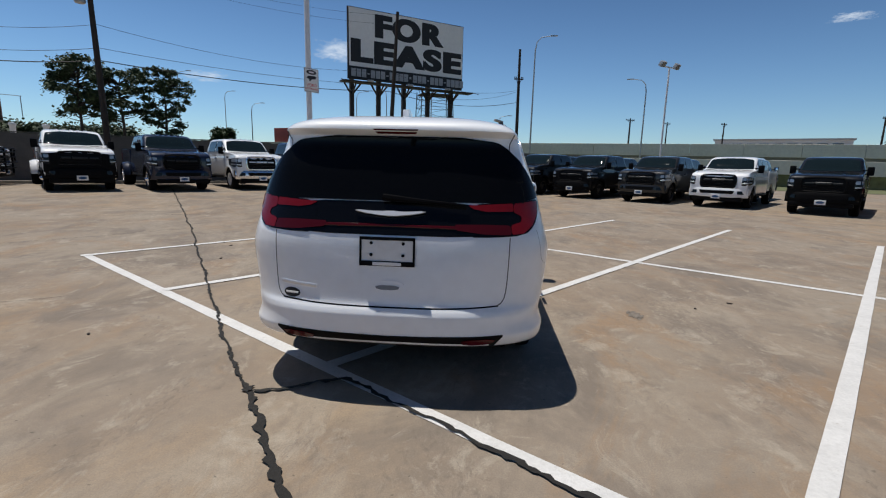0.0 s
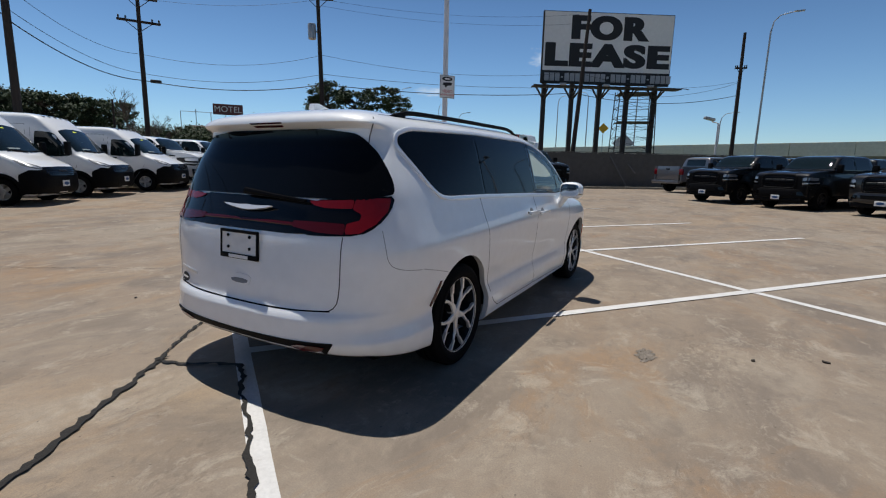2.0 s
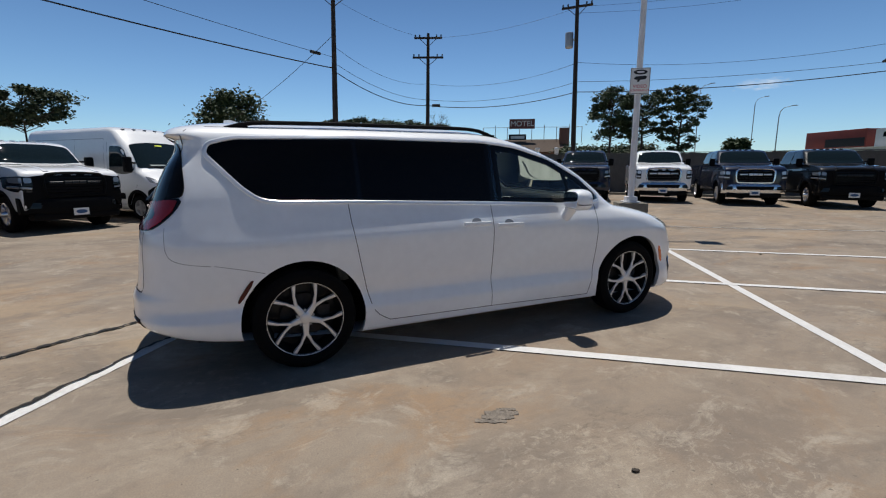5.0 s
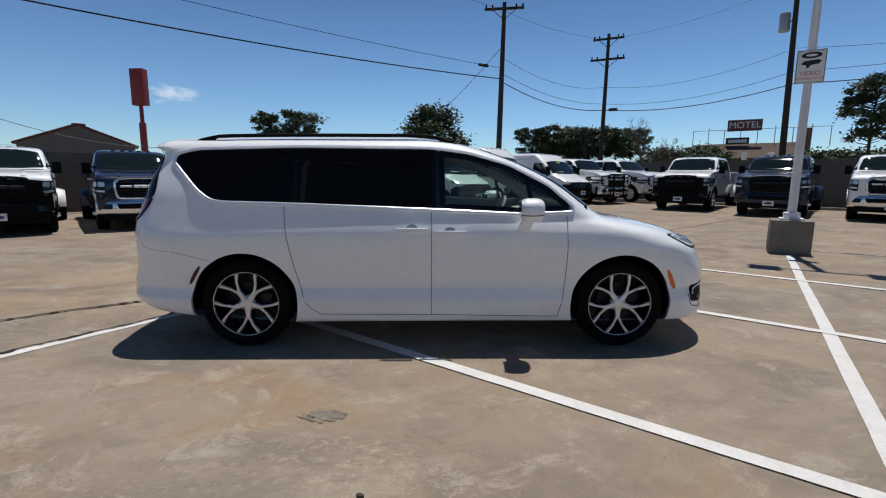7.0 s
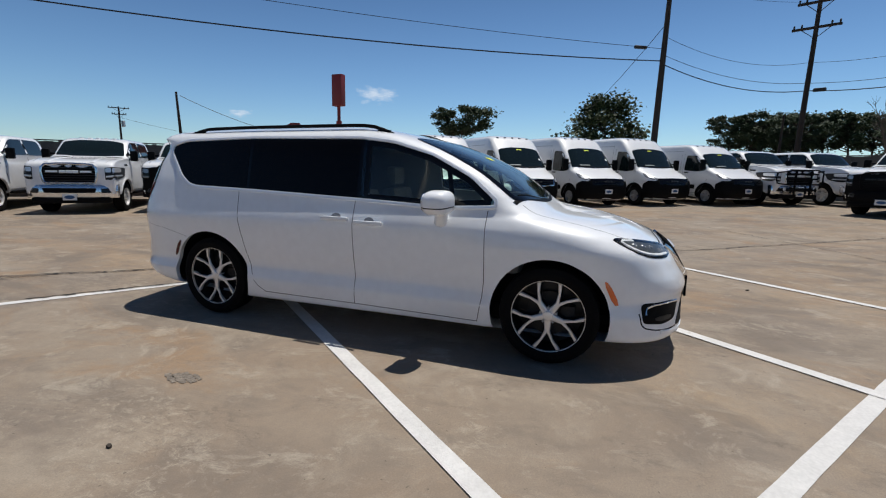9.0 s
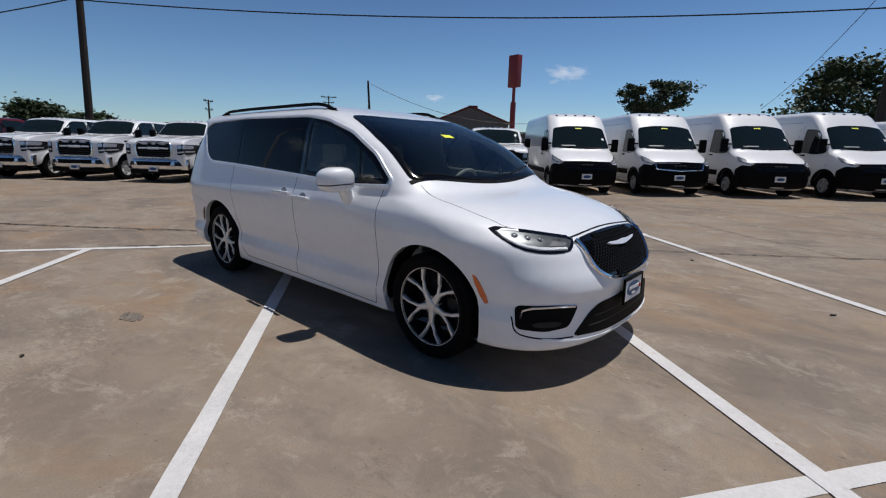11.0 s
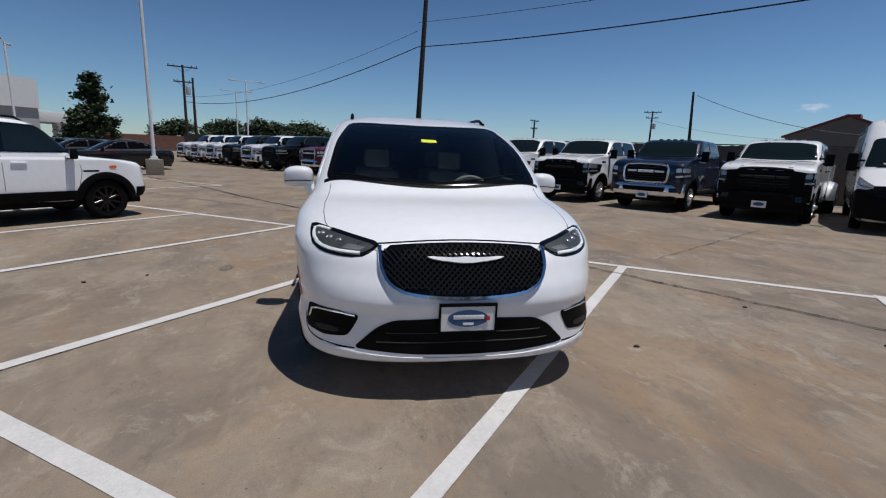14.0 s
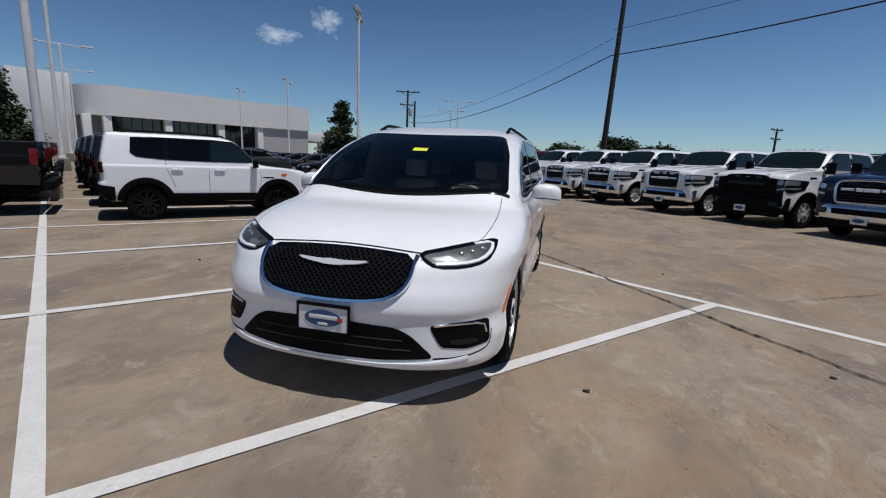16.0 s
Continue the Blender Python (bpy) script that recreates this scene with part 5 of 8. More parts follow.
def side_mirror(parent, x, y, z, side, w, h, material):
    for low, out, r in ((-0.35, -0.30, 0.03), (0.1, 0.1, 0.025)):
        bm = bmesh.new()
        tube(bm, [((x - 0.06) * side, y, z + h * low), ((x + 0.10) * side, y, z + h * out)], r, 6)
        part("mirror_arm", bm, M_BLACK_PLASTIC, parent)
    bm = bmesh.new()
    x0, x1 = sorted(((x + 0.06) * side, (x + 0.06 + w) * side))
    box(bm, x0, x1, y - 0.05, y + 0.07, z - h / 2, z + h / 2, 0.03)
    part("mirror", bm, material, parent)
    bm = bmesh.new()
    box(bm, x0 + 0.02, x1 - 0.02, y - 0.056, y - 0.048, z - h / 2 + 0.02, z + h / 2 - 0.02, 0.002)
    part("mirror_glass", bm, M_CHROME, parent)


M_DASH_PAPER = shader("dash_paper", (0.30, 0.33, 0.32), 0.5)


def build_pickup(label, paint_m, trim, dually=False, markers=True, group="parked pickups", wheel_m=None, tall=1.035, plate=True, hub_chrome=False, guard=False):
    """A square-faced crew-cab pickup; the middle of its front axle stands at the origin and it faces +y. trim: chrome, black or body."""
    top = thing("pickup_truck", label, "pickup", group=group)
    R = 0.41
    bright = M_TRUCK_CHROME if trim == "chrome" else M_BLACK_PLASTIC
    q = lambda z: 0.45 + (z - 0.45) * tall
    front = [(0, .84, .46), (.05, .93, .54), (.2, .96, .75), (.34, .955, 1.06), (.40, .935, 1.24), (.425, .88, 1.315), (.45, .72, 1.37), (.50, .25, 1.43), (.55, -.36, 1.47), (.57, -.46, 1.505), (.70, -.74, 1.75), (.79, -.98, 1.935), (.84, -1.20, 2.0), (.93, -1.65, 2.035), (1, -1.95, 2.045)]
    rear = [(0, -2.92, .46), (.05, -2.95, .54), (.2, -2.96, .75), (.425, -2.96, 1.25), (.55, -2.95, 1.46), (.70, -2.91, 1.75), (.79, -2.86, 1.925), (.84, -2.76, 1.995), (.93, -2.45, 2.03), (1, -2.15, 2.045)]
    width = [(0, .90), (.05, .97), (.15, .985), (.33, .995), (.40, .985), (.44, .965), (.5, .96), (.55, .96), (.70, .885), (.79, .825), (.83, .765), (.87, .66), (.93, .40), (1, 0)]

    def flare(v):
        d = math.hypot(v.y, v.z - R)
        if d < 0.75 and v.z < 1.25 and abs(v.x) > 0.5:
            v.x += math.copysign(0.035 * min(1, (0.75 - d) / 0.2), v.x)
        return v
    bm = loft_body([(a, b, q(c)) for a, b, c in front], [(a, b, q(c)) for a, b, c in rear], width, [(0, .10), (.3, .12), (.40, .16), (.44, .26), (.50, .36), (.56, .40), (.8, .28), (1, .25)], [(0, .05), (.6, .07), (.8, .16), (1, .2)], 4.6, 5.0, 60, 14, 30, flare)
    skin = Skin(bm)
    arch(bm, 0, R, 0.50, 0.6)
    part("cab_and_bonnet", bm, paint_m, top)
    glass_m, wd = M_TRUCK_GLASS_DARK, (0, -.75, -.66)
    part("windscreen", skin.panel([(-.845, -.54, q(1.523)), (-.745, -.90, q(1.923)), (-.35, -1.0, q(1.953)), (.35, -1.0, q(1.953)), (.745, -.90, q(1.923)), (.845, -.54, q(1.523)), (.4, -.47, q(1.493)), (-.4, -.47, q(1.493))], wd, 0.011, 0.012, 0.06, rad=0.06), glass_m, top, "dark windscreen")
    part("sticker", skin.panel([(-.08, -.9, q(1.883)), (.10, -.9, q(1.883)), (.10, -.9, q(1.843)), (-.08, -.9, q(1.843))], wd, 0.010, 0.0, 0.2, rounds=0), M_STICKER, top, "yellow windscreen sticker")
    part("cowl", skin.strip([(-.84, -.42, 0), (-.4, -.36, 0), (.4, -.36, 0), (.84, -.42, 0)], T_, 0.06, 0.004, 0.004), M_BLACK_PLASTIC, top, "black cowl")
    part("rear_window", skin.panel([(-.66, 0, q(1.528)), (-.62, 0, q(1.878)), (.62, 0, q(1.878)), (.66, 0, q(1.528))], B_, 0.006, 0.004, 0.2, rad=0.05), glass_m, top)
    for sd in (1, -1):
        part("bonnet_gap", skin.strip([(.86, -.35, 0), (.86, .3, 0), (.80, .80, 0)], T_, 0.010, 0.001, 0.004, sd), M_SEAM, top)
        part("bonnet_rib", skin.strip([(.40, -.30, 0), (.46, .3, 0), (.50, .86, 0)], T_, 0.10, 0.016, 0.01, sd), paint_m, top)
    for side in (1, -1):
        for nm_, pts in (("front_door_window", [(0, -.56, q(1.498)), (0, -.62, q(1.548)), (0, -1.02, q(1.868)), (0, -1.16, q(1.913)), (0, -1.70, q(1.928)), (0, -1.72, q(1.498))]), ("rear_door_window", [(0, -1.82, q(1.498)), (0, -1.80, q(1.928)), (0, -2.58, q(1.908)), (0, -2.68, q(1.828)), (0, -2.72, q(1.498))])):
            part(nm_, skin.panel(pts, S_, 0.006, 0.006, 0.12, side, rad=0.04), glass_m, top, "dark side window")
        part("window_pillar", skin.panel([(0, -1.74, q(1.498)), (0, -1.72, q(1.928)), (0, -1.79, q(1.928)), (0, -1.81, q(1.498))], S_, 0.004, 0.006, 0.2, side, rounds=0), M_BLACK_PLASTIC, top)
        for line in ([(0, -.55, q(1.40)), (0, -.52, q(.95)), (0, -.62, .58)], [(0, -1.77, q(1.43)), (0, -1.77, .58)], [(0, -2.76, q(1.43)), (0, -2.78, .95), (0, -2.6, .58)], [(0, -.62, .58), (0, -2.6, .58)]):
            part("shut_line", skin.strip(line, S_, 0.010, 0.001, 0.004, side, res=0.2), M_SEAM, top)
        for y in (-1.62, -2.60):
            hb = bmesh.new()
            loc, nor = skin.drop(Vector((0.9, y, q(1.24))), Vector(S_))
            x0, x1 = sorted(((loc.x - 0.01) * side, (loc.x + 0.035) * side))
            box(hb, x0, x1, y - 0.11, y + 0.11, q(1.225), q(1.26), 0.01)
            part("door_handle", hb, {"chrome": M_TRUCK_CHROME, "black": M_BLACK_PLASTIC, "body": paint_m}[trim], top)
        sbm = bmesh.new()
        x0, x1 = sorted((0.93 * side, 1.04 * side))
        box(sbm, x0, x1, -2.65, -.60, .47, .53, 0.02)
        part("side_step", sbm, M_BLACK_PLASTIC, top, "black side step")
        side_mirror(top, 0.93, -0.62, q(1.53), side, 0.19, 0.30, M_BLACK_PLASTIC)
        part("wheel_arch", arch_lip(skin, 0, R, 0.515, S_, side, 0.055, 0.016), M_BLACK_PLASTIC if trim == "black" or dually else paint_m, top)
        part("wheel_arch_liner", wheel_well(0, R, 0.515, 0.55 * side, 0.97 * side), M_BLACK_PLASTIC, top)
        part("hood_badge", skin.strip([(0, -.02, q(1.27)), (0, -.28, q(1.275))], S_, 0.05, 0.008, 0.0, side), M_GLOSS_BLACK, top, "plain dark badge")
        # lamps
        hl = new("headlamp")
        hl.parent = top
        hd_ = (-.16, -.98, 0)
        part("lamp_body", skin.panel([(.645, 0, q(1.20)), (.82, 0, q(1.225)), (.985, 0, q(1.20)), (.99, 0, q(.97)), (.90, 0, q(.90)), (.645, 0, q(.89))], hd_, 0.012, 0.02, 0.07, side, rad=0.03), M_DARK_ALLOY if trim == "chrome" else M_GLOSS_BLACK, hl, "lamp housing")
        for qq in ([(.655, 0, q(1.185)), (.785, 0, q(1.20)), (.785, 0, q(1.085)), (.655, 0, q(1.085))], [(.81, 0, q(1.205)), (.93, 0, q(1.19)), (.93, 0, q(1.08)), (.81, 0, q(1.085))]):
            part("reflector", skin.panel(qq, hd_, 0.017, 0.004, 0.08, side, rad=0.03), M_REFLECTOR if trim == "chrome" else M_LAMP_BOWL, hl, "silver reflector")
        part("turn_lamp", skin.strip([(.66, 0, q(.975)), (.95, 0, q(1.0))], hd_, 0.05, 0.017, 0.004, side), M_LAMP_BOWL if trim == "black" else M_REFLECTOR, hl, "clear turn lamp")
    # face
    gr = new("grille")
    gr.parent = top
    gp = [(-.60, 0, q(1.255)), (-.30, 0, q(1.285)), (0, 0, q(1.29)), (.30, 0, q(1.285)), (.60, 0, q(1.255)), (.61, 0, q(1.0)), (.57, 0, q(.83)), (.50, 0, q(.80)), (-.50, 0, q(.80)), (-.57, 0, q(.83)), (-.61, 0, q(1.0))]
    part("grille_back", skin.panel(gp, F_, 0.008, 0.02, 0.12, rad=0.04), M_BLACK_PLASTIC, gr, "black grille")
    part("grille_frame", skin.strip(gp, F_, 0.06, 0.032, 0.01, closed=True, smooth=1), bright if trim != "body" else M_GLOSS_BLACK, gr, "grille frame")
    for k in range(6):
        z = q(.875 + 0.062 * k)
        part("grille_slat", skin.strip([(-.55, 0, z), (.55, 0, z)], F_, 0.016, 0.018, 0.0, res=0.3), M_DARK_ALLOY if trim == "chrome" else M_GLOSS_BLACK, gr)
    for x0, x1, hh in ((-.50, -.25, .05), (.25, .50, .05), (-.21, -.08, .075), (-.065, .065, .075), (.08, .21, .075)):
        part("name_bar", skin.strip([(x0, 0, q(1.09)), (x1, 0, q(1.09))], F_, hh, 0.030, 0.0, res=0.3), M_BRIGHT if trim == "chrome" else M_DARK_ALLOY, gr, "plain bar for the maker's name")
    bp = new("front_bumper")
    bp.parent = top
    bb = bmesh.new()
    n = 22
    rows = []
    for k in range(n + 1):
        x = -1.02 + 2.04 * k / n
        y = 1.05 - 0.22 * abs(x) ** 4
        rows.append([bb.verts.new((x, y + o, z)) for o, z in ((-.12, .43), (-.03, .43), (0, .46), (0.01, .56), (.0, .70), (-.03, .765), (-.08, .785), (-.16, .785))])
    for p, w in zip(rows, rows[1:]):
        for jj in range(7):
            bb.faces.new((p[jj], w[jj], w[jj + 1], p[jj + 1]))
        bb.faces.new((p[7], w[7], w[0], p[0]))
    bb.faces.new(rows[0])
    bb.faces.new(rows[-1][::-1])
    bmesh.ops.recalc_face_normals(bb, faces=bb.faces)
    bsk = Skin(bb)
    part("bumper_bar", bb, {"chrome": M_TRUCK_CHROME, "black": M_BLACK_PLASTIC, "body": paint_m}[trim], bp, "bumper bar")
    part("bumper_intake", bsk.panel([(-.60, 0, .69), (.60, 0, .69), (.56, 0, .565), (-.56, 0, .565)], F_, 0.006, 0.01, 0.15, rad=0.03), M_BLACK_PLASTIC, bp, "black intake")
    for side in (1, -1):
        part("fog_lamp", bsk.panel([(.68, 0, .68), (.90, 0, .69), (.90, 0, .56), (.70, 0, .56)], F_, 0.006, 0.01, 0.1, side, rad=0.03), M_GLOSS_BLACK, bp, "dark fog lamp")
    air = bmesh.new()
    box(air, -.86, .86, .72, 1.0, .29, .45, 0.04)
    part("air_dam", air, M_BLACK_PLASTIC, bp, "black air dam")
    if plate:
        small_plate(top, 1.075, .455)
    if trim == "black":
        part("face_trim", skin.panel([(-.96, 0, q(1.20)), (-.62, 0, q(1.245)), (.62, 0, q(1.245)), (.96, 0, q(1.20)), (.975, 0, .55), (-.975, 0, .55)], F_, 0.005, 0.012, 0.06, rad=0.04), M_BLACK_PLASTIC, top, "black face trim")
    if guard:
        gd = bmesh.new()
        for x in (-.34, .34):
            box(gd, x - .03, x + .03, 1.10, 1.16, .42, 1.36, 0.015)
        for z in (.62, .82, 1.02, 1.20, 1.34):
            tube(gd, [(-.62, 1.14, z), (.62, 1.14, z)], 0.028, 8)
        for side in (1, -1):
            tube(gd, [(.60 * side, 1.14, 1.28), (.80 * side, 1.13, 1.28), (1.0 * side, 1.02, 1.24), (1.03 * side, .98, 1.06), (1.0 * side, 1.02, .86), (.80 * side, 1.13, .82), (.60 * side, 1.14, .82)], 0.028, 8)
        part("brush_guard", gd, M_BLACK_PLASTIC, top, "black tubular brush guard")
    # bed
    bed = new("cargo_bed")
    bed.parent = top
    zt, zb, y0, y1, ya = q(1.46), .60, -2.985, -4.88, -3.80
    for side in (1, -1):
        pts = [(y0, zb), (y0, zt)] + [(y1, zt), (y1, zb)]
        pts += [(ya + 0.50 * math.cos(a), R + 0.50 * math.sin(a)) for a in (math.pi * (0.86 - 0.72 * k / 14) for k in range(15))]
        sb = bmesh.new()
        x0, x1 = sorted((0.90 * side, 1.0 * side))
        mm = Matrix(((0, 0, 1, 0), (1, 0, 0, 0), (0, 1, 0, 0), (0, 0, 0, 1)))
        prism(sb, pts, x0, x1, mm)
        bmesh.ops.bevel(sb, geom=[e for e in sb.edges if abs(e.verts[0].co.z - zt) < 1e-4 and abs(e.verts[1].co.z - zt) < 1e-4], offset=0.03, segments=3, affect="EDGES")
        part("bed_side", sb, paint_m, bed)
        wl = wheel_well(ya, R, 0.51, 0.55 * side, 0.95 * side)
        part("wheel_arch_liner", wl, M_BLACK_PLASTIC, bed)
        if dually:
            fl = bmesh.new()
            rows = []
            for k in range(19):
                a = math.pi * (1.0 - k / 18)
                rows.append([fl.verts.new((x * side, ya + rr * math.cos(a), R + 0.02 + rr * math.sin(a) * 0.92)) for x, rr in ((.99, .60), (1.12, .57), (1.20, .52), (1.20, .48))])
            for p, w in zip(rows, rows[1:]):
                for j in range(3):
                    fl.faces.new((p[j], p[j + 1], w[j + 1], w[j]))
            part("wide_fender", fl, paint_m, bed)
        tlm = bmesh.new()
        x0, x1 = sorted((0.80 * side, 1.008 * side))
        box(tlm, x0, x1, y1 - 0.012, y1 + 0.12, q(1.0), q(1.32), 0.015)
        part("tail_lamp", tlm, M_RED_LENS, bed, "red tail lamp")
    fb = bmesh.new()
    box(fb, -.91, .91, y0 - 0.06, y0, zb, zt - 0.01, 0.01)
    box(fb, -.91, .91, y1, y0, zb, zb + 0.06)
    part("bed_floor", fb, M_BLACK_PLASTIC, bed, "black bed liner")
    tg = bmesh.new()
    box(tg, -.80, .80, y1 - 0.005, y1 + 0.06, .70, zt, 0.02)
    part("tailgate", tg, paint_m, bed)
    th = bmesh.new()
    box(th, -.14, .14, y1 - 0.02, y1, zt - 0.20, zt - 0.12, 0.01)
    part("tailgate_handle", th, M_BLACK_PLASTIC, bed)
    rb = bmesh.new()
    box(rb, -.98, .98, y1 - 0.20, y1 - 0.02, .50, .68, 0.04)
    part("rear_bumper", rb, bright if trim != "body" else paint_m, top)
    fr = bmesh.new()
    for x in (-.45, .45):
        box(fr, x - .06, x + .06, -4.8, .6, .38, .55, 0.02)
    for y in (0, -3.8):
        tube(fr, [(-.8, y, .41), (.8, y, .41)], 0.06, 8)
    box(fr, -.9, .9, -2.9, .7, .44, .52)
    part("chassis", fr, M_BLACK_PLASTIC, top)
    if markers:
        for x in (-.42, -.2, 0, .2, .42):
            mk = bmesh.new()
            loc, nor = skin.drop(Vector((x, -1.26, 3)), Vector(T_))
            box(mk, x - .05, x + .05, -1.33, -1.22, loc.z - 0.02, loc.z + 0.028, 0.012)
            part("roof_marker", mk, paint_m, top, "small roof marker light")
    face = wheel_m or (M_TRUCK_CHROME if dually else M_ALLOY if trim == "chrome" else M_DARK_ALLOY)
    for side in (1, -1):
        for y in (0, -3.80):
            wide = dually and y < 0
            plain_wheel(top, pose((0.86 if not wide else 0.98) * side, y, R, 0, 0, 0 if side > 0 else 180), R, 0.25, 0.27 if not wide else 0.42, face, 8, 0.10 if wide else (0.02 if dually else 0.05), 0.08, hub_chrome or dually)
    return top


def build_cargo_van(label, high=True, dark_face=True, group="parked cargo vans"):
    """A tall white delivery van facing +y, the middle of its front axle at the origin."""
    top = thing("cargo_van", label, "van", group=group)
    paint_m, R = M_WHITE_TRUCK, 0.345
    hs = 1.0 if high else 0.80
    q = lambda z: z if z < 1.3 else 1.3 + (z - 1.3) * hs
    front = [(0, .78, .24), (.06, .90, .32), (.14, .955, .50), (.22, .955, .72), (.28, .93, .88), (.33, .85, 1.01), (.38, .64, 1.14), (.44, .36, 1.26), (.48, .20, 1.33), (.50, .14, 1.38), (.60, -.17, 1.72), (.70, -.48, 2.06), (.76, -.66, 2.24), (.82, -.90, 2.44), (.88, -1.20, 2.53), (.94, -1.6, 2.565), (1, -2.2, 2.58)]
    rear = [(0, -4.98, .34), (.14, -5.02, .50), (.3, -5.03, .90), (.48, -5.03, 1.28), (.7, -5.0, 2.05), (.76, -4.98, 2.25), (.82, -4.94, 2.43), (.88, -4.85, 2.52), (.94, -4.7, 2.56), (1, -4.3, 2.58)]
    width = [(0, .88), (.08, .97), (.2, 1.0), (.3, 1.01), (.48, 1.0), (.6, .985), (.7, .955), (.77, .925), (.82, .885), (.86, .80), (.90, .62), (.94, .40), (1, 0)]
    bm = loft_body([(a, b, q(c)) for a, b, c in front], [(a, b, q(c)) for a, b, c in rear], width, [(0, .35), (.2, .48), (.36, .55), (.5, .45), (.7, .35), (1, .3)], [(0, .08), (.7, .1), (1, .2)], 3.6, 4.6, 60, 12, 30)
    skin = Skin(bm)
    for y in (0, -4.04):
        arch(bm, y, R, 0.42, 0.6)
    part("body", bm, paint_m, top)
    wsd = (0, -.7, -.7)
    wpts = [(-.91, .0, 1.40), (-.80, -.45, q(2.08)), (-.3, -.5, q(2.12)), (.3, -.5, q(2.12)), (.80, -.45, q(2.08)), (.91, .0, 1.40), (.4, .10, 1.36), (-.4, .10, 1.36)]
    part("windscreen", skin.panel(wpts, wsd, 0.010, 0.012, 0.07, rad=0.07), M_TRUCK_GLASS_DARK, top, "dark windscreen")
    part("sticker", skin.panel([(-.10, -.5, q(1.99)), (.10, -.5, q(1.99)), (.10, -.5, q(1.93)), (-.10, -.5, q(1.93))], wsd, 0.016, 0, 0.3, rounds=0), M_STICKER, top, "yellow windscreen sticker")
    part("dash_paper", skin.panel([(.18, .0, q(1.46)), (.62, .0, q(1.47)), (.58, .0, q(1.41)), (.16, .0, q(1.40))], wsd, 0.014, 0, 0.2, rounds=0), M_DASH_PAPER, top, "pale paper on the dashboard behind the glass")
    part("price_label", skin.panel([(-.78, -.2, q(1.72)), (-.70, -.2, q(1.73)), (-.70, -.2, q(1.62)), (-.78, -.2, q(1.61))], wsd, 0.014, 0, 0.2, rounds=0), M_PAPER, top, "white label on the windscreen")
    for x in (-.62, -.31, 0, .31, .62):
        loc, nor = skin.drop(Vector((x, -.95, 4)), Vector(T_))
        mk = bmesh.new()
        box(mk, loc.x - .035, loc.x + .035, loc.y - .04, loc.y + .04, loc.z - .01, loc.z + .028, 0.01)
        part("roof_marker", mk, M_SHADOW_GREY, top, "small grey roof marker")
    for a, b in (((-.75, .06, 0), (-.1, .13, 0)), ((.0, .13, 0), (.7, .07, 0))):
        part("wiper", skin.strip([a, b], T_, 0.03, 0.03, 0.0), M_BLACK_PLASTIC, top)
    dark = M_BLACK_PLASTIC
    part("front_bumper", skin.panel([(-1.0, 0, .86), (-.74, 0, .95), (0, 0, .87), (.74, 0, .95), (1.0, 0, .86), (.96, 0, .32), (0, 0, .27), (-.96, 0, .32)], F_, 0.012, 0.02, 0.10, rad=0.05), dark, top, "black bumper")
    part("grille", skin.panel([(-.74, 0, 1.0), (0, 0, 1.015), (.74, 0, 1.0), (.68, 0, .79), (0, 0, .77), (-.68, 0, .79)], F_, 0.014, 0.01, 0.12, rad=0.05), M_GLOSS_BLACK, top, "black grille")
    for k in range(3):
        z = .82 + 0.05 * k
        part("grille_slat", skin.strip([(-.60, 0, z), (0, 0, z - 0.006), (.60, 0, z)], F_, 0.014, 0.022, 0.0, res=0.3), dark, top)
    for x in (-.13, 0, .13):
        part("name_bar", skin.strip([(x - .05, 0, .905), (x + .05, 0, .905)], F_, 0.05, 0.026, 0.0, res=0.3), M_DARK_ALLOY, top, "plain bar for the maker's name")
    part("lower_grille", skin.panel([(-.55, 0, .50), (.55, 0, .50), (.50, 0, .34), (-.50, 0, .34)], F_, 0.018, 0.006, 0.12, rad=0.03), dark, top, "black lower grille")
    if not dark_face:
        part("grille_surround", skin.strip([(-.70, 0, .975), (-.68, 0, .80), (0, 0, .76), (.68, 0, .80), (.70, 0, .975), (0, 0, .99)], F_, 0.032, 0.016, 0.0), M_CHROME, top, "chrome grille surround")
    for side in (1, -1):
        hl = new("headlamp")
        hl.parent = top
        hd = (-.5, -.8, -.3)
        hp = [(.99, .34, 1.20), (.99, .52, 1.03), (.90, .78, .965), (.74, .90, .96), (.74, .88, 1.02), (.86, .70, 1.09)]
        part("lamp_body", skin.panel(hp, hd, 0.008, 0.01, 0.06, side, rad=0.03), M_LAMP_BOWL, hl, "grey lamp housing")
        part("reflector", skin.panel([(.955, .50, 1.11), (.94, .64, 1.01), (.80, .84, .98), (.88, .68, 1.055)], hd, 0.013, 0.004, 0.05, side, rad=0.02), M_REFLECTOR, hl, "silver reflector")
        part("bumper_corner", skin.panel([(.80, .92, .92), (.97, .66, .93), (1.0, .42, .80), (1.0, .40, .30), (.86, .86, .30)], (-.75, -.66, 0), 0.010, 0.02, 0.06, side, rad=0.04), dark, top, "black bumper corner")
        part("door_window", skin.panel([(0, -.12, 1.28), (0, -.16, 1.40), (0, -.50, q(1.90)), (0, -.62, q(1.98)), (0, -1.04, q(2.0)), (0, -1.10, 1.28), (0, -.5, 1.24)], S_, 0.006, 0.006, 0.10, side, rad=0.06), M_TRUCK_GLASS_DARK, top, "dark door window")
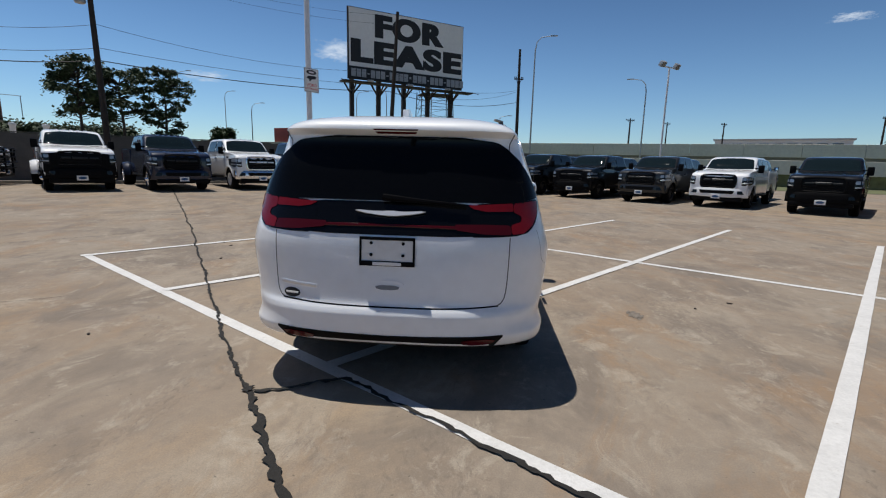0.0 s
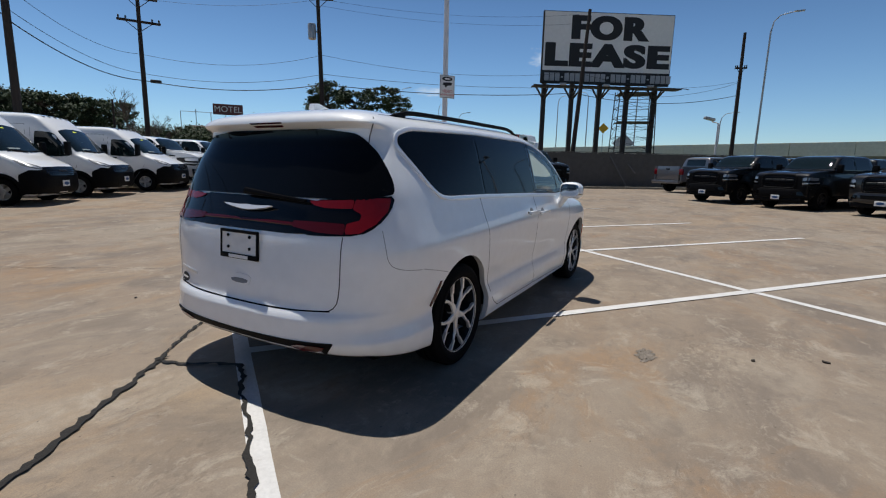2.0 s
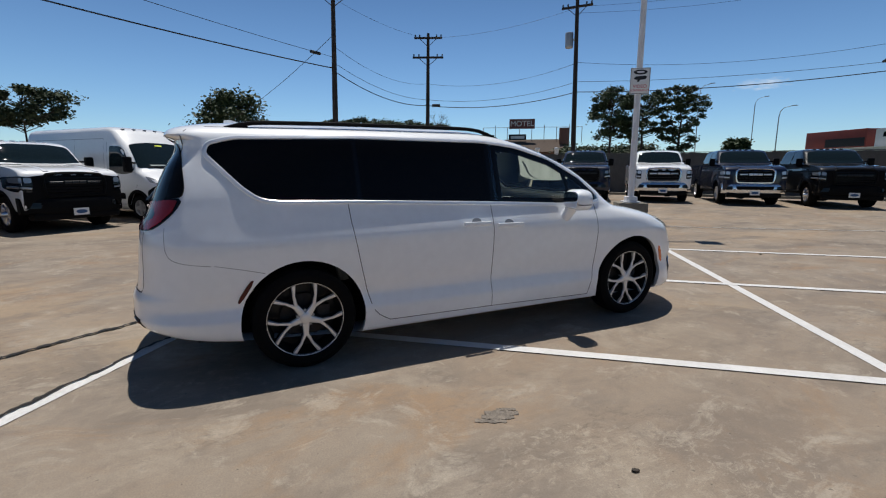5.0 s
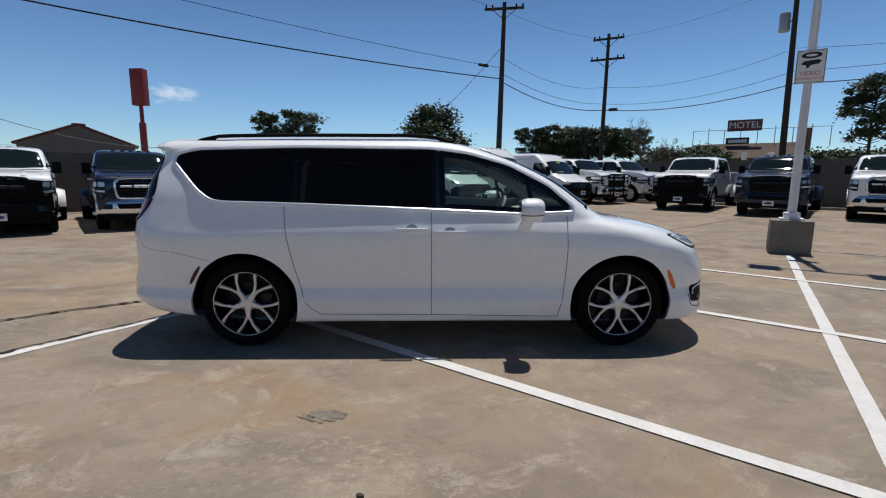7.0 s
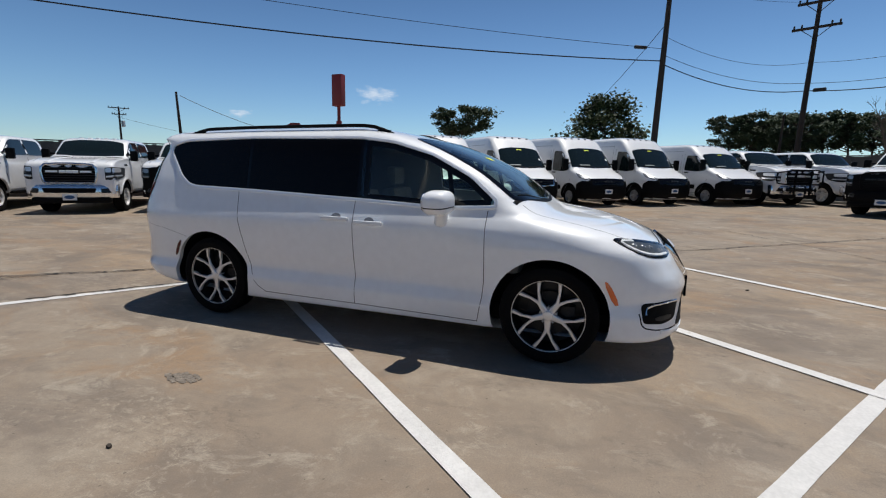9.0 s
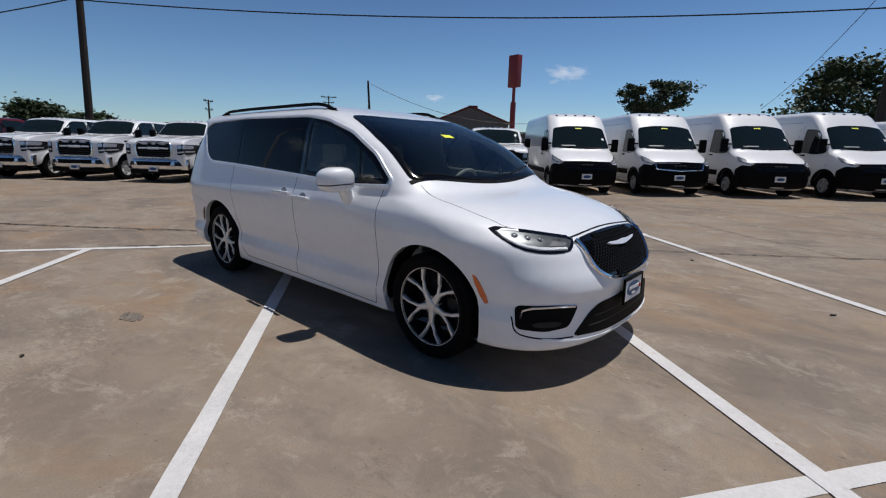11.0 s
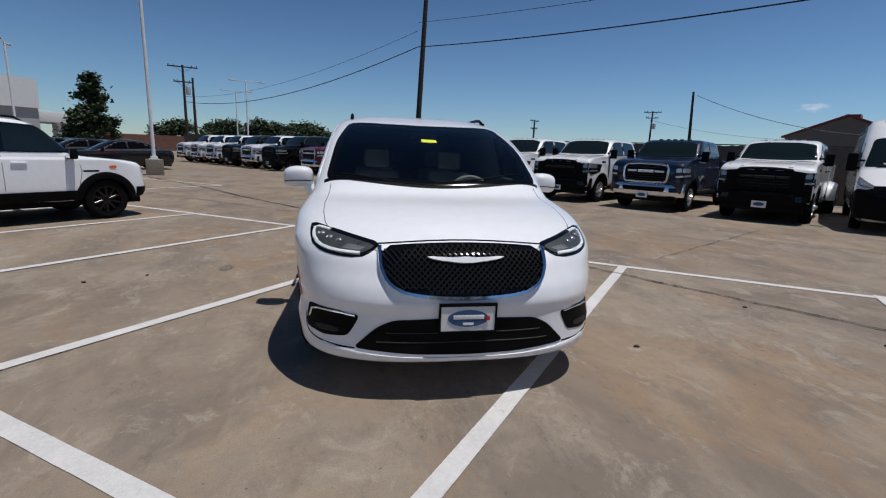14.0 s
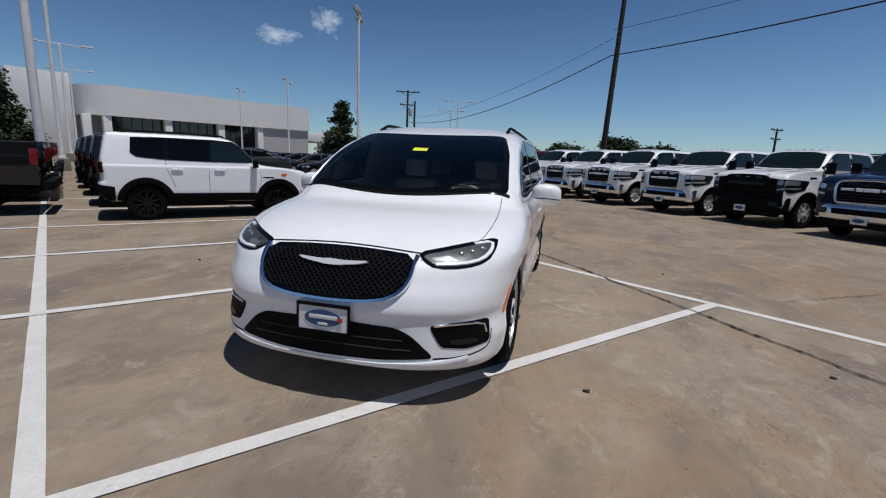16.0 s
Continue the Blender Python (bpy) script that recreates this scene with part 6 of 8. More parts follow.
        for line in ([(0, .0, 1.24), (0, .02, .95), (0, -.35, .45)], [(0, -1.16, q(2.1)), (0, -1.17, .42)], [(0, -1.30, q(2.2)), (0, -1.30, .42)], [(0, -2.6, q(2.2)), (0, -2.6, .42)], [(0, -1.30, q(2.2)), (0, -4.9, q(2.2))], [(0, -.35, .43), (0, -3.5, .43)]):
            part("shut_line", skin.strip(line, S_, 0.012, 0.001, 0.004, side, res=0.2), M_SHADOW_GREY, top)
        part("rub_strip", skin.strip([(0, -.52, .66), (0, -3.55, .66)], S_, 0.16, 0.02, 0.0, side, res=0.3), dark, top, "black rub strip")
        side_mirror(top, 0.97, -0.12, 1.50, side, 0.20, 0.40, M_BLACK_PLASTIC)
        hb = bmesh.new()
        x0, x1 = sorted((0.99 * side, 1.03 * side))
        box(hb, x0, x1, -1.08, -.88, 1.18, 1.22, 0.01)
        part("door_handle", hb, dark, top)
        for y in (0, -4.04):
            part("wheel_arch", arch_lip(skin, y, R, 0.445, S_, side, 0.085, 0.018), dark, top, "black arch trim")
            part("wheel_arch_liner", wheel_well(y, R, 0.43, 0.55 * side, 0.96 * side), dark, top)
            plain_wheel(top, pose(0.87 * side, y, R, 0, 0, 0 if side > 0 else 180), R, 0.205, 0.225, M_STEEL, 5, 0.03, 0.085)
    ub = bmesh.new()
    box(ub, -.85, .85, -4.95, .75, .26, .40)
    part("underbody", ub, M_BLACK_PLASTIC, top)
    small_plate(top, .985, .56)
    return top


def build_suv(label, paint_m, group=""):
    """A boxy small SUV facing +y, the middle of its front axle at the origin."""
    top = thing("suv", label, "suv", group=group)
    R = 0.348
    front = [(0, .66, .34), (.07, .77, .42), (.16, .80, .55), (.28, .785, .76), (.355, .755, .93), (.385, .70, .99), (.41, .58, 1.025), (.47, .22, 1.07), (.535, -.22, 1.115), (.56, -.32, 1.15), (.66, -.55, 1.36), (.76, -.80, 1.585), (.81, -.98, 1.655), (.90, -1.4, 1.69), (1, -2.0, 1.705)]
    rear = [(0, -3.16, .38), (.07, -3.26, .45), (.16, -3.30, .56), (.28, -3.29, .72), (.32, -3.25, .78), (.40, -3.25, 1.0), (.56, -3.245, 1.15), (.66, -3.20, 1.37), (.76, -3.15, 1.58), (.81, -3.12, 1.66), (.90, -2.9, 1.692), (1, -2.5, 1.705)]
    width = [(0, .80), (.07, .87), (.2, .90), (.35, .905), (.43, .905), (.50, .885), (.54, .88), (.66, .835), (.76, .785), (.80, .755), (.84, .69), (.92, .42), (1, 0)]
    bm = loft_body(front, rear, width, [(0, .30), (.2, .40), (.4, .42), (.56, .42), (.8, .28), (1, .25)], [(0, .22), (.3, .24), (.4, .18), (.8, .13), (1, .15)], 3.4, 5.0, 64, 14, 40)
    skin = Skin(bm)
    for y in (0, -2.52):
        arch(bm, y, R, 0.40, 0.5)
    part("body", bm, paint_m, top)
    dk = M_BLACK_PLASTIC
    part("windscreen", skin.panel([(-.76, -.34, 1.17), (-.69, -.66, 1.53), (-.3, -.72, 1.56), (.3, -.72, 1.56), (.69, -.66, 1.53), (.76, -.34, 1.17), (.3, -.29, 1.15), (-.3, -.29, 1.15)], (0, -.75, -.66), 0.005, 0.006, 0.10, rad=0.05), M_TRUCK_GLASS_DARK, top, "dark windscreen")
    part("rear_window", skin.panel([(-.76, 0, 1.17), (-.70, 0, 1.56), (.70, 0, 1.56), (.76, 0, 1.17)], B_, 0.006, 0.006, 0.06, rad=0.06), M_PRIVACY, top, "dark rear window")
    part("grille", skin.panel([(-.52, 0, .93), (.52, 0, .93), (.50, 0, .79), (-.50, 0, .79)], F_, 0.006, 0.01, 0.1, rounds=1), dk, top, "black slotted grille")
    part("front_cladding", skin.panel([(-.86, 0, .56), (.86, 0, .56), (.80, 0, .36), (-.80, 0, .36)], F_, 0.010, 0.02, 0.1, rounds=1), dk, top, "black bumper cladding")
    part("rear_cladding", skin.panel([(-.88, 0, .70), (.88, 0, .70), (.86, 0, .38), (-.86, 0, .38)], B_, 0.010, 0.02, 0.1, rounds=1), dk, top, "black bumper cladding")
    for side in (1, -1):
        for nm_, pts, gm in (("front_door_window", [(0, -.48, 1.185), (0, -.80, 1.48), (0, -.93, 1.56), (0, -1.33, 1.585), (0, -1.35, 1.185)], M_TRUCK_GLASS_DARK), ("rear_door_window", [(0, -1.41, 1.19), (0, -1.39, 1.588), (0, -2.10, 1.585), (0, -2.14, 1.205)], M_PRIVACY), ("quarter_window", [(0, -2.20, 1.22), (0, -2.16, 1.58), (0, -2.68, 1.57), (0, -2.70, 1.31), (0, -2.62, 1.25)], M_PRIVACY)):
            part(nm_, skin.panel(pts, S_, 0.012, 0.006, 0.05, side, rad=0.03), gm, top, "dark side window")
        part("window_surround", skin.panel([(0, -.42, 1.165), (0, -.76, 1.50), (0, -.90, 1.585), (0, -1.3, 1.61), (0, -2.3, 1.612), (0, -2.72, 1.595), (0, -2.745, 1.30), (0, -2.64, 1.225), (0, -2.2, 1.185), (0, -1.4, 1.165)], S_, 0.008, 0.010, 0.05, side, rad=0.03), M_GLOSS_BLACK, top, "black window surround")
        for line in ([(0, -.40, 1.09), (0, -.36, .85), (0, -.44, .48)], [(0, -1.40, 1.10), (0, -1.40, .48)], [(0, -2.17, 1.17), (0, -2.15, 1.0), (0, -2.08, .82), (0, -1.98, .55)], [(0, -.44, .49), (0, -2.0, .49)]):
            part("shut_line", skin.strip(line, S_, 0.008, 0.001, 0.004, side, res=0.1), M_SEAM, top)
        part("rocker_cladding", skin.strip([(0, -.40, .45), (0, -2.17, .45)], S_, 0.17, 0.02, 0.0, side, res=0.2), dk, top, "black rocker cladding")
        for y in (-1.20, -1.98):
            loc, nor = skin.drop(Vector((0.8, y, 1.0)), Vector(S_))
            hb = bmesh.new()
            x0, x1 = sorted(((loc.x - .005) * side, (loc.x + .03) * side))
            box(hb, x0, x1, y - .10, y + .10, .985, 1.015, 0.008)
            part("door_handle", hb, paint_m, top)
        part("side_badge", skin.strip([(0, -.10, .86), (0, -.34, .86)], S_, 0.03, 0.004, 0.0, side), dk, top, "black badge")
        part("bumper_corner", skin.panel([(0, .50, .56), (0, .78, .56), (0, .78, .36), (0, .50, .36)], S_, 0.014, 0.016, 0.05, side, rounds=0), dk, top, "black bumper cladding")
        part("bumper_corner", skin.panel([(0, -3.02, .66), (0, -3.28, .70), (0, -3.26, .40), (0, -3.02, .40)], S_, 0.014, 0.016, 0.05, side, rounds=0), dk, top, "black bumper cladding")
        side_mirror(top, 0.84, -0.52, 1.15, side, 0.17, 0.17, M_BLACK_PLASTIC)
        for y in (0, -2.52):
            part("wheel_arch", arch_lip(skin, y, R, 0.435, S_, side, 0.115, 0.026, -0.06, 1.06), dk, top, "black arch cladding")
            part("wheel_arch_liner", wheel_well(y, R, 0.41, 0.5 * side, 0.88 * side), dk, top)
            plain_wheel(top, pose(0.78 * side, y, R, 0, 0, 0 if side > 0 else 180), R, 0.235, 0.22, M_GLOSS_BLACK, 10, 0.03, 0.05)
        rl = bmesh.new()
        tube(rl, [(.66 * side, -1.0, 1.63), (.655 * side, -1.1, 1.70), (.65 * side, -1.9, 1.725), (.65 * side, -2.75, 1.715), (.65 * side, -2.95, 1.64)], 0.018, 8)
        part("roof_rail", rl, dk, top, "black roof rail")
        part("headlamp", skin.panel([(.55, 0, .95), (.74, 0, .95), (.76, 0, .83), (.56, 0, .83)], (-.15, -.98, 0), 0.008, 0.01, 0.06, side, rounds=2), M_REFLECTOR, top, "round headlamp")
        part("turn_light", skin.panel([(.80, 0, .96), (.87, 0, .95), (.86, 0, .90), (.80, 0, .90)], (-.5, -.86, 0), 0.008, 0.01, 0.04, side, rounds=1), M_AMBER, top, "amber turn light")
        part("tail_lamp", skin.panel([(.62, -3.3, 1.12), (.86, -3.15, 1.12), (.875, -3.13, .92), (.62, -3.3, .92)], (-.45, .89, 0), 0.014, 0.016, 0.04, side, rad=0.03), M_RED_DARK, top, "red tail lamp")
    ub = bmesh.new()
    box(ub, -.75, .75, -3.3, .62, .26, .42)
    part("underbody", ub, dk, top)
    return top


def build_sedan(label, paint_m, tall=1.0, group="parked cars"):
    """A low saloon facing +y, the middle of its front axle at the origin."""
    top = thing("car", label, "car", group=group)
    R = 0.335
    q = lambda z: z * tall
    front = [(0, .80, .20), (.1, .92, .32), (.2, .94, .50), (.3, .90, .66), (.36, .78, .76), (.44, .35, .86), (.52, -.10, .92), (.55, -.28, .96), (.68, -.75, 1.18), (.8, -1.15, 1.36), (.9, -1.55, 1.43), (1, -1.9, 1.445)]
    rear = [(0, -3.75, .24), (.1, -3.88, .36), (.2, -3.92, .55), (.3, -3.90, .78), (.36, -3.86, .93), (.44, -3.75, .99), (.52, -3.50, 1.02), (.55, -3.38, 1.04), (.68, -3.0, 1.19), (.8, -2.6, 1.35), (.9, -2.3, 1.42), (1, -2.1, 1.445)]
    width = [(0, .80), (.1, .88), (.25, .92), (.4, .91), (.55, .86), (.68, .77), (.8, .67), (.9, .48), (1, 0)]
    bm = loft_body([(a, b, q(c)) for a, b, c in front], [(a, b, q(c)) for a, b, c in rear], width, [(0, .5), (.3, .6), (.55, .5), (1, .3)], [(0, .4), (.5, .45), (1, .3)], 2.6, 2.8, 40, 10, 24)
    skin = Skin(bm)
    for y in (0, -2.95):
        arch(bm, y, R, 0.37, 0.5)
    part("body", bm, paint_m, top)
    part("windscreen", skin.panel([(-.70, -.5, q(1.0)), (-.58, -1.0, q(1.28)), (.58, -1.0, q(1.28)), (.70, -.5, q(1.0)), (0, -.3, q(.98))], (0, -.6, -.8), 0.005, 0.005, 0.15, rounds=1), M_TRUCK_GLASS_DARK, top, "dark windscreen")
    part("rear_window", skin.panel([(-.66, -3.2, q(1.12)), (-.55, -2.6, q(1.33)), (.55, -2.6, q(1.33)), (.66, -3.2, q(1.12))], (0, .5, -.86), 0.005, 0.005, 0.15, rounds=1), M_PRIVACY, top)
    for side in (1, -1):
        part("front_window", skin.panel([(0, -.62, q(1.0)), (0, -1.25, q(1.31)), (0, -1.72, q(1.34)), (0, -1.75, q(1.02))], S_, 0.005, 0.005, 0.12, side, rad=0.04), M_PRIVACY, top, "dark side window")
        part("rear_window", skin.panel([(0, -1.82, q(1.02)), (0, -1.79, q(1.34)), (0, -2.3, q(1.345)), (0, -2.95, q(1.16)), (0, -3.0, q(1.08))], S_, 0.005, 0.005, 0.12, side, rad=0.04), M_PRIVACY, top, "dark side window")
        part("headlamp", skin.panel([(.50, 0, q(.70)), (.80, 0, q(.74)), (.82, 0, q(.62)), (.52, 0, q(.62))], (-.4, -.9, 0), 0.006, 0.008, 0.08, side, rounds=1), M_REFLECTOR, top)
        part("tail_lamp", skin.panel([(.45, 0, q(.88)), (.80, 0, q(.90)), (.80, 0, q(.76)), (.45, 0, q(.78))], (-.3, .95, 0), 0.006, 0.008, 0.08, side, rounds=1), M_RED_DARK, top)
        side_mirror(top, 0.80, -0.75, q(1.04), side, 0.15, 0.12, paint_m)
        for y in (0, -2.95):
            part("wheel_arch_liner", wheel_well(y, R, 0.38, 0.5 * side, 0.88 * side), M_BLACK_PLASTIC, top)
            plain_wheel(top, pose(0.80 * side, y, R, 0, 0, 0 if side > 0 else 180), R, 0.23, 0.21, M_ALLOY, 7, 0.03, 0.05)
    part("grille", skin.panel([(-.42, 0, q(.62)), (.42, 0, q(.62)), (.36, 0, q(.40)), (-.36, 0, q(.40))], F_, 0.006, 0.01, 0.1, rounds=1), M_BLACK_PLASTIC, top, "black grille")
    ub = bmesh.new()
    box(ub, -.72, .72, -3.7, .7, .18, .32)
    part("underbody", ub, M_BLACK_PLASTIC, top)
    return top


def stand(x, y, heading, base=3.6):
    """A vehicle's place on the sloping lot, front axle at (x, y)."""
    a = radians(heading)
    z0, z1 = ground_z(x, y), ground_z(x - base * math.cos(a), y - base * math.sin(a))
    return pose(x, y, z0, 0, 0, heading - 90) @ pose(0, 0, 0, math.degrees(math.atan2(z0 - z1, base)))


def park(ob, spots, heading):
    """Stands the first of a kind on the first spot and copies of it on the others."""
    ob.matrix_basis = stand(*spots[0], heading)
    for x, y in spots[1:]:
        copy_thing(ob, stand(x, y, heading))


# the row along the south-west fence
HS = 37
park(build_pickup("white crew-cab pickup with a chrome grille in a row", M_WHITE_TRUCK, "chrome"), [(-4.9, -12.0), (-3.05, -14.3), (-1.4, -16.4), (0.25, -18.4), (6.55, -26.6), (9.85, -30.8), (11.5, -32.9), (13.15, -35.0)], HS)
park(build_pickup("white pickup with black grille, black bumper and dual rear wheels", M_WHITE_TRUCK, "black", dually=True), [(-6.6, -10.05), (-9.9, -5.55)], HS)
park(build_pickup("dark blue pickup with a chrome grille and dual rear wheels", M_BLUE_PAINT, "chrome", dually=True), [(-8.2, -7.8)], HS)
park(build_pickup("dark red pickup with a chrome grille", M_RED_PAINT, "chrome"), [(2.35, -21.2)], HS)
park(build_pickup("black pickup with dark trim in a row", M_BLACK_PAINT, "black", markers=False), [(4.9, -24.5), (8.2, -28.7)], HS)
park(build_cargo_van("white high-roof cargo van with a black bumper", True), [(-11.26, -3.22), (-14.17, 1.31), (-15.54, 3.60)], 41)
park(build_cargo_van("white high-roof cargo van with a chrome grille surround", True, False), [(-12.72, -0.99)], 41)
park(build_cargo_van("white low-roof cargo van with a black bumper", False), [(-16.5, 6.2)], 38)
park(build_pickup("white pickup with a black brush guard beside the fence", M_WHITE_TRUCK, "chrome", markers=False, guard=True), [(-17.4, 8.1), (-18.2, 10.6)], 30)
# the row along the north-west fence
HN = -43
park(build_pickup("white pickup with a large black grille and dual rear wheels", M_WHITE_TRUCK, "black", dually=True), [(-13.55, 10.18)], HN)
park(build_pickup("dark blue pickup with black trim by the fence", M_BLUE_PAINT, "body", dually=True), [(-11.11, 11.9)], HN)
park(build_pickup("white pickup with a chrome grille by the fence", M_WHITE_TRUCK, "chrome"), [(-9.21, 14.19)], HN)
park(build_pickup("dark blue pickup with a chrome grille by the fence", M_BLUE_PAINT, "chrome"), [(-6.87, 16.06)], HN)
park(build_pickup("black pickup with a black grille and dual rear wheels", M_BLACK_PAINT, "black", dually=True), [(-4.72, 17.89)], HN)
# the row on the north-east side
HE = 231
park(build_pickup("black pickup with a dark grille facing the lot", M_BLACK_PAINT, "black", markers=False, tall=1.0), [(2.85, 19.3), (5.28, 17.86), (12.6, 12.3), (15.2, 10.3)], HE)
park(build_pickup("dark grey pickup with a dark grille facing the lot", M_GREY_PAINT, "body", markers=False, tall=0.99), [(7.85, 16.1)], HE)
park(build_pickup("white sport pickup with a black grille", M_WHITE_TRUCK, "body", markers=False, tall=0.99, wheel_m=M_DARK_ALLOY), [(10.2, 14.4)], HE)
park(build_pickup("silver pickup seen from its tailgate", M_SILVER_PAINT, "body", markers=False, tall=0.99), [(3.6, 28.5)], 48)
park(build_pickup("dark red pickup in the second row", M_RED_PAINT, "chrome", markers=False, tall=0.99), [(17.9, 14.5)], 51)
park(build_pickup("black pickup in the second row showing its tailgate", M_BLACK_PAINT, "black", markers=False, tall=0.99), [(9.8, 25.6), (12.6, 23.6), (15.2, 21.6), (7.0, 27.6)], 51)
# the bays towards the dealership
park(build_suv("white boxy small SUV with black roof rails and black wheels", M_WHITE), [(5.72, -5.0)], 230)
park(build_suv("dark grey SUV in the next bay", M_BLACK_PAINT, group="dark SUVs"), [(8.0, -6.6), (10.4, -8.3), (12.7, -9.9), (15.0, -11.6), (17.3, -13.3)], 232)
park(build_pickup("black pickup backed up to the bay line", M_BLACK_PAINT, "black", markers=False, tall=0.99), [(12.6, 1.1), (14.9, -0.6), (17.2, -2.3), (19.5, -4.0), (21.8, -5.7), (24.1, -7.4)], 50)
park(build_sedan("black saloon in the dealership rows", M_BLACK_PAINT), [(13.6, -20.4), (16.4, -22.6), (19.0, -24.5), (21.5, -26.4), (24.0, -28.3)], 35)
park(build_sedan("dark grey saloon in the dealership rows", M_GREY_PAINT, 1.12), [(17.6, -17.2), (20.2, -19.2), (22.8, -21.0)], 35)
park(build_sedan("silver saloon in the dealership rows", M_SILVER_PAINT), [(25.2, -23.0), (19.5, -30.0), (22.5, -32.0)], 35)

# ---------------------------------------------------------------- fences, poles, signs, buildings, trees
def run_of(a, b):
    """A frame with x along the run from a to b, y to its left, at a."""
    d = Vector((b[0] - a[0], b[1] - a[1], 0))
    return Matrix.Translation((a[0], a[1], 0)) @ Matrix.Rotation(math.atan2(d.y, d.x), 4, "Z"), d.length


def board_fence(name, a, b, h, material, board, label, seed, rail_side=1):
    """Upright boards on rails between posts."""
    m, L = run_of(a, b)
    rnd = random.Random(seed)
    top = thing(name, label, "fence", m, kind="structure")
    bm = bmesh.new()
    n = int(L / board)
    for k in range(n):
        hh = h + rnd.uniform(-0.02, 0.02)
        y = 0.008 * (k % 2) + rnd.uniform(-0.003, 0.003)
        box(bm, k * board + 0.001, (k + 1) * board + 0.002, y - 0.012, y + 0.012, 0.04, hh)
    ob = part("fence_boards", bm, material, top, smooth=False)
    tagged(ob, kind="stuff")
    rails = bmesh.new()
    for z in (0.35, h * 0.55, h - 0.3):
        box(rails, 0, L, 0.02 * rail_side, 0.07 * rail_side, z - 0.045, z + 0.045)
    part("rails", rails, material, top, smooth=False)
    cap = bmesh.new()
    box(cap, 0, L, -0.03, 0.04, h + 0.02, h + 0.06)
    part("cap_rail", cap, material, top, smooth=False)
    for k in range(int(L / 2.4) + 1):
        ps = bmesh.new()
        y0, y1 = sorted((0.02 * rail_side, 0.13 * rail_side))
        box(ps, k * 2.4 - 0.05, k * 2.4 + 0.05, y0, y1, 0, h - 0.05)
        part("post", ps, material, top, smooth=False)
    return top


FN0, FN1 = (-29.6, 11.3), (14.0, 44.2)
board_fence("fence", FN0, FN1, 2.45, M_FENCE_GREY, 0.20, "tall grey board fence behind the parked pickups", 3)
board_fence("fence", (-31.2, 5.0), (15.6, -40.4), 2.1, M_FENCE, 0.15, "dark weathered board fence behind the white trucks", 4, -1)
board_fence("fence", (-29.6, 11.3), (-31.2, 5.0), 2.4, M_FENCE, 0.15, "dark weathered board fence at the lot corner", 5)
kb = bmesh.new()
m_, L_ = run_of((-28.6, 10.6), (14.6, 43.2))
box(kb, 0, L_, -0.15, 0.15, 0, 0.14, 0.02)
solid("kerb", kb, M_BLOCK, "low concrete kerb along the fence", "kerb", kind="structure", m=m_)
for p, q in (((-3.86, 30.65, 2.27), (-2.58, 31.0, 0.03)), ((-2.75, 31.49, 1.73), (-2.21, 31.47, 1.08))):
    bm = bmesh.new()
    a, b = Vector(p), Vector(q)
    u = (b - a).normalized()
    w = u.cross(Vector((0.602, -0.798, 0))).normalized() * 0.05
    t = u.cross(w).normalized() * 0.02
    ends = [[bm.verts.new(c + w * i + t * j) for i, j in ((-1, -1), (1, -1), (1, 1), (-1, 1))] for c in (a, b)]
    for k in range(4):
        bm.faces.new((ends[0][k], ends[0][(k + 1) % 4], ends[1][(k + 1) % 4], ends[1][k]))
    bm.faces.new(ends[0])
    bm.faces.new(ends[1][::-1])
    bmesh.ops.recalc_face_normals(bm, faces=bm.faces)
    solid("plank", bm, M_SIDING_GREY, "grey plank leaning against the board fence", "plank", "leaning planks", smooth=False)


def utility_pole(x, y, h, lean=0, arms=(), can=None, heading=0, label="tall dark wooden utility pole", r=0.15):
    top = thing("utility_pole", label, "utility pole", pose(x, y, 0, 0, 0, heading) @ pose(0, 0, 0, 0, lean), "utility poles")
    bm = bmesh.new()
    tube(bm, [(0, 0, 0), (0, 0, h * 0.5), (0, 0, h)], [r * 1.15, r, r * 0.72], 10)
    part("pole", bm, M_WOOD_POLE, top)
    for z, w in arms:
        ab = bmesh.new()
        box(ab, -w / 2, w / 2, -0.06, 0.06, z - 0.06, z + 0.06, 0.01)
        tube(ab, [(-w * 0.3, 0, z - 0.05), (0, 0, z - 0.55)], 0.02, 5)
        tube(ab, [(w * 0.3, 0, z - 0.05), (0, 0, z - 0.55)], 0.02, 5)
        arm = part("crossarm", ab, M_WOOD_POLE, top)
        for u in (-0.46, -0.30, 0.30, 0.46):
            ib = bmesh.new()
            lathe(ib, [(0.001, z + 0.24), (0.035, z + 0.22), (0.05, z + 0.15), (0.03, z + 0.06)], 8, "z", (u * w, 0, 0))
            part("insulator", ib, M_DARK_STEEL, arm)
    if can:
        cb = bmesh.new()
        lathe(cb, [(0.001, can + 0.45), (0.22, can + 0.42), (0.24, can + 0.38), (0.24, can - 0.40), (0.20, can - 0.45), (0.001, can - 0.45)], 16, "z", (-0.42, 0, 0))
        box(cb, -0.2, 0, -0.05, 0.05, can - 0.05, can + 0.05)
        part("transformer", cb, M_STEEL, top, "grey transformer can")
    return top


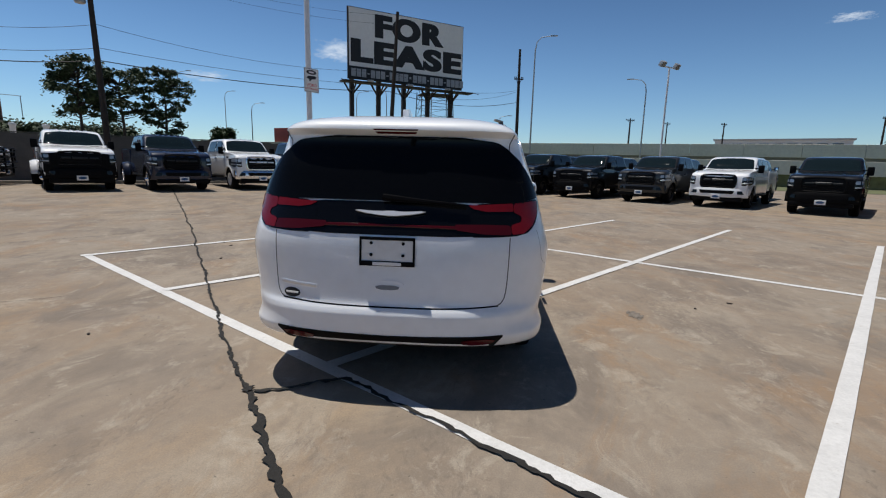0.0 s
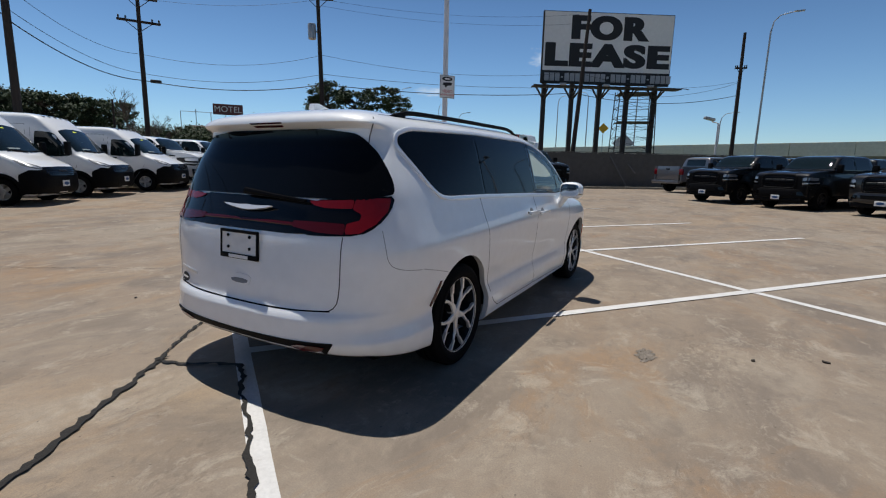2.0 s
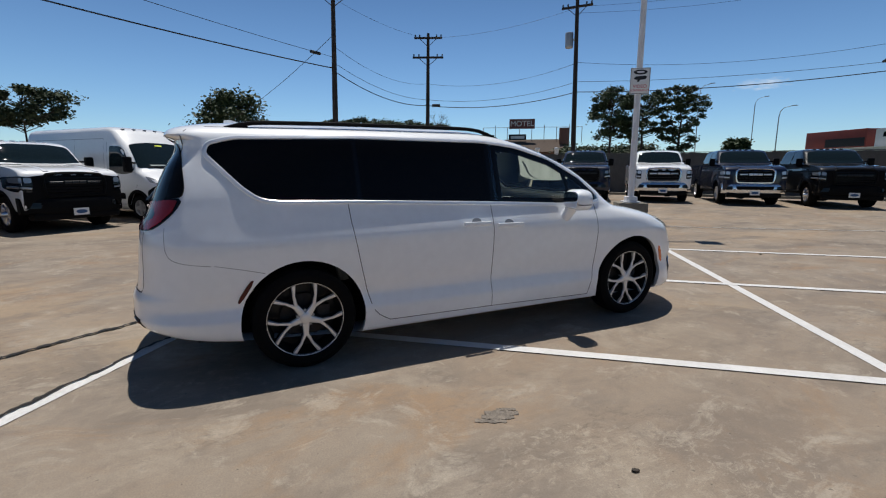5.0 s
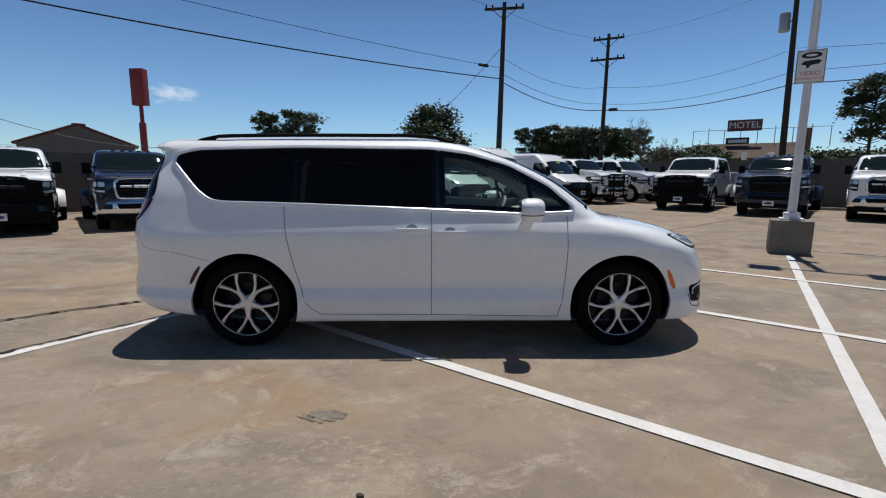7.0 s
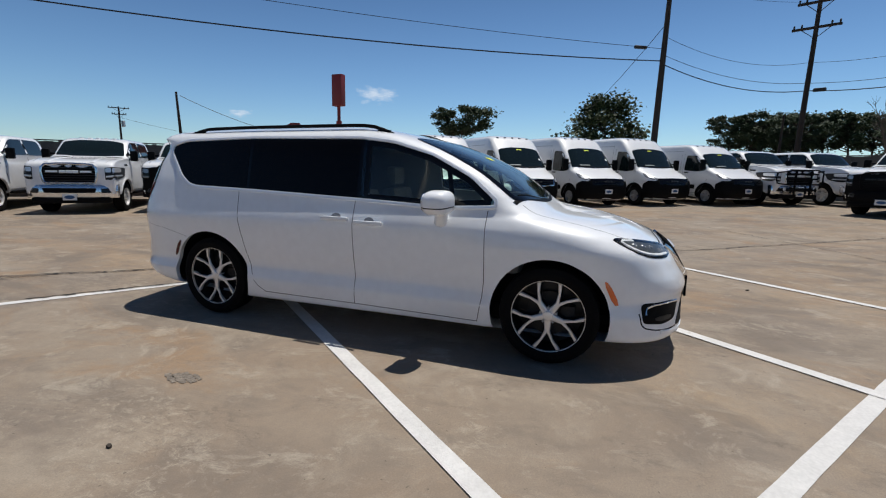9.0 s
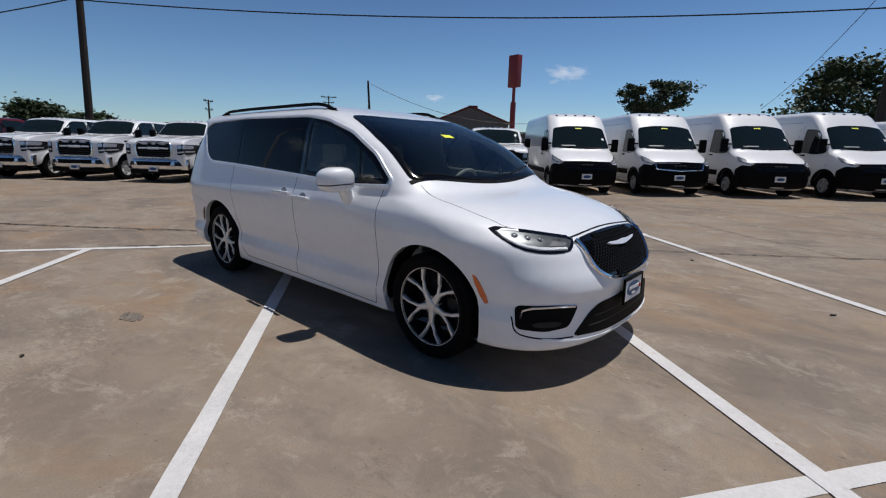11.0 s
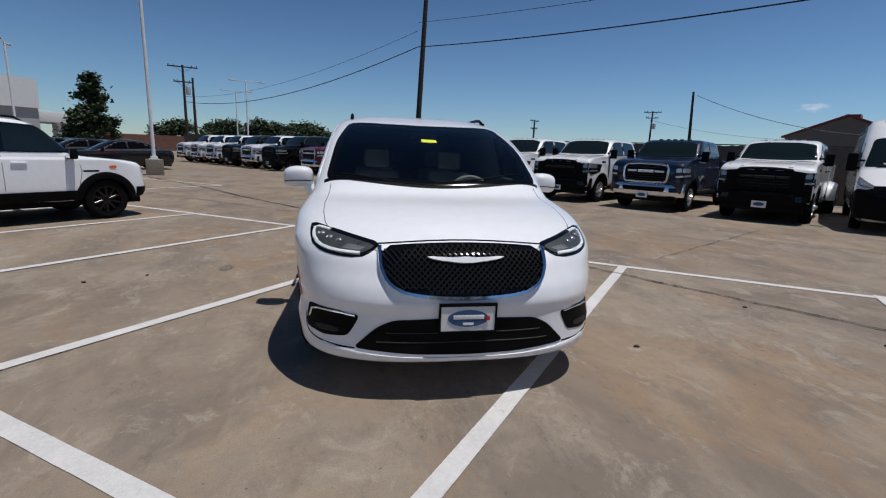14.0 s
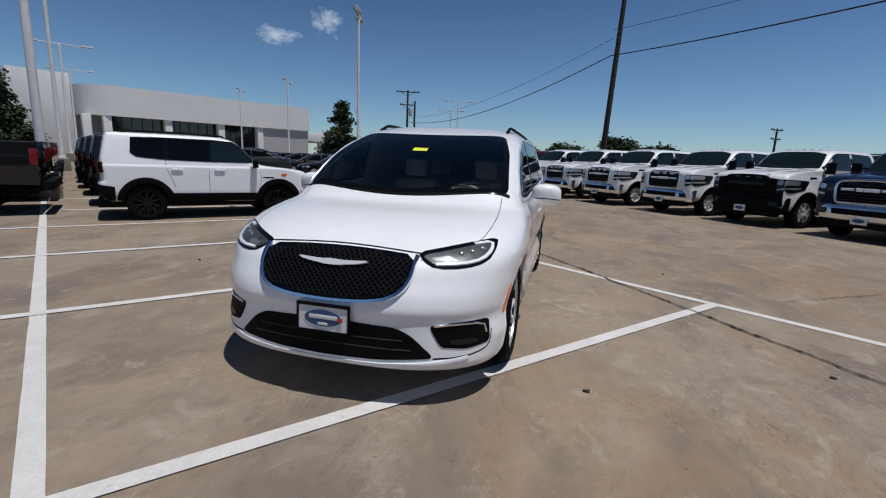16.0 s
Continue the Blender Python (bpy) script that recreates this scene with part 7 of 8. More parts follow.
utility_pole(-18.94, 18.12, 11.6, -1.0, ((11.04, 1.8),), 9.2, 40, r=0.14)
utility_pole(-21.6, 3.87, 10.6, 0.8, ((10.3, 2.1),), None, 75, r=0.142)
utility_pole(-26.4, 11.43, 10.55, 0.5, ((10.25, 1.9), (9.0, 2.1)), None, 60, r=0.13)
utility_pole(-2.87, -24.05, 12.7, -2.5, (), None, -30)
utility_pole(-6.7, 30.8, 12.4, 3.5, (), None, 40)
utility_pole(3.8, 42.1, 12.3, -0.5, ((9.6, 0.9),), None, 20)
utility_pole(19.85, -54.4, 9.9, 0, ((9.7, 3.0), (8.1, 2.0)), 7.2, 20)
utility_pole(19.2, -55.4, 8.7, 0, (), None, 0)
utility_pole(-36.0, -42.75, 8.95, 3.0, (), None, 0, r=0.16)
utility_pole(-46.5, -66.3, 9.3, 0, ((9.1, 2.6), (8.2, 1.8)), 6.9, -34)
utility_pole(-27.6, -69.3, 7.2, 0, ((7.0, 2.6), (5.8, 2.1)), None, 40)
utility_pole(-30.93, 11.9, 5.1, 0.8, (), None, 0, "short thin wooden pole behind the fence", r=0.08)
for x, y, h in ((24.5, 76.0, 9.5), (38.5, 98.0, 11.0), (47.0, 92.0, 10.5), (60.5, 72.0, 10.0), (72.0, 74.0, 10.5)):
    utility_pole(x, y, h, 0, ((h - 0.3, 1.8),), None, 30, "distant utility pole beyond the highway")


def wire(a, b, sag, r, label="black overhead cable between utility poles"):
    a, b = Vector(a), Vector(b)
    pts = []
    for k in range(25):
        u = k / 24
        p = a.lerp(b, u)
        p.z -= 4 * sag * u * (1 - u)
        pts.append(p)
    bm = bmesh.new()
    tube(bm, pts, r, 5)
    return solid("overhead_cable", bm, M_WIRE, label, "cable", "overhead cables")


P4, P3, P3B, P2, P7, P6, P5 = (-2.87, -24.05), (-21.6, 3.87), (-26.4, 11.43), (-18.94, 18.12), (-6.7, 30.8), (3.8, 42.1), (19.85, -54.4)
for (pa, pb), levels in {
    (P4, P3): ((7.42, 6.74, 0.55, 0.028), (8.75, 7.30, 0.45, 0.012), (12.50, 10.27, 0.5, 0.008)),
    (P3, P3B): ((6.64, 5.85, 0.5, 0.024), (7.06, 6.24, 0.45, 0.012), (7.91, 7.28, 0.6, 0.01), (10.27, 10.25, 0.3, 0.007)),
    (P3B, P2): ((5.85, 6.16, 0.45, 0.024), (6.24, 6.76, 0.5, 0.012), (7.28, 7.87, 0.6, 0.01), (10.25, 11.04, 0.4, 0.007)),
    (P2, P7): ((6.16, 6.70, 0.35, 0.024), (6.76, 7.10, 0.3, 0.012), (7.87, 8.15, 0.65, 0.01), (11.04, 12.00, 0.5, 0.007), (10.67, 11.40, 0.5, 0.007)),
    (P7, P6): ((6.7, 7.5, 0.7, 0.022), (7.1, 8.5, 0.9, 0.012), (8.15, 8.6, 0.8, 0.010)),
    (P4, P5): ((7.42, 5.98, 1.3, 0.028), (8.30, 6.54, 1.1, 0.012)),
}.items():
    for za, zb, sag, r in levels:
        wire((*pa, za), (*pb, zb), sag, r)
wire((-21.6, 3.87, 8.3), (-36.0, -2.0, 4.4), 0.4, 0.014, "black service cable running down from a pole")
wire((-36.0, -42.75, 8.6), (-53.0, -27.0, 4.8), 1.8, 0.03, "black service cable running down from a pole")
wire((-46.5, -66.3, 7.8), (-66.0, -50.0, 5.2), 1.0, 0.02, "black cable between far poles")
sp = bmesh.new()
tube(sp, [(-21.13, 3.14, 7.28), (-20.8, 2.63, 7.27)], 0.08, 8)
solid("cable_splice", sp, M_WIRE, "black splice case hanging on the cable", "cable splice")
sp = bmesh.new()
tube(sp, [(-26.1, 11.72, 5.83), (-25.7, 12.07, 5.80)], 0.10, 8)
solid("cable_splice", sp, M_WIRE, "black splice case hanging on the cable", "cable splice")


def lot_lamp(x, y, h, heading, heads="flood", block=True, r=0.075, label="white lot light pole on a concrete block"):
    """A slim painted pole on a raw concrete block with lamp heads on top."""
    top = thing("light_pole", label, "light pole", pose(x, y, 0, 0, 0, heading), "lot light poles")
    if block:
        bm = bmesh.new()
        box(bm, -0.33, 0.33, -0.33, 0.33, 0, 0.66, 0.025)
        part("base_block", bm, M_BLOCK, top, "stained raw concrete block")
        bm = bmesh.new()
        box(bm, -0.19, 0.19, -0.19, 0.19, 0.66, 0.69, 0.006)
        box(bm, -0.13, 0.13, -0.13, 0.13, 0.69, 0.80, 0.02)
        part("base_plate", bm, M_POLE_WHITE, top)
    bm = bmesh.new()
    tube(bm, [(0, 0, 0.66 if block else 0), (0, 0, h)], [r, r * 0.8], 12)
    part("pole", bm, M_POLE_WHITE, top)
    bm = bmesh.new()
    w = 0.75 if heads == "flood" else 1.5
    box(bm, -w, w, -0.03, 0.03, h - 0.04, h + 0.04, 0.01)
    part("arm", bm, M_POLE_WHITE, top)
    for u in (-1, 1):
        hb = bmesh.new()
        if heads == "flood":
            box(hb, -0.22, 0.22, -0.12, 0.12, -0.16, 0.20, 0.03, m=pose(u * w, 0, h + 0.12, 35))
        else:
            box(hb, -0.45, 0.30, -0.16, 0.16, -0.05, 0.07, 0.02, m=pose(u * (w + 0.2), 0, h + 0.02))
        hd = part("lamp_head", hb, M_STEEL if heads == "flood" else M_POLE_WHITE, top, "lamp head")
        gb = bmesh.new()
        if heads == "flood":
            box(gb, -0.19, 0.19, -0.135, -0.122, -0.13, 0.17, 0.005, m=pose(u * w, 0, h + 0.12, 35))
        else:
            box(gb, -0.38, 0.24, -0.12, 0.12, -0.062, -0.052, 0.004, m=pose(u * (w + 0.2), 0, h + 0.02))
        part("lamp_glass", gb, M_CLEAR_GREY, hd)
    return top


M_CLEAR_GREY = shader("grey_lamp_glass", (0.16, 0.165, 0.17), 0.3)
post = lot_lamp(-3.97, 6.9, 7.2, 56)
sg = thing("security_sign", "white video surveillance sign on the light pole", "sign", pose(-3.90, 6.855, 3.435, 0, 0, 56), "")
bm = bmesh.new()
box(bm, -0.218, 0.218, -0.035, -0.027, -0.29, 0.29, 0.004)
part("sign_board", bm, M_PAPER, sg, "white sign board")
bm = bmesh.new()
for a, b, c, d in ((-0.21, 0.21, 0.272, 0.280), (-0.21, 0.21, -0.280, -0.272), (-0.21, -0.202, -0.28, 0.28), (0.202, 0.21, -0.28, 0.28)):
    box(bm, a, b, -0.0385, -0.035, c, d)
part("sign_border", bm, M_INK, sg)
bm = bmesh.new()
prism(bm, [(0.15 * math.cos(a), 0.055 * math.sin(a)) for a in (2 * math.pi * k / 30 for k in range(30))], -0.003, 0.0, pose(0, -0.036, 0.195, 90))
part("emblem", bm, M_INK, sg, "dark oval emblem")
bm = bmesh.new()
prism(bm, [(0.085 * math.cos(a), 0.022 * math.sin(a)) for a in (2 * math.pi * k / 24 for k in range(24))], -0.003, 0.0015, pose(0, -0.0375, 0.195, 90))
part("emblem_centre", bm, M_PAPER, sg)
bm = bmesh.new()
prism(bm, [(-0.15, 0.02), (-0.10, 0.07), (0.10, 0.085), (0.15, 0.06), (0.12, 0.01), (0.0, -0.005), (-0.03, -0.05), (-0.07, -0.055), (-0.06, -0.01)], -0.003, 0.0, pose(0, -0.036, 0.03, 90))
part("camera_picture", bm, M_INK, sg, "black camera pictogram")
for words, z, size in (("VIDEO", -0.12, 0.105), ("SURVEILLANCE", -0.205, 0.062)):
    mat_basis_words(sg, words, size, M_SIGN_RED, pose(0, -0.037, z, 90), 0.001)
bm = bmesh.new()
box(bm, -0.10, 0.10, -0.027, 0.06, 0.12, 0.15)
box(bm, -0.10, 0.10, -0.027, 0.06, -0.15, -0.12)
part("bracket", bm, M_STEEL, sg)

lot_lamp(9.2, -17.3, 7.9, 112)
lot_lamp(11.9, -4.3, 9.2, 55, "flat", r=0.11)
lot_lamp(25.1, -14.4, 9.2, 55, "flat", r=0.11)
lot_lamp(38.8, -25.1, 9.2, 55, "flat", r=0.11)
lot_lamp(51.3, -35.2, 9.2, 55, "flat", r=0.11)
lot_lamp(41.3, -49.5, 9.2, 118, "flat", r=0.10)
lot_lamp(29.9, -42.9, 9.2, 112, "flat", r=0.10)
lot_lamp(12.7, 28.5, 8.1, 35, r=0.068, label="white floodlight pole with twin heads by the highway")
lot_lamp(14.0, -58.0, 9.0, 20, "flat", r=0.10)
lot_lamp(18.0, -70.0, 9.0, 20, "flat", r=0.10)


def highway_lamp(x, y, h, heading):
    top = thing("street_lamp", "tall galvanised highway lamp with a curved arm", "street lamp", pose(x, y, 0, 0, 0, heading), "highway lamps")
    bm = bmesh.new()
    tube(bm, [(0, 0, 0), (0, 0, h - 1.6), (0.15, 0, h - 0.7), (0.6, 0, h - 0.2), (1.7, 0, h)], [0.11, 0.075, 0.05, 0.045, 0.04], 8)
    part("pole", bm, M_STEEL, top)
    bm = bmesh.new()
    box(bm, 1.6, 2.4, -0.13, 0.13, h - 0.05, h + 0.06, 0.04)
    part("lamp_head", bm, M_STEEL, top)


for x, y, h, hd in ((6.0, 51.0, 15.8, 0), (20.8, 58.0, 12.6, 160), (-16.5, 78.0, 14.0, 150), (-24.5, 88.0, 15.0, 20), (-42.0, 80.0, 11.6, 10), (-51.9, 74.0, 16.0, 10), (-8.0, 72.0, 15.5, 170), (52.0, 44.0, 14.0, 160), (-57.0, 98.0, 16.2, 10), (3.0, 80.0, 10.0, 0)):
    highway_lamp(x, y, h, hd)

# short floodlight post beyond the fence
fp = thing("floodlight_post", "short white post with one tilted floodlight", "floodlight", pose(2.6, 41.2, 0, 0, 0, 200))
bm = bmesh.new()
tube(bm, [(0, 0, 0), (0, 0, 5.2), (0.5, 0, 5.35)], [0.09, 0.07, 0.05], 8)
part("post", bm, M_POLE_WHITE, fp)
bm = bmesh.new()
box(bm, 0.35, 1.15, -0.28, 0.28, -0.08, 0.10, 0.03, m=pose(0, 0, 5.38, 0, -14))
part("lamp_head", bm, M_STEEL, fp, "grey lamp head")

# billboard
M_NUMBER = shader("number_paint", (0.40, 0.40, 0.41), 0.6, vary=0.1, scale=2)
BB = Matrix.Translation((-7.55, 45.05, 0)) @ Matrix.Rotation(radians(33), 4, "Z")
bb = thing("billboard", "large white for-lease billboard on dark steel legs", "billboard", BB)
W, Z0, Z1 = 6.42, 9.42, 16.0
bm = bmesh.new()
box(bm, -W, W, -0.25, 0.0, Z0, Z1, 0.03)
part("panel_frame", bm, M_DARK_STEEL, bb, "dark steel frame")
bm = bmesh.new()
box(bm, -W + 0.12, W - 0.08, -0.30, -0.255, Z0 + 1.20, Z1 - 0.08)
part("panel_face", bm, M_PAPER, bb, "white poster face")
bm = bmesh.new()
box(bm, -W + 0.12, W - 0.08, -0.30, -0.255, Z0 + 0.05, Z0 + 1.19)
part("number_strip", bm, M_INK, bb, "black strip along the foot")
x = -W + 0.32
for group in (3, -1, 3, -1, 4, 0, 3, -1, 3, -1, 4):  # plain bars in place of the digits, short ones for the dashes
    for k in range(max(group, 1)):
        w = 0.455 if group > 0 else 0.23
        bm = bmesh.new()
        if group > 0:
            box(bm, x, x + w, -0.315, -0.30, Z0 + 0.24, Z0 + 0.98, 0.006)
        else:
            box(bm, x, x + w, -0.315, -0.30, Z0 + 0.54, Z0 + (0.66 if group else 0.76), 0.006)
        part("number_bar", bm, M_NUMBER, bb, "plain grey-white bar")
        x += w + 0.075
    x += 0.05 if group else 0.12
for words, z, sx in (("FOR", Z0 + 5.05, 1.0), ("LEASE", Z0 + 2.55, 1.18)):
    # heavy poster letters: each outline is laid twice, a little apart, to thicken the uprights
    for shift in (-0.09, 0.09):
        mat_basis_words(bb, words, 2.75, M_INK, pose(-0.05 + shift, -0.31 - 0.004 * (shift > 0), z, 90) @ Matrix.Diagonal((sx * 1.30, 1, 1, 1)), 0.006, bold=0.135, space=1.14)
bm = bmesh.new()
box(bm, -W - 0.9, W + 0.7, -1.5, -0.35, Z0 - 0.45, Z0 - 0.33)
for k in range(12):
    xx = -W - 0.6 + k * 1.35
    tube(bm, [(xx, -1.45, Z0 - 0.4), (xx, -0.1, Z0 - 0.1)], 0.04, 5)
part("catwalk", bm, M_DARK_STEEL, bb, "dark steel catwalk")
for xx in (-5.9, -3.1, -0.3, 2.5, 5.3):
    bm = bmesh.new()
    box(bm, xx - 0.20, xx + 0.20, 0.10, 0.50, 0, Z0 + 0.2, 0.02)
    for s in (-1, 1):
        tube(bm, [(xx, 0.3, Z0 - 1.5), (xx + s * 0.85, 0.0, Z0 - 0.35)], 0.09, 6)
    tube(bm, [(xx, 0.3, Z0 - 1.6), (xx, -1.2, Z0 - 0.45)], 0.08, 6)
    box(bm, xx - 0.1, xx + 0.1, 0.0, 0.35, Z0, Z1 - 0.2)
    part("leg", bm, M_DARK_STEEL, bb, "dark steel leg")
for k, xx in enumerate((-4.6, -0.4, 3.9)):
    bm = bmesh.new()
    box(bm, xx - 0.3, xx + 0.3, -1.75, -1.45, Z0 - 0.36, Z0 - 0.16, 0.05)
    part("floodlight", bm, M_STEEL, bb)

# lattice mast behind the billboard legs
mast = thing("lattice_mast", "rusty steel lattice mast standing behind the fence", "mast", pose(-5.0, 48.0, 0, 0, 0, 20))
for sx in (-1, 1):
    for sy in (-1, 1):
        bm = bmesh.new()
        tube(bm, [(sx * 2.0, sy * 1.6, 0), (sx * 1.7, sy * 1.3, 9.2)], 0.05, 5)
        part("upright", bm, M_DARK_STEEL, mast)
bm = bmesh.new()
for k in range(9):
    z = 0.5 + k
    w, d = 2.0 - 0.033 * z, 1.6 - 0.033 * z
    for p, q in (((-w, -d), (w, -d)), ((w, -d), (w, d)), ((w, d), (-w, d)), ((-w, d), (-w, -d))):
        tube(bm, [(*p, z), (*q, z)], 0.025, 4)
        tube(bm, [(*p, z), (*q, z + 1.0)], 0.018, 4)
part("bracing", bm, M_DARK_STEEL, mast)
bm = bmesh.new()
for z in (3.0, 6.0, 8.8):
    bm = bmesh.new()
    box(bm, -1.7, 1.7, -1.3, 1.3, z, z + 0.06)
    part("platform", bm, M_DARK_STEEL, mast)
for (x, y, z, s, mt) in ((-9.5, 56.3, 6.19, 0.52, M_YELLOW_SIGN := shader("yellow_road_sign", (0.70, 0.42, 0.03), 0.5)), (-9.83, 74.1, 5.28, 1.35, M_STEEL)):
    rs = thing("road_sign", "diamond road sign beyond the fence", "road sign", pose(x, y, 0, 0, 0, 10))
    bm = bmesh.new()
    tube(bm, [(0, 0.03, 0), (0, 0.03, z + s)], 0.04, 6)
    part("post", bm, M_STEEL, rs)
    bm = bmesh.new()
    prism(bm, [(0, -s * 1.2), (s * 1.2, 0), (0, s * 1.2), (-s * 1.2, 0)], -0.02, 0.02, pose(0, 0, z, 90))
    part("plate", bm, mt, rs)

# elevated highway with two parapets
m_, L_ = run_of((-120.0, 110.3), (220.0, -7.7))
hw = thing("highway", "pale concrete highway embankment with two parapet walls", "highway", m_, kind="structure")
bm = bmesh.new()
for k in range(int(L_ / 6)):
    box(bm, k * 6 + 0.02, k * 6 + 5.98, -0.25, 0.25, 3.2, 4.75, 0.03)
tagged(part("parapet_panels", bm, M_BARRIER, hw, "upper parapet of concrete panels", smooth=False), kind="stuff")
bm = bmesh.new()
box(bm, 0, L_, -0.1, 14, 0, 3.6)
part("retaining_wall", bm, M_BLOCK, hw, "shaded retaining wall", smooth=False)
bm = bmesh.new()
for k in range(int(L_ / 6)):
    box(bm, k * 6 + 0.02, k * 6 + 5.98, -14.2, -13.8, 1.2, 2.55, 0.03)
tagged(part("lower_parapet_panels", bm, M_BARRIER, hw, "lower parapet of concrete panels", smooth=False), kind="stuff")
bm = bmesh.new()
box(bm, 0, L_, -14.0, -0.3, 0, 1.25)
part("frontage_bank", bm, M_GRASS, hw, "grassy bank", smooth=False)
gb = sheet(-0.5, 0.5, -0.5, 0.5, 0.02)
gs = solid("verge", gb, M_GRASS, "dry grass verge below the highway", "grass verge", kind="structure", m=m_ @ Matrix.Translation((L_ / 2 + 25, -20.5, 0)) @ Matrix.Diagonal((L_ - 60, 11, 1, 1)))

# the lorry on the highway deck
lorry = thing("lorry", "white lorry with a long red box trailer on the highway", "lorry", pose(-24.9, 79.2, 3.6, 0, 0, -19.1))
bm = bmesh.new()
box(bm, -14.6, -5.0, -1.28, 1.28, 1.15, 3.75, 0.04)
part("trailer", bm, M_RED_TRAILER := shader("faded_trailer_red", (0.24, 0.045, 0.035), 0.6, vary=0.15, scale=1.5), lorry, "faded red box trailer")
bm = bmesh.new()
box(bm, -11.2, -5.2, -1.30, -1.285, 1.35, 2.55)
part("side_panel", bm, M_INK, lorry, "black panel along the trailer side")
bm = bmesh.new()
prism(bm, [(-3.9, 0.9), (-3.9, 3.45), (-3.0, 3.6), (-2.0, 3.3), (-1.7, 2.35), (-0.35, 2.05), (-0.15, 0.9)], -1.15, 1.15, pose(0, 0, 0, 90))
part("cab", bm, M_WHITE_TRUCK, lorry, "white cab", smooth=False)
bm = bmesh.new()
prism(bm, [(-2.9, 2.45), (-2.85, 3.1), (-2.1, 3.1), (-1.85, 2.45)], -1.17, 1.17, pose(0, 0, 0, 90))
part("cab_window", bm, M_TRUCK_GLASS_DARK, lorry, "dark cab window", smooth=False)
bm = bmesh.new()
box(bm, -14.4, -0.6, -0.5, 0.5, 0.7, 1.12)
part("chassis", bm, M_BLACK_PLASTIC, lorry)
for xx in (-13.6, -12.4, -4.4, -3.2, -1.0):
    for s_ in (-1, 1):
        bm = bmesh.new()
        lathe(bm, [(0.01, -0.16), (0.46, -0.16), (0.5, 0.0), (0.46, 0.16), (0.01, 0.16)], 20, "x")
        wh_ = part("wheel", bm, M_RUBBER, lorry)
        wh_.matrix_basis = pose(xx, s_ * 1.02, 0.5, 0, 0, 90)

# far white warehouse
m_, L_ = run_of((59.5, 121.8), (81.1, 109.3))
wh = thing("warehouse", "distant long white warehouse beyond the highway", "warehouse", m_)
bm = bmesh.new()
box(bm, 0, 27, 0, 12, 0, 8.9)
part("wall", bm, M_STUCCO, wh)
bm = bmesh.new()
box(bm, -0.4, 27.4, -0.4, 12.4, 8.9, 9.25)
part("roof", bm, M_STUCCO_GREY, wh)
for k in range(9):
    bm = bmesh.new()
    box(bm, 1.0 + k * 2.8, 3.0 + k * 2.8, -0.15, 0.05, 6.9, 8.1)
    part("window", bm, M_SHOP_GLASS, wh)

# motel with its roof sign
m_ = pose(-93.4, 66.4, 0, 0, 0, 54)
mo = thing("motel", "brown-roofed motel with a faded red roof sign", "motel", m_)
bm = bmesh.new()
box(bm, -11, 12, 0, 14, 0, 6.2)
part("wall", bm, M_BRICK_FAR, mo)
bm = bmesh.new()
rf = [(-12, -1, 6.0), (13, -1, 6.0), (13, 15, 6.0), (-12, 15, 6.0)]
vs = [bm.verts.new(p) for p in rf] + [bm.verts.new(p) for p in ((-8.0, 6, 9.4), (9.5, 6, 9.4), (9.5, 8, 9.4), (-8.0, 8, 9.4))]
for i in range(4):
    bm.faces.new((vs[i], vs[(i + 1) % 4], vs[4 + (i + 1) % 4], vs[4 + i]))
bm.faces.new(vs[4:])
bm.faces.new(vs[3::-1])
part("roof", bm, M_ROOF_BROWN, mo, "brown shingle roof", smooth=False)
bm = bmesh.new()
box(bm, 9.2, 11.6, 3.0, 5.0, 5, 12.0, 0.05)
part("chimney", bm, M_BRICK_FAR, mo, "red brick chimney")
bm = bmesh.new()
for k in range(9):
    tube(bm, [(-10 + 3.1 * k, 5.5, 8.5), (-10 + 3.1 * k, 5.5, 13.0 if k % 2 else 12.4)], 0.08, 5)
tube(bm, [(-10, 5.5, 12.4), (15, 5.5, 12.4)], 0.06, 5)
tube(bm, [(-10, 5.5, 12.4), (-10, 5.5, 8.0)], 0.06, 5)
part("sign_scaffold", bm, M_STEEL, mo)
msn = new("roof_sign")
msn.parent = mo
bm = bmesh.new()
box(bm, -3.3, 3.1, 4.6, 5.0, 12.0, 14.4)
part("sign_panel", bm, M_MOTEL_SIGN, msn, "faded red sign panel")
mat_basis_words(msn, "MOTEL", 1.9, M_PAPER, pose(-0.1, 4.57, 13.2, 90) @ Matrix.Diagonal((0.98, 1, 1, 1)), 0.02)
bm = bmesh.new()
box(bm, -3.4, 1.0, 4.6, 5.0, 9.2, 10.6)
part("lower_sign_panel", bm, M_INK, msn, "dark lower sign panel")
bm = bmesh.new()
box(bm, -2.9, 0.6, 4.54, 4.6, 9.5, 10.2)
part("lettering_bar", bm, M_PAPER, msn)

# barn-roofed shop and the red pylon sign
ba = thing("barn_shop", "grey gabled shop with red roof trim", "shop", pose(-68.4, -51.9, 0, 0, 0, -57) @ Matrix.Scale(0.905, 4))
bm = bmesh.new()
prism(bm, [(-7.3, 0), (7.3, 0), (7.3, 6.1), (0, 9.0), (-7.3, 6.1)], -6, 0, pose(0, 0, 0, 90, 0, 0))
part("wall", bm, M_SIDING_GREY, ba, smooth=False)
bm = bmesh.new()
for s in (-1, 1):
    prism(bm, [(0, 9.05), (s * 7.8, 5.95), (s * 7.8, 6.2), (0, 9.35)], -6.4, 0.4, pose(0, 0, 0, 90, 0, 0))
part("roof", bm, M_BARN_RED, ba, "red metal roof", smooth=False)
bm = bmesh.new()
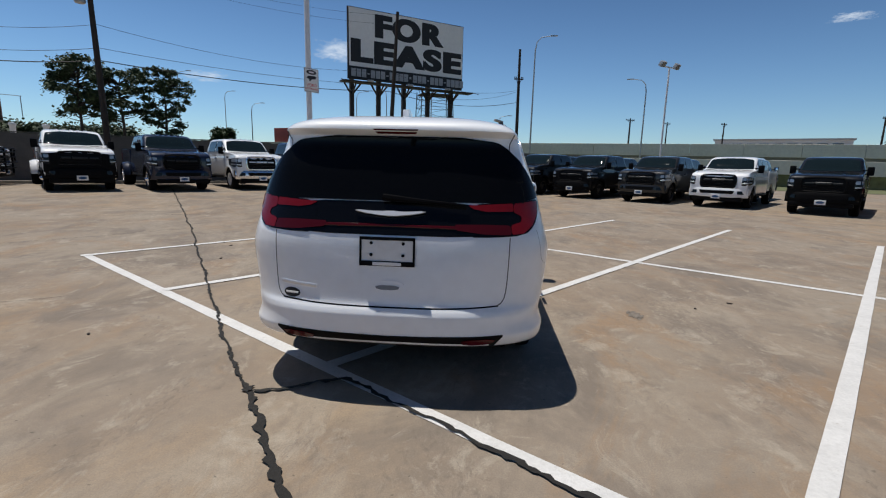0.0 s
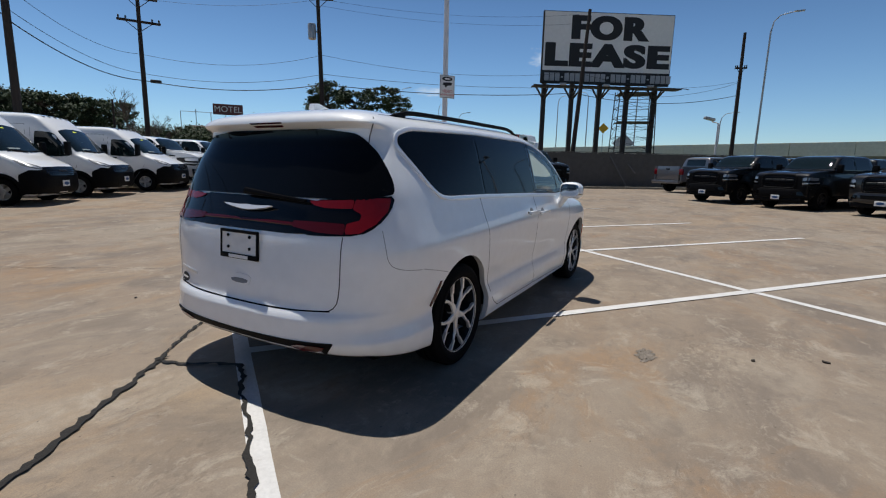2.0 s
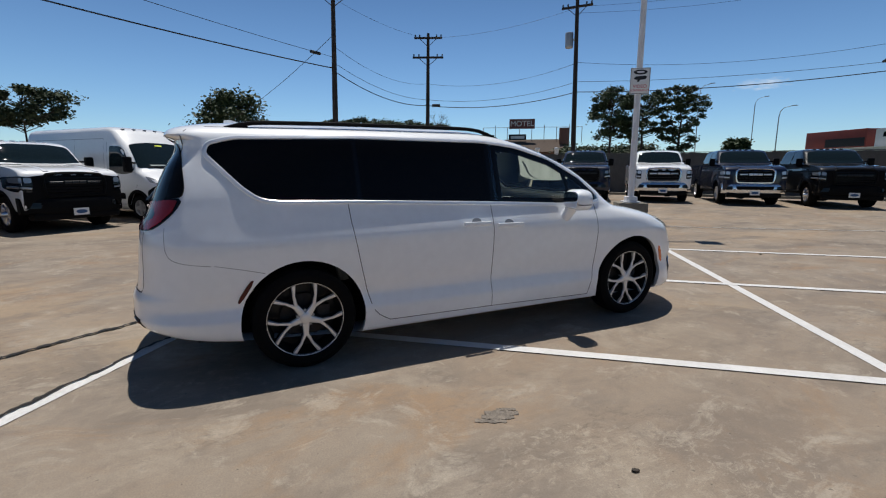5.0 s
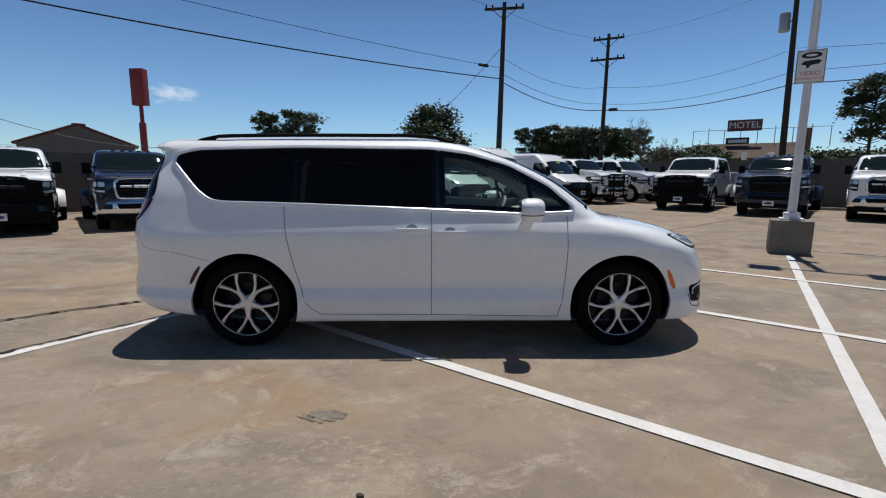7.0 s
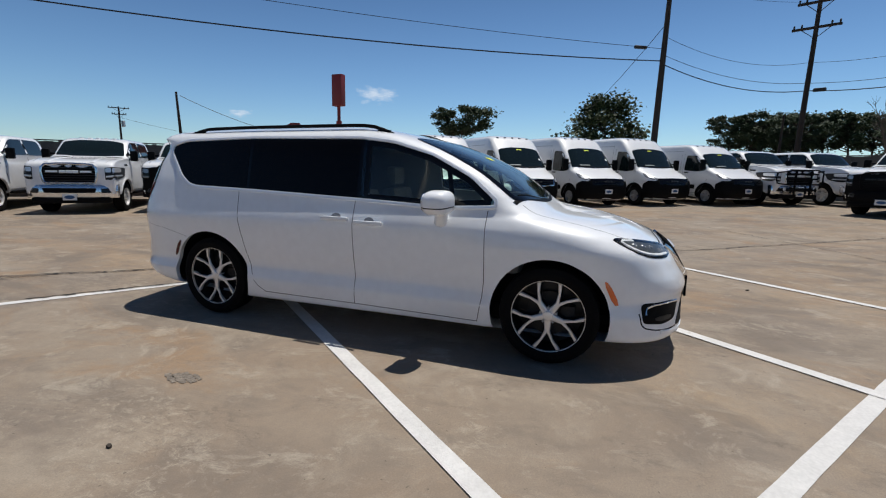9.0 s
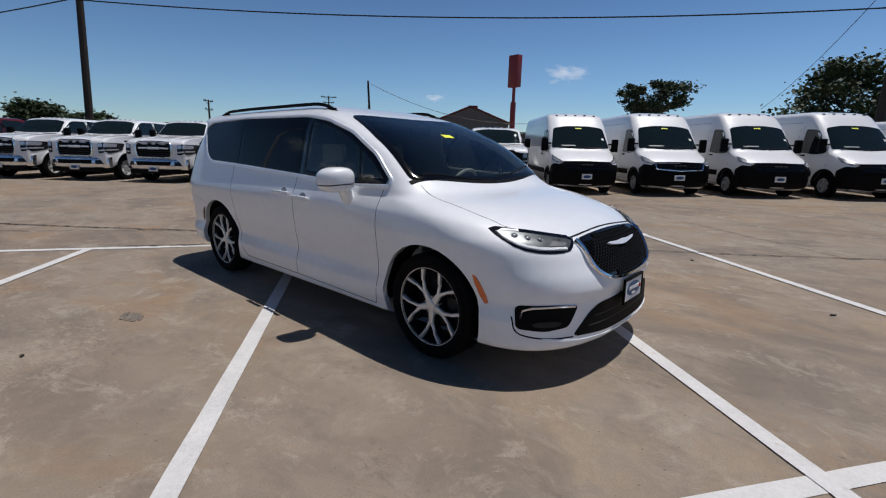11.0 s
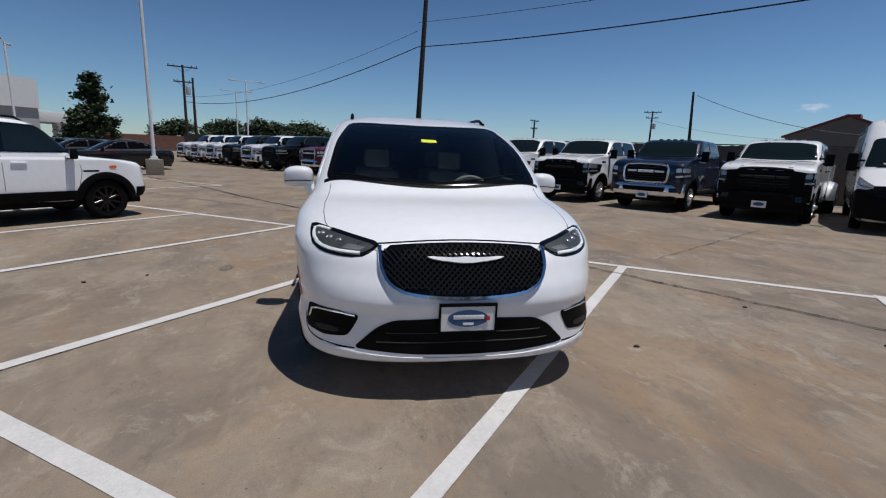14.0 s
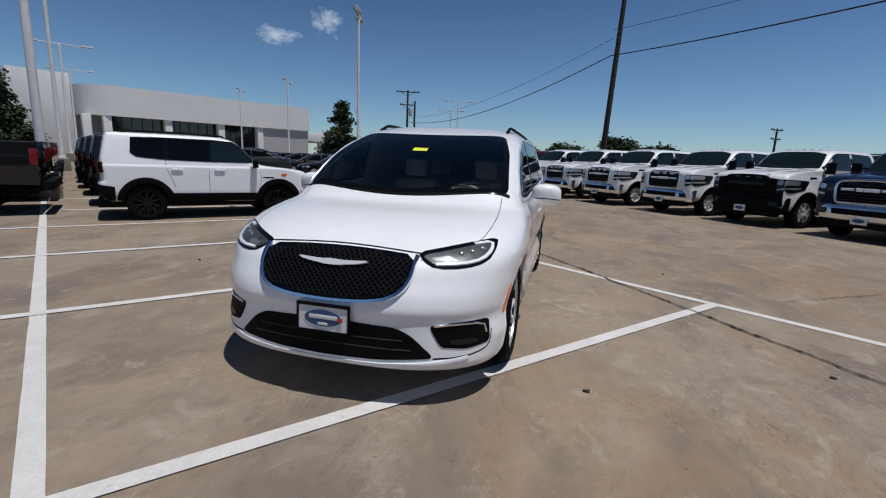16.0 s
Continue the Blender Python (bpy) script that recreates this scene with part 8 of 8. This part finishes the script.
box(bm, -0.9, 0.9, -1, 1.5, 8.9, 9.7)
part("roof_vent", bm, M_BARN_RED, ba)

rs = thing("pylon_sign", "tall red box sign on a red pole", "pylon sign", pose(-60.0, -37.7, 0, 0, 0, 82))
bm = bmesh.new()
box(bm, -0.9, 0.9, -0.5, 0.5, 10.4, 15.0, 0.05)
part("sign_box", bm, M_RED_SIGN, rs, "red sign box")
bm = bmesh.new()
box(bm, -0.93, -0.9, -0.38, 0.38, 10.8, 14.5)
part("sign_face", bm, M_PAPER, rs, "pale sign face")
bm = bmesh.new()
tube(bm, [(0, 0, 0), (0, 0, 8.2), (0, 0, 8.25), (0, 0, 10.5)], [0.42, 0.42, 0.25, 0.25], 12)
part("pole", bm, M_RED_SIGN, rs)

# dealership building
m_, L_ = run_of((39.4, -63.1), (53.1, -37.7))
de = thing("dealership", "white flat-roofed dealership with dark showroom glass", "building", m_)
L = L_
bm = bmesh.new()
n = 14
pts = [(0, 0), (L - 3, 0)] + [(L - 3 + 3.2 * math.sin(a), 3.2 - 3.2 * math.cos(a)) for a in (math.pi / 2 * k / n for k in range(1, n + 1))] + [(L + 0.2, 20), (0, 20)]
pts = [(x, -y) for x, y in pts]
prism(bm, pts[::-1], 4.9, 8.35)
part("fascia", bm, M_STUCCO, de, "white stucco fascia")
bm = bmesh.new()
box(bm, 0.3, L - 1.0, -19, -3.0, 0, 5.0)
part("back_wall", bm, M_STUCCO_GREY, de)
bm = bmesh.new()
box(bm, 0.0, 7.6, -18, -0.35, 0, 4.95)
part("side_wall", bm, M_STUCCO_GREY, de, "grey blank wall", smooth=False)
for a, b in ((8.2, 13.0), (13.9, 19.6), (20.5, 26.2)):
    wn_ = new("showroom_window")
    wn_.parent = de
    bm = bmesh.new()
    box(bm, a, b, -1.3, -1.2, 0.2, 4.9)
    part("pane", bm, M_SHOP_GLASS, wn_, "dark showroom glass")
    bm = bmesh.new()
    k = a
    while k <= b + 0.01:
        box(bm, k - 0.04, k + 0.04, -1.2, -1.1, 0.2, 4.9)
        k += (b - a) / 5
    box(bm, a, b, -1.2, -1.1, 2.9, 3.0)
    part("mullions", bm, M_DARK_STEEL, wn_)
for xx in (7.9, 13.45, 20.05, 26.6, 28.6):
    bm = bmesh.new()
    box(bm, xx - 0.42, xx + 0.42, -1.3, -0.2, 0, 4.95, 0.03)
    part("column", bm, M_STUCCO, de, "white column")
bm = bmesh.new()
box(bm, L + 0.4, L + 6.0, -10, -4.0, 0, 9.6, 0.05)
part("tower", bm, M_STUCCO, de, "white corner tower")
bm = bmesh.new()
box(bm, -9.5, -0.1, -12, -3, 3.4, 4.8, 0.05)
box(bm, -9.3, -8.5, -11.5, -3.5, 0, 3.4)
box(bm, -4.5, -4.0, -4.0, -3.5, 0, 3.4)
part("canopy", bm, M_STUCCO, de, "low white canopy")

# pale far wall with trees beside the dealership
m_, L_ = run_of((28.0, -92.0), (44.0, -88.0))
lb = thing("low_building", "low tan brick building far behind the cars", "building", m_)
bm = bmesh.new()
box(bm, 0, 16, 0, 8, 0, 2.5)
part("wall", bm, M_BRICK_FAR, lb)


def tree(x, y, h, spread, kind="oak", seed=0, trunk=0.35, clumps=26, leaves=2200, low=0.35, label="dark green tree with an open uneven crown", flat=0.6, size=0.28):
    """A tapered trunk, limbs, and a crown of many small leaf sprays set in clumps."""
    rnd = random.Random(seed)
    top = thing("tree", label, "tree", pose(x, y, 0, 0, 0, rnd.uniform(0, 360)), "trees")
    bm = bmesh.new()
    bend = [Vector((rnd.uniform(-.3, .3) * k / 4, rnd.uniform(-.3, .3) * k / 4, h * 0.82 * k / 4)) for k in range(5)]
    tube(bm, bend, [trunk * (1 - 0.2 * k) for k in range(5)], 8)
    cents = []
    for k in range(clumps):
        a = rnd.uniform(0, 2 * math.pi)
        z = h * (low + (0.96 - low) * rnd.random() ** (0.8 if kind != "cone" else 1.3))
        f = (z / h - low) / (1 - low)
        reach = {"oak": math.sin(math.pi * (0.18 + 0.72 * f)) ** 0.7, "pine": 0.45 + 0.55 * math.sin(math.pi * min(1, f * 0.9)), "cone": 1.05 - 0.95 * f}[kind]
        d = spread * reach * math.sqrt(rnd.uniform(0.08, 1))
        c = Vector((d * math.cos(a), d * math.sin(a), z))
        cents.append((c, spread * rnd.uniform(0.12, 0.36) * (0.85 if kind == "pine" else 1.15)))
        f = 4 * min(max((z - 0.45 * d) / (h * 0.82), 0.12), 0.98)  # limbs leave the trunk a little below their clump
        st = bend[int(f)].lerp(bend[int(f) + 1], f - int(f))
        tube(bm, [st, st.lerp(c, 0.55) + Vector((0, 0, -0.015 * h)), c], [trunk * 0.30, trunk * 0.18, trunk * 0.05], 4)
    part("trunk", bm, M_BARK, top)
    if leaves:
        verts, faces = [], []
        for k in range(leaves):
            c, r = cents[k % len(cents)]
            q = Vector((rnd.gauss(0, 1), rnd.gauss(0, 1), rnd.gauss(0, 1))) * r * 0.45
            q.z *= flat
            p = c + q
            s = size * rnd.uniform(0.6, 1.4) * max(1, spread / 5)
            e = Euler((rnd.uniform(-.9, .9), rnd.uniform(-.9, .9), rnd.uniform(0, 6.28))).to_matrix()
            i = len(verts)
            for u, v in ((-1, -.5), (0.2, -.8), (1, .1), (.3, .8), (-.7, .6)):
                verts.append(p + e @ Vector((u * s, v * s, 0)))
            faces.append((i, i + 1, i + 2, i + 3, i + 4))
        me = bpy.data.meshes.new("crown")
        me.from_pydata(verts, [], faces)
        me.materials.append(M_PINE if kind == "pine" else M_LEAF)
        ob = new("crown", me)
        ob.parent = top
    return top


TREES = [(-77.5, 1.0, 13.0, 6.6, 'oak', 0.32), (-102.0, 23.8, 12.8, 4.6, 'pine', 0.5), (-99.0, 26.9, 12.7, 4.6, 'pine', 0.5), (-104.0, 32.4, 13.3, 4.6, 'pine', 0.5), (-98.0, 34.2, 12.4, 4.6, 'pine', 0.5),
         (-103.0, 39.5, 13.2, 4.6, 'pine', 0.5), (-99.0, 41.8, 12.8, 4.6, 'pine', 0.5), (-104.0, 47.2, 13.1, 4.6, 'pine', 0.5), (-100.0, 28.3, 10.4, 5.0, 'oak', 0.05), (-101.0, 34.6, 10.2, 5.0, 'oak', 0.05),
         (-95.0, 49.3, 7.6, 5.0, 'oak', 0.05), (-92.0, 50.8, 6.9, 5.0, 'oak', 0.05), (-100.0, 61.7, 9.1, 4.0, 'pine', 0.45), (-42.0, 69.9, 6.3, 2.2, 'oak', 0.2), (-119.4, -36.2, 18.2, 8.0, 'pine', 0.55),
         (-56.2, 58.2, 15, 4.4, 'pine', 0.45), (-52.4, 61.4, 14.6, 4.2, 'pine', 0.45), (-48.0, 64.7, 15, 3.8, 'pine', 0.3), (15.0, -75.0, 5.1, 3.6, 'oak', 0.15), (8.0, -75.5, 4.9, 3.3, 'oak', 0.15),
         (0.0, -76.0, 4.3, 3.5, 'oak', 0.15), (-7.5, -66.0, 5.1, 3.2, 'oak', 0.15), (-13.0, -68.0, 4.1, 2.9, 'oak', 0.15), (31.5, -58.5, 9.0, 2.9, 'cone', 0.12), (58.0, -31.8, 8.8, 3.4, 'cone', 0.15),
         (64.0, -35.0, 8.4, 3.6, 'cone', 0.15), (24.0, -86.0, 5.3, 3.6, 'oak', 0.15), (33.0, -88.0, 5.3, 3.6, 'oak', 0.15), (12.0, -92.0, 5.6, 3.6, 'oak', 0.15), (88.0, 96.0, 9.5, 6.0, 'oak', 0.2),
         (96.0, 88.0, 9.0, 6.0, 'oak', 0.2), (-95.0, 60.0, 8.0, 5.5, 'oak', 0.2), (-100.0, 78.0, 8.0, 6.0, 'oak', 0.2), (-70.0, 66.0, 6.0, 6.5, 'oak', 0.15), (-62.0, 70.0, 6.0, 6.0, 'oak', 0.15)]
for k, (x, y, h, sp_, kd, low) in enumerate(TREES):
    tree(x, y, h, sp_, kd, 40 + k, 0.30, 64 if kd == "pine" else 70, 8000 if kd == "pine" else 8500, low, {"pine": "tall pine with an open clumped crown", "cone": "dense dark green conical tree", "oak": "dark green tree with an uneven rounded crown"}[kd], 0.55 if kd == "pine" else 0.7, 0.165 if kd == "pine" else 0.17)


def bare_tree(x, y, h, spread, seed):
    """A leafless tree: limbs that fork again and again into fine twigs."""
    rnd = random.Random(seed)
    top = thing("tree", "bare grey tree with fine leafless twigs", "tree", pose(x, y, 0), "trees")
    bm = bmesh.new()

    def fork(p, d, length, radius, depth):
        mid = p + d * length * 0.5 + Vector((rnd.uniform(-1, 1), rnd.uniform(-1, 1), 0)) * length * 0.06
        end = p + d * length
        tube(bm, [p, mid, end], [radius, radius * 0.85, radius * 0.7], 5 if depth > 2 else 3, cap=False)
        if depth:
            for k in range(3 if depth > 1 else 4):
                side = Vector((rnd.uniform(-1, 1), rnd.uniform(-1, 1), rnd.uniform(-0.25, 0.7)))
                fork(p.lerp(end, rnd.uniform(0.55, 1.0)), (d * 0.75 + side * spread).normalized(), length * rnd.uniform(0.55, 0.8), radius * 0.6, depth - 1)

    fork(Vector((0, 0, 0)), Vector((0.03, 0, 1)), h * 0.40, 0.24, 5)
    part("trunk", bm, M_BARE_BARK, top)


M_BARE_BARK = shader("grey_bark", (0.075, 0.066, 0.058), 0.95, vary=0.3, scale=6)
bare_tree(-86.0, 41.4, 12.9, 0.62, 91)
bare_tree(-88.0, 46.6, 9.5, 0.70, 92)

# two white roof vents seen over the fence
for x, y in ((-30.5, 24.0), (-29.3, 25.2)):
    bm = bmesh.new()
    lathe(bm, [(0.001, 3.45), (0.20, 3.42), (0.22, 3.3), (0.17, 3.2), (0.17, 0.0)], 14, "z")
    solid("roof_vent", bm, M_PAPER, "white capped vent pipe behind the fence", "vent", "roof vents", m=pose(x, y, 0))

# small marks and litter on the concrete
M_PATCH = shader("patch_grey", (0.185, 0.157, 0.128), 0.9, vary=0.5, scale=14, bump=0.6)
rp = random.Random(5)
pt = bmesh.new()
along, across = Vector((0.45, 0.89, 0)).normalized(), Vector((-0.89, 0.45, 0)).normalized()
for k, (off, w, a0, a1) in enumerate(((-0.072, 0.046, -0.13, 0.05), (-0.030, 0.056, -0.09, 0.10), (0.020, 0.052, -0.07, 0.13), (0.062, 0.030, 0.00, 0.12))):
    n = 14
    rows = []
    for q in range(n + 1):
        c = Vector((2.085, -0.675, 0.004)) + along * (a0 + (a1 - a0) * q / n) + across * (off + rp.uniform(-0.004, 0.004))
        hw = w / 2 * math.sin(math.pi * (0.12 + 0.76 * q / n)) ** 0.5 * rp.uniform(0.7, 1.2)
        rows.append((pt.verts.new(c + across * hw), pt.verts.new(c - across * hw)))
    for p, q in zip(rows, rows[1:]):
        pt.faces.new((p[0], p[1], q[1], q[0]))
bmesh.ops.recalc_face_normals(pt, faces=pt.faces)
solid("asphalt_patch", pt, M_PATCH, "small ragged dark scrape in the concrete", "patch", kind="structure", smooth=False)
rnd = random.Random(12)
for x, y, s in ((2.81, -0.36, 0.014), (3.28, -0.10, 0.018), (-2.6, -1.9, 0.014), (-1.5, 1.9, 0.018), (-3.2, 1.1, 0.02), (-2.2, 3.6, 0.02), (-0.5, 6.25, 0.03), (-3.6, 2.1, 0.018)):
    bm = bmesh.new()
    pts = [(s * rnd.uniform(0.6, 1.3) * math.cos(a) * 1.5, s * rnd.uniform(0.6, 1.2) * math.sin(a)) for a in (2 * math.pi * k / 7 for k in range(7))]
    prism(bm, pts, 0.002, 0.012)
    solid("dead_leaf", bm, M_BARK, "curled dead leaf lying on the concrete", "leaf", "dead leaves", m=pose(x, y, 0, 0, 0, rnd.uniform(0, 360)))


def cloud_material():
    """Thin white vapour, ragged and fading towards its rim."""
    m = bpy.data.materials.new("cloud_vapour")
    m.use_nodes = True
    n, l = m.node_tree.nodes, m.node_tree.links
    n.clear()
    co, ln, t, a, b, c = n.new("ShaderNodeTexCoord"), n.new("ShaderNodeVectorMath"), n.new("ShaderNodeTexNoise"), n.new("ShaderNodeMath"), n.new("ShaderNodeMapRange"), n.new("ShaderNodeMath")
    ln.operation = "LENGTH"
    l.new(co.outputs["Object"], ln.inputs[0])
    t.inputs["Scale"].default_value, t.inputs["Detail"].default_value, t.inputs["Roughness"].default_value = 2.2, 6, 0.6
    info, add = n.new("ShaderNodeObjectInfo"), n.new("ShaderNodeVectorMath")
    l.new(co.outputs["Object"], add.inputs[0])
    l.new(info.outputs["Location"], add.inputs[1])
    l.new(add.outputs[0], t.inputs["Vector"])
    a.operation, c.operation = "MULTIPLY_ADD", "SUBTRACT"
    l.new(t.outputs["Fac"], a.inputs[0])
    a.inputs[1].default_value, a.inputs[2].default_value = 2.4, -0.35
    l.new(a.outputs[0], c.inputs[0])
    l.new(ln.outputs["Value"], c.inputs[1])
    b.inputs["From Min"].default_value, b.inputs["From Max"].default_value, b.inputs["To Max"].default_value = 0.0, 0.9, 0.75
    l.new(c.outputs[0], b.inputs["Value"])
    # an even glow stands in for the sunlight on the vapour
    em, tr, mix, out = n.new("ShaderNodeEmission"), n.new("ShaderNodeBsdfTransparent"), n.new("ShaderNodeMixShader"), n.new("ShaderNodeOutputMaterial")
    em.inputs["Color"].default_value, em.inputs["Strength"].default_value = (0.66, 0.74, 0.84, 1), 1.0
    l.new(b.outputs["Result"], mix.inputs[0])
    l.new(tr.outputs[0], mix.inputs[1])
    l.new(em.outputs[0], mix.inputs[2])
    l.new(mix.outputs[0], out.inputs["Surface"])
    return m


M_CLOUD = cloud_material()
# far wisps of cloud: azimuth, height over the horizon, width, height
for az, el, w, h in ((106.8, 12.4, 150, 60), (55.6, 13.6, 80, 22), (-152.6, 8.3, 120, 50), (-137.7, 5.5, 70, 24), (-55.9, 12.5, 110, 50), (121.0, 8.5, 110, 26), (-61.1, 14.3, 80, 80)):
    a, e = radians(az), radians(el)
    bm = bmesh.new()
    vs = [bm.verts.new((x, 0, z)) for x, z in ((-1, -1), (1, -1), (1, 1), (-1, 1))]
    bm.faces.new(vs)
    ob = solid("cloud", bm, M_CLOUD, "small thin white cloud in the sky", "cloud", "clouds", "structure", smooth=False,
               m=Matrix.Translation((1500 * math.cos(e) * math.cos(a), 1500 * math.cos(e) * math.sin(a), 1500 * math.sin(e))) @ Matrix.Rotation(a + math.pi / 2, 4, "Z") @ Matrix.Diagonal((w * 0.6, 1, h * 0.6, 1)))
    ob.visible_shadow = False
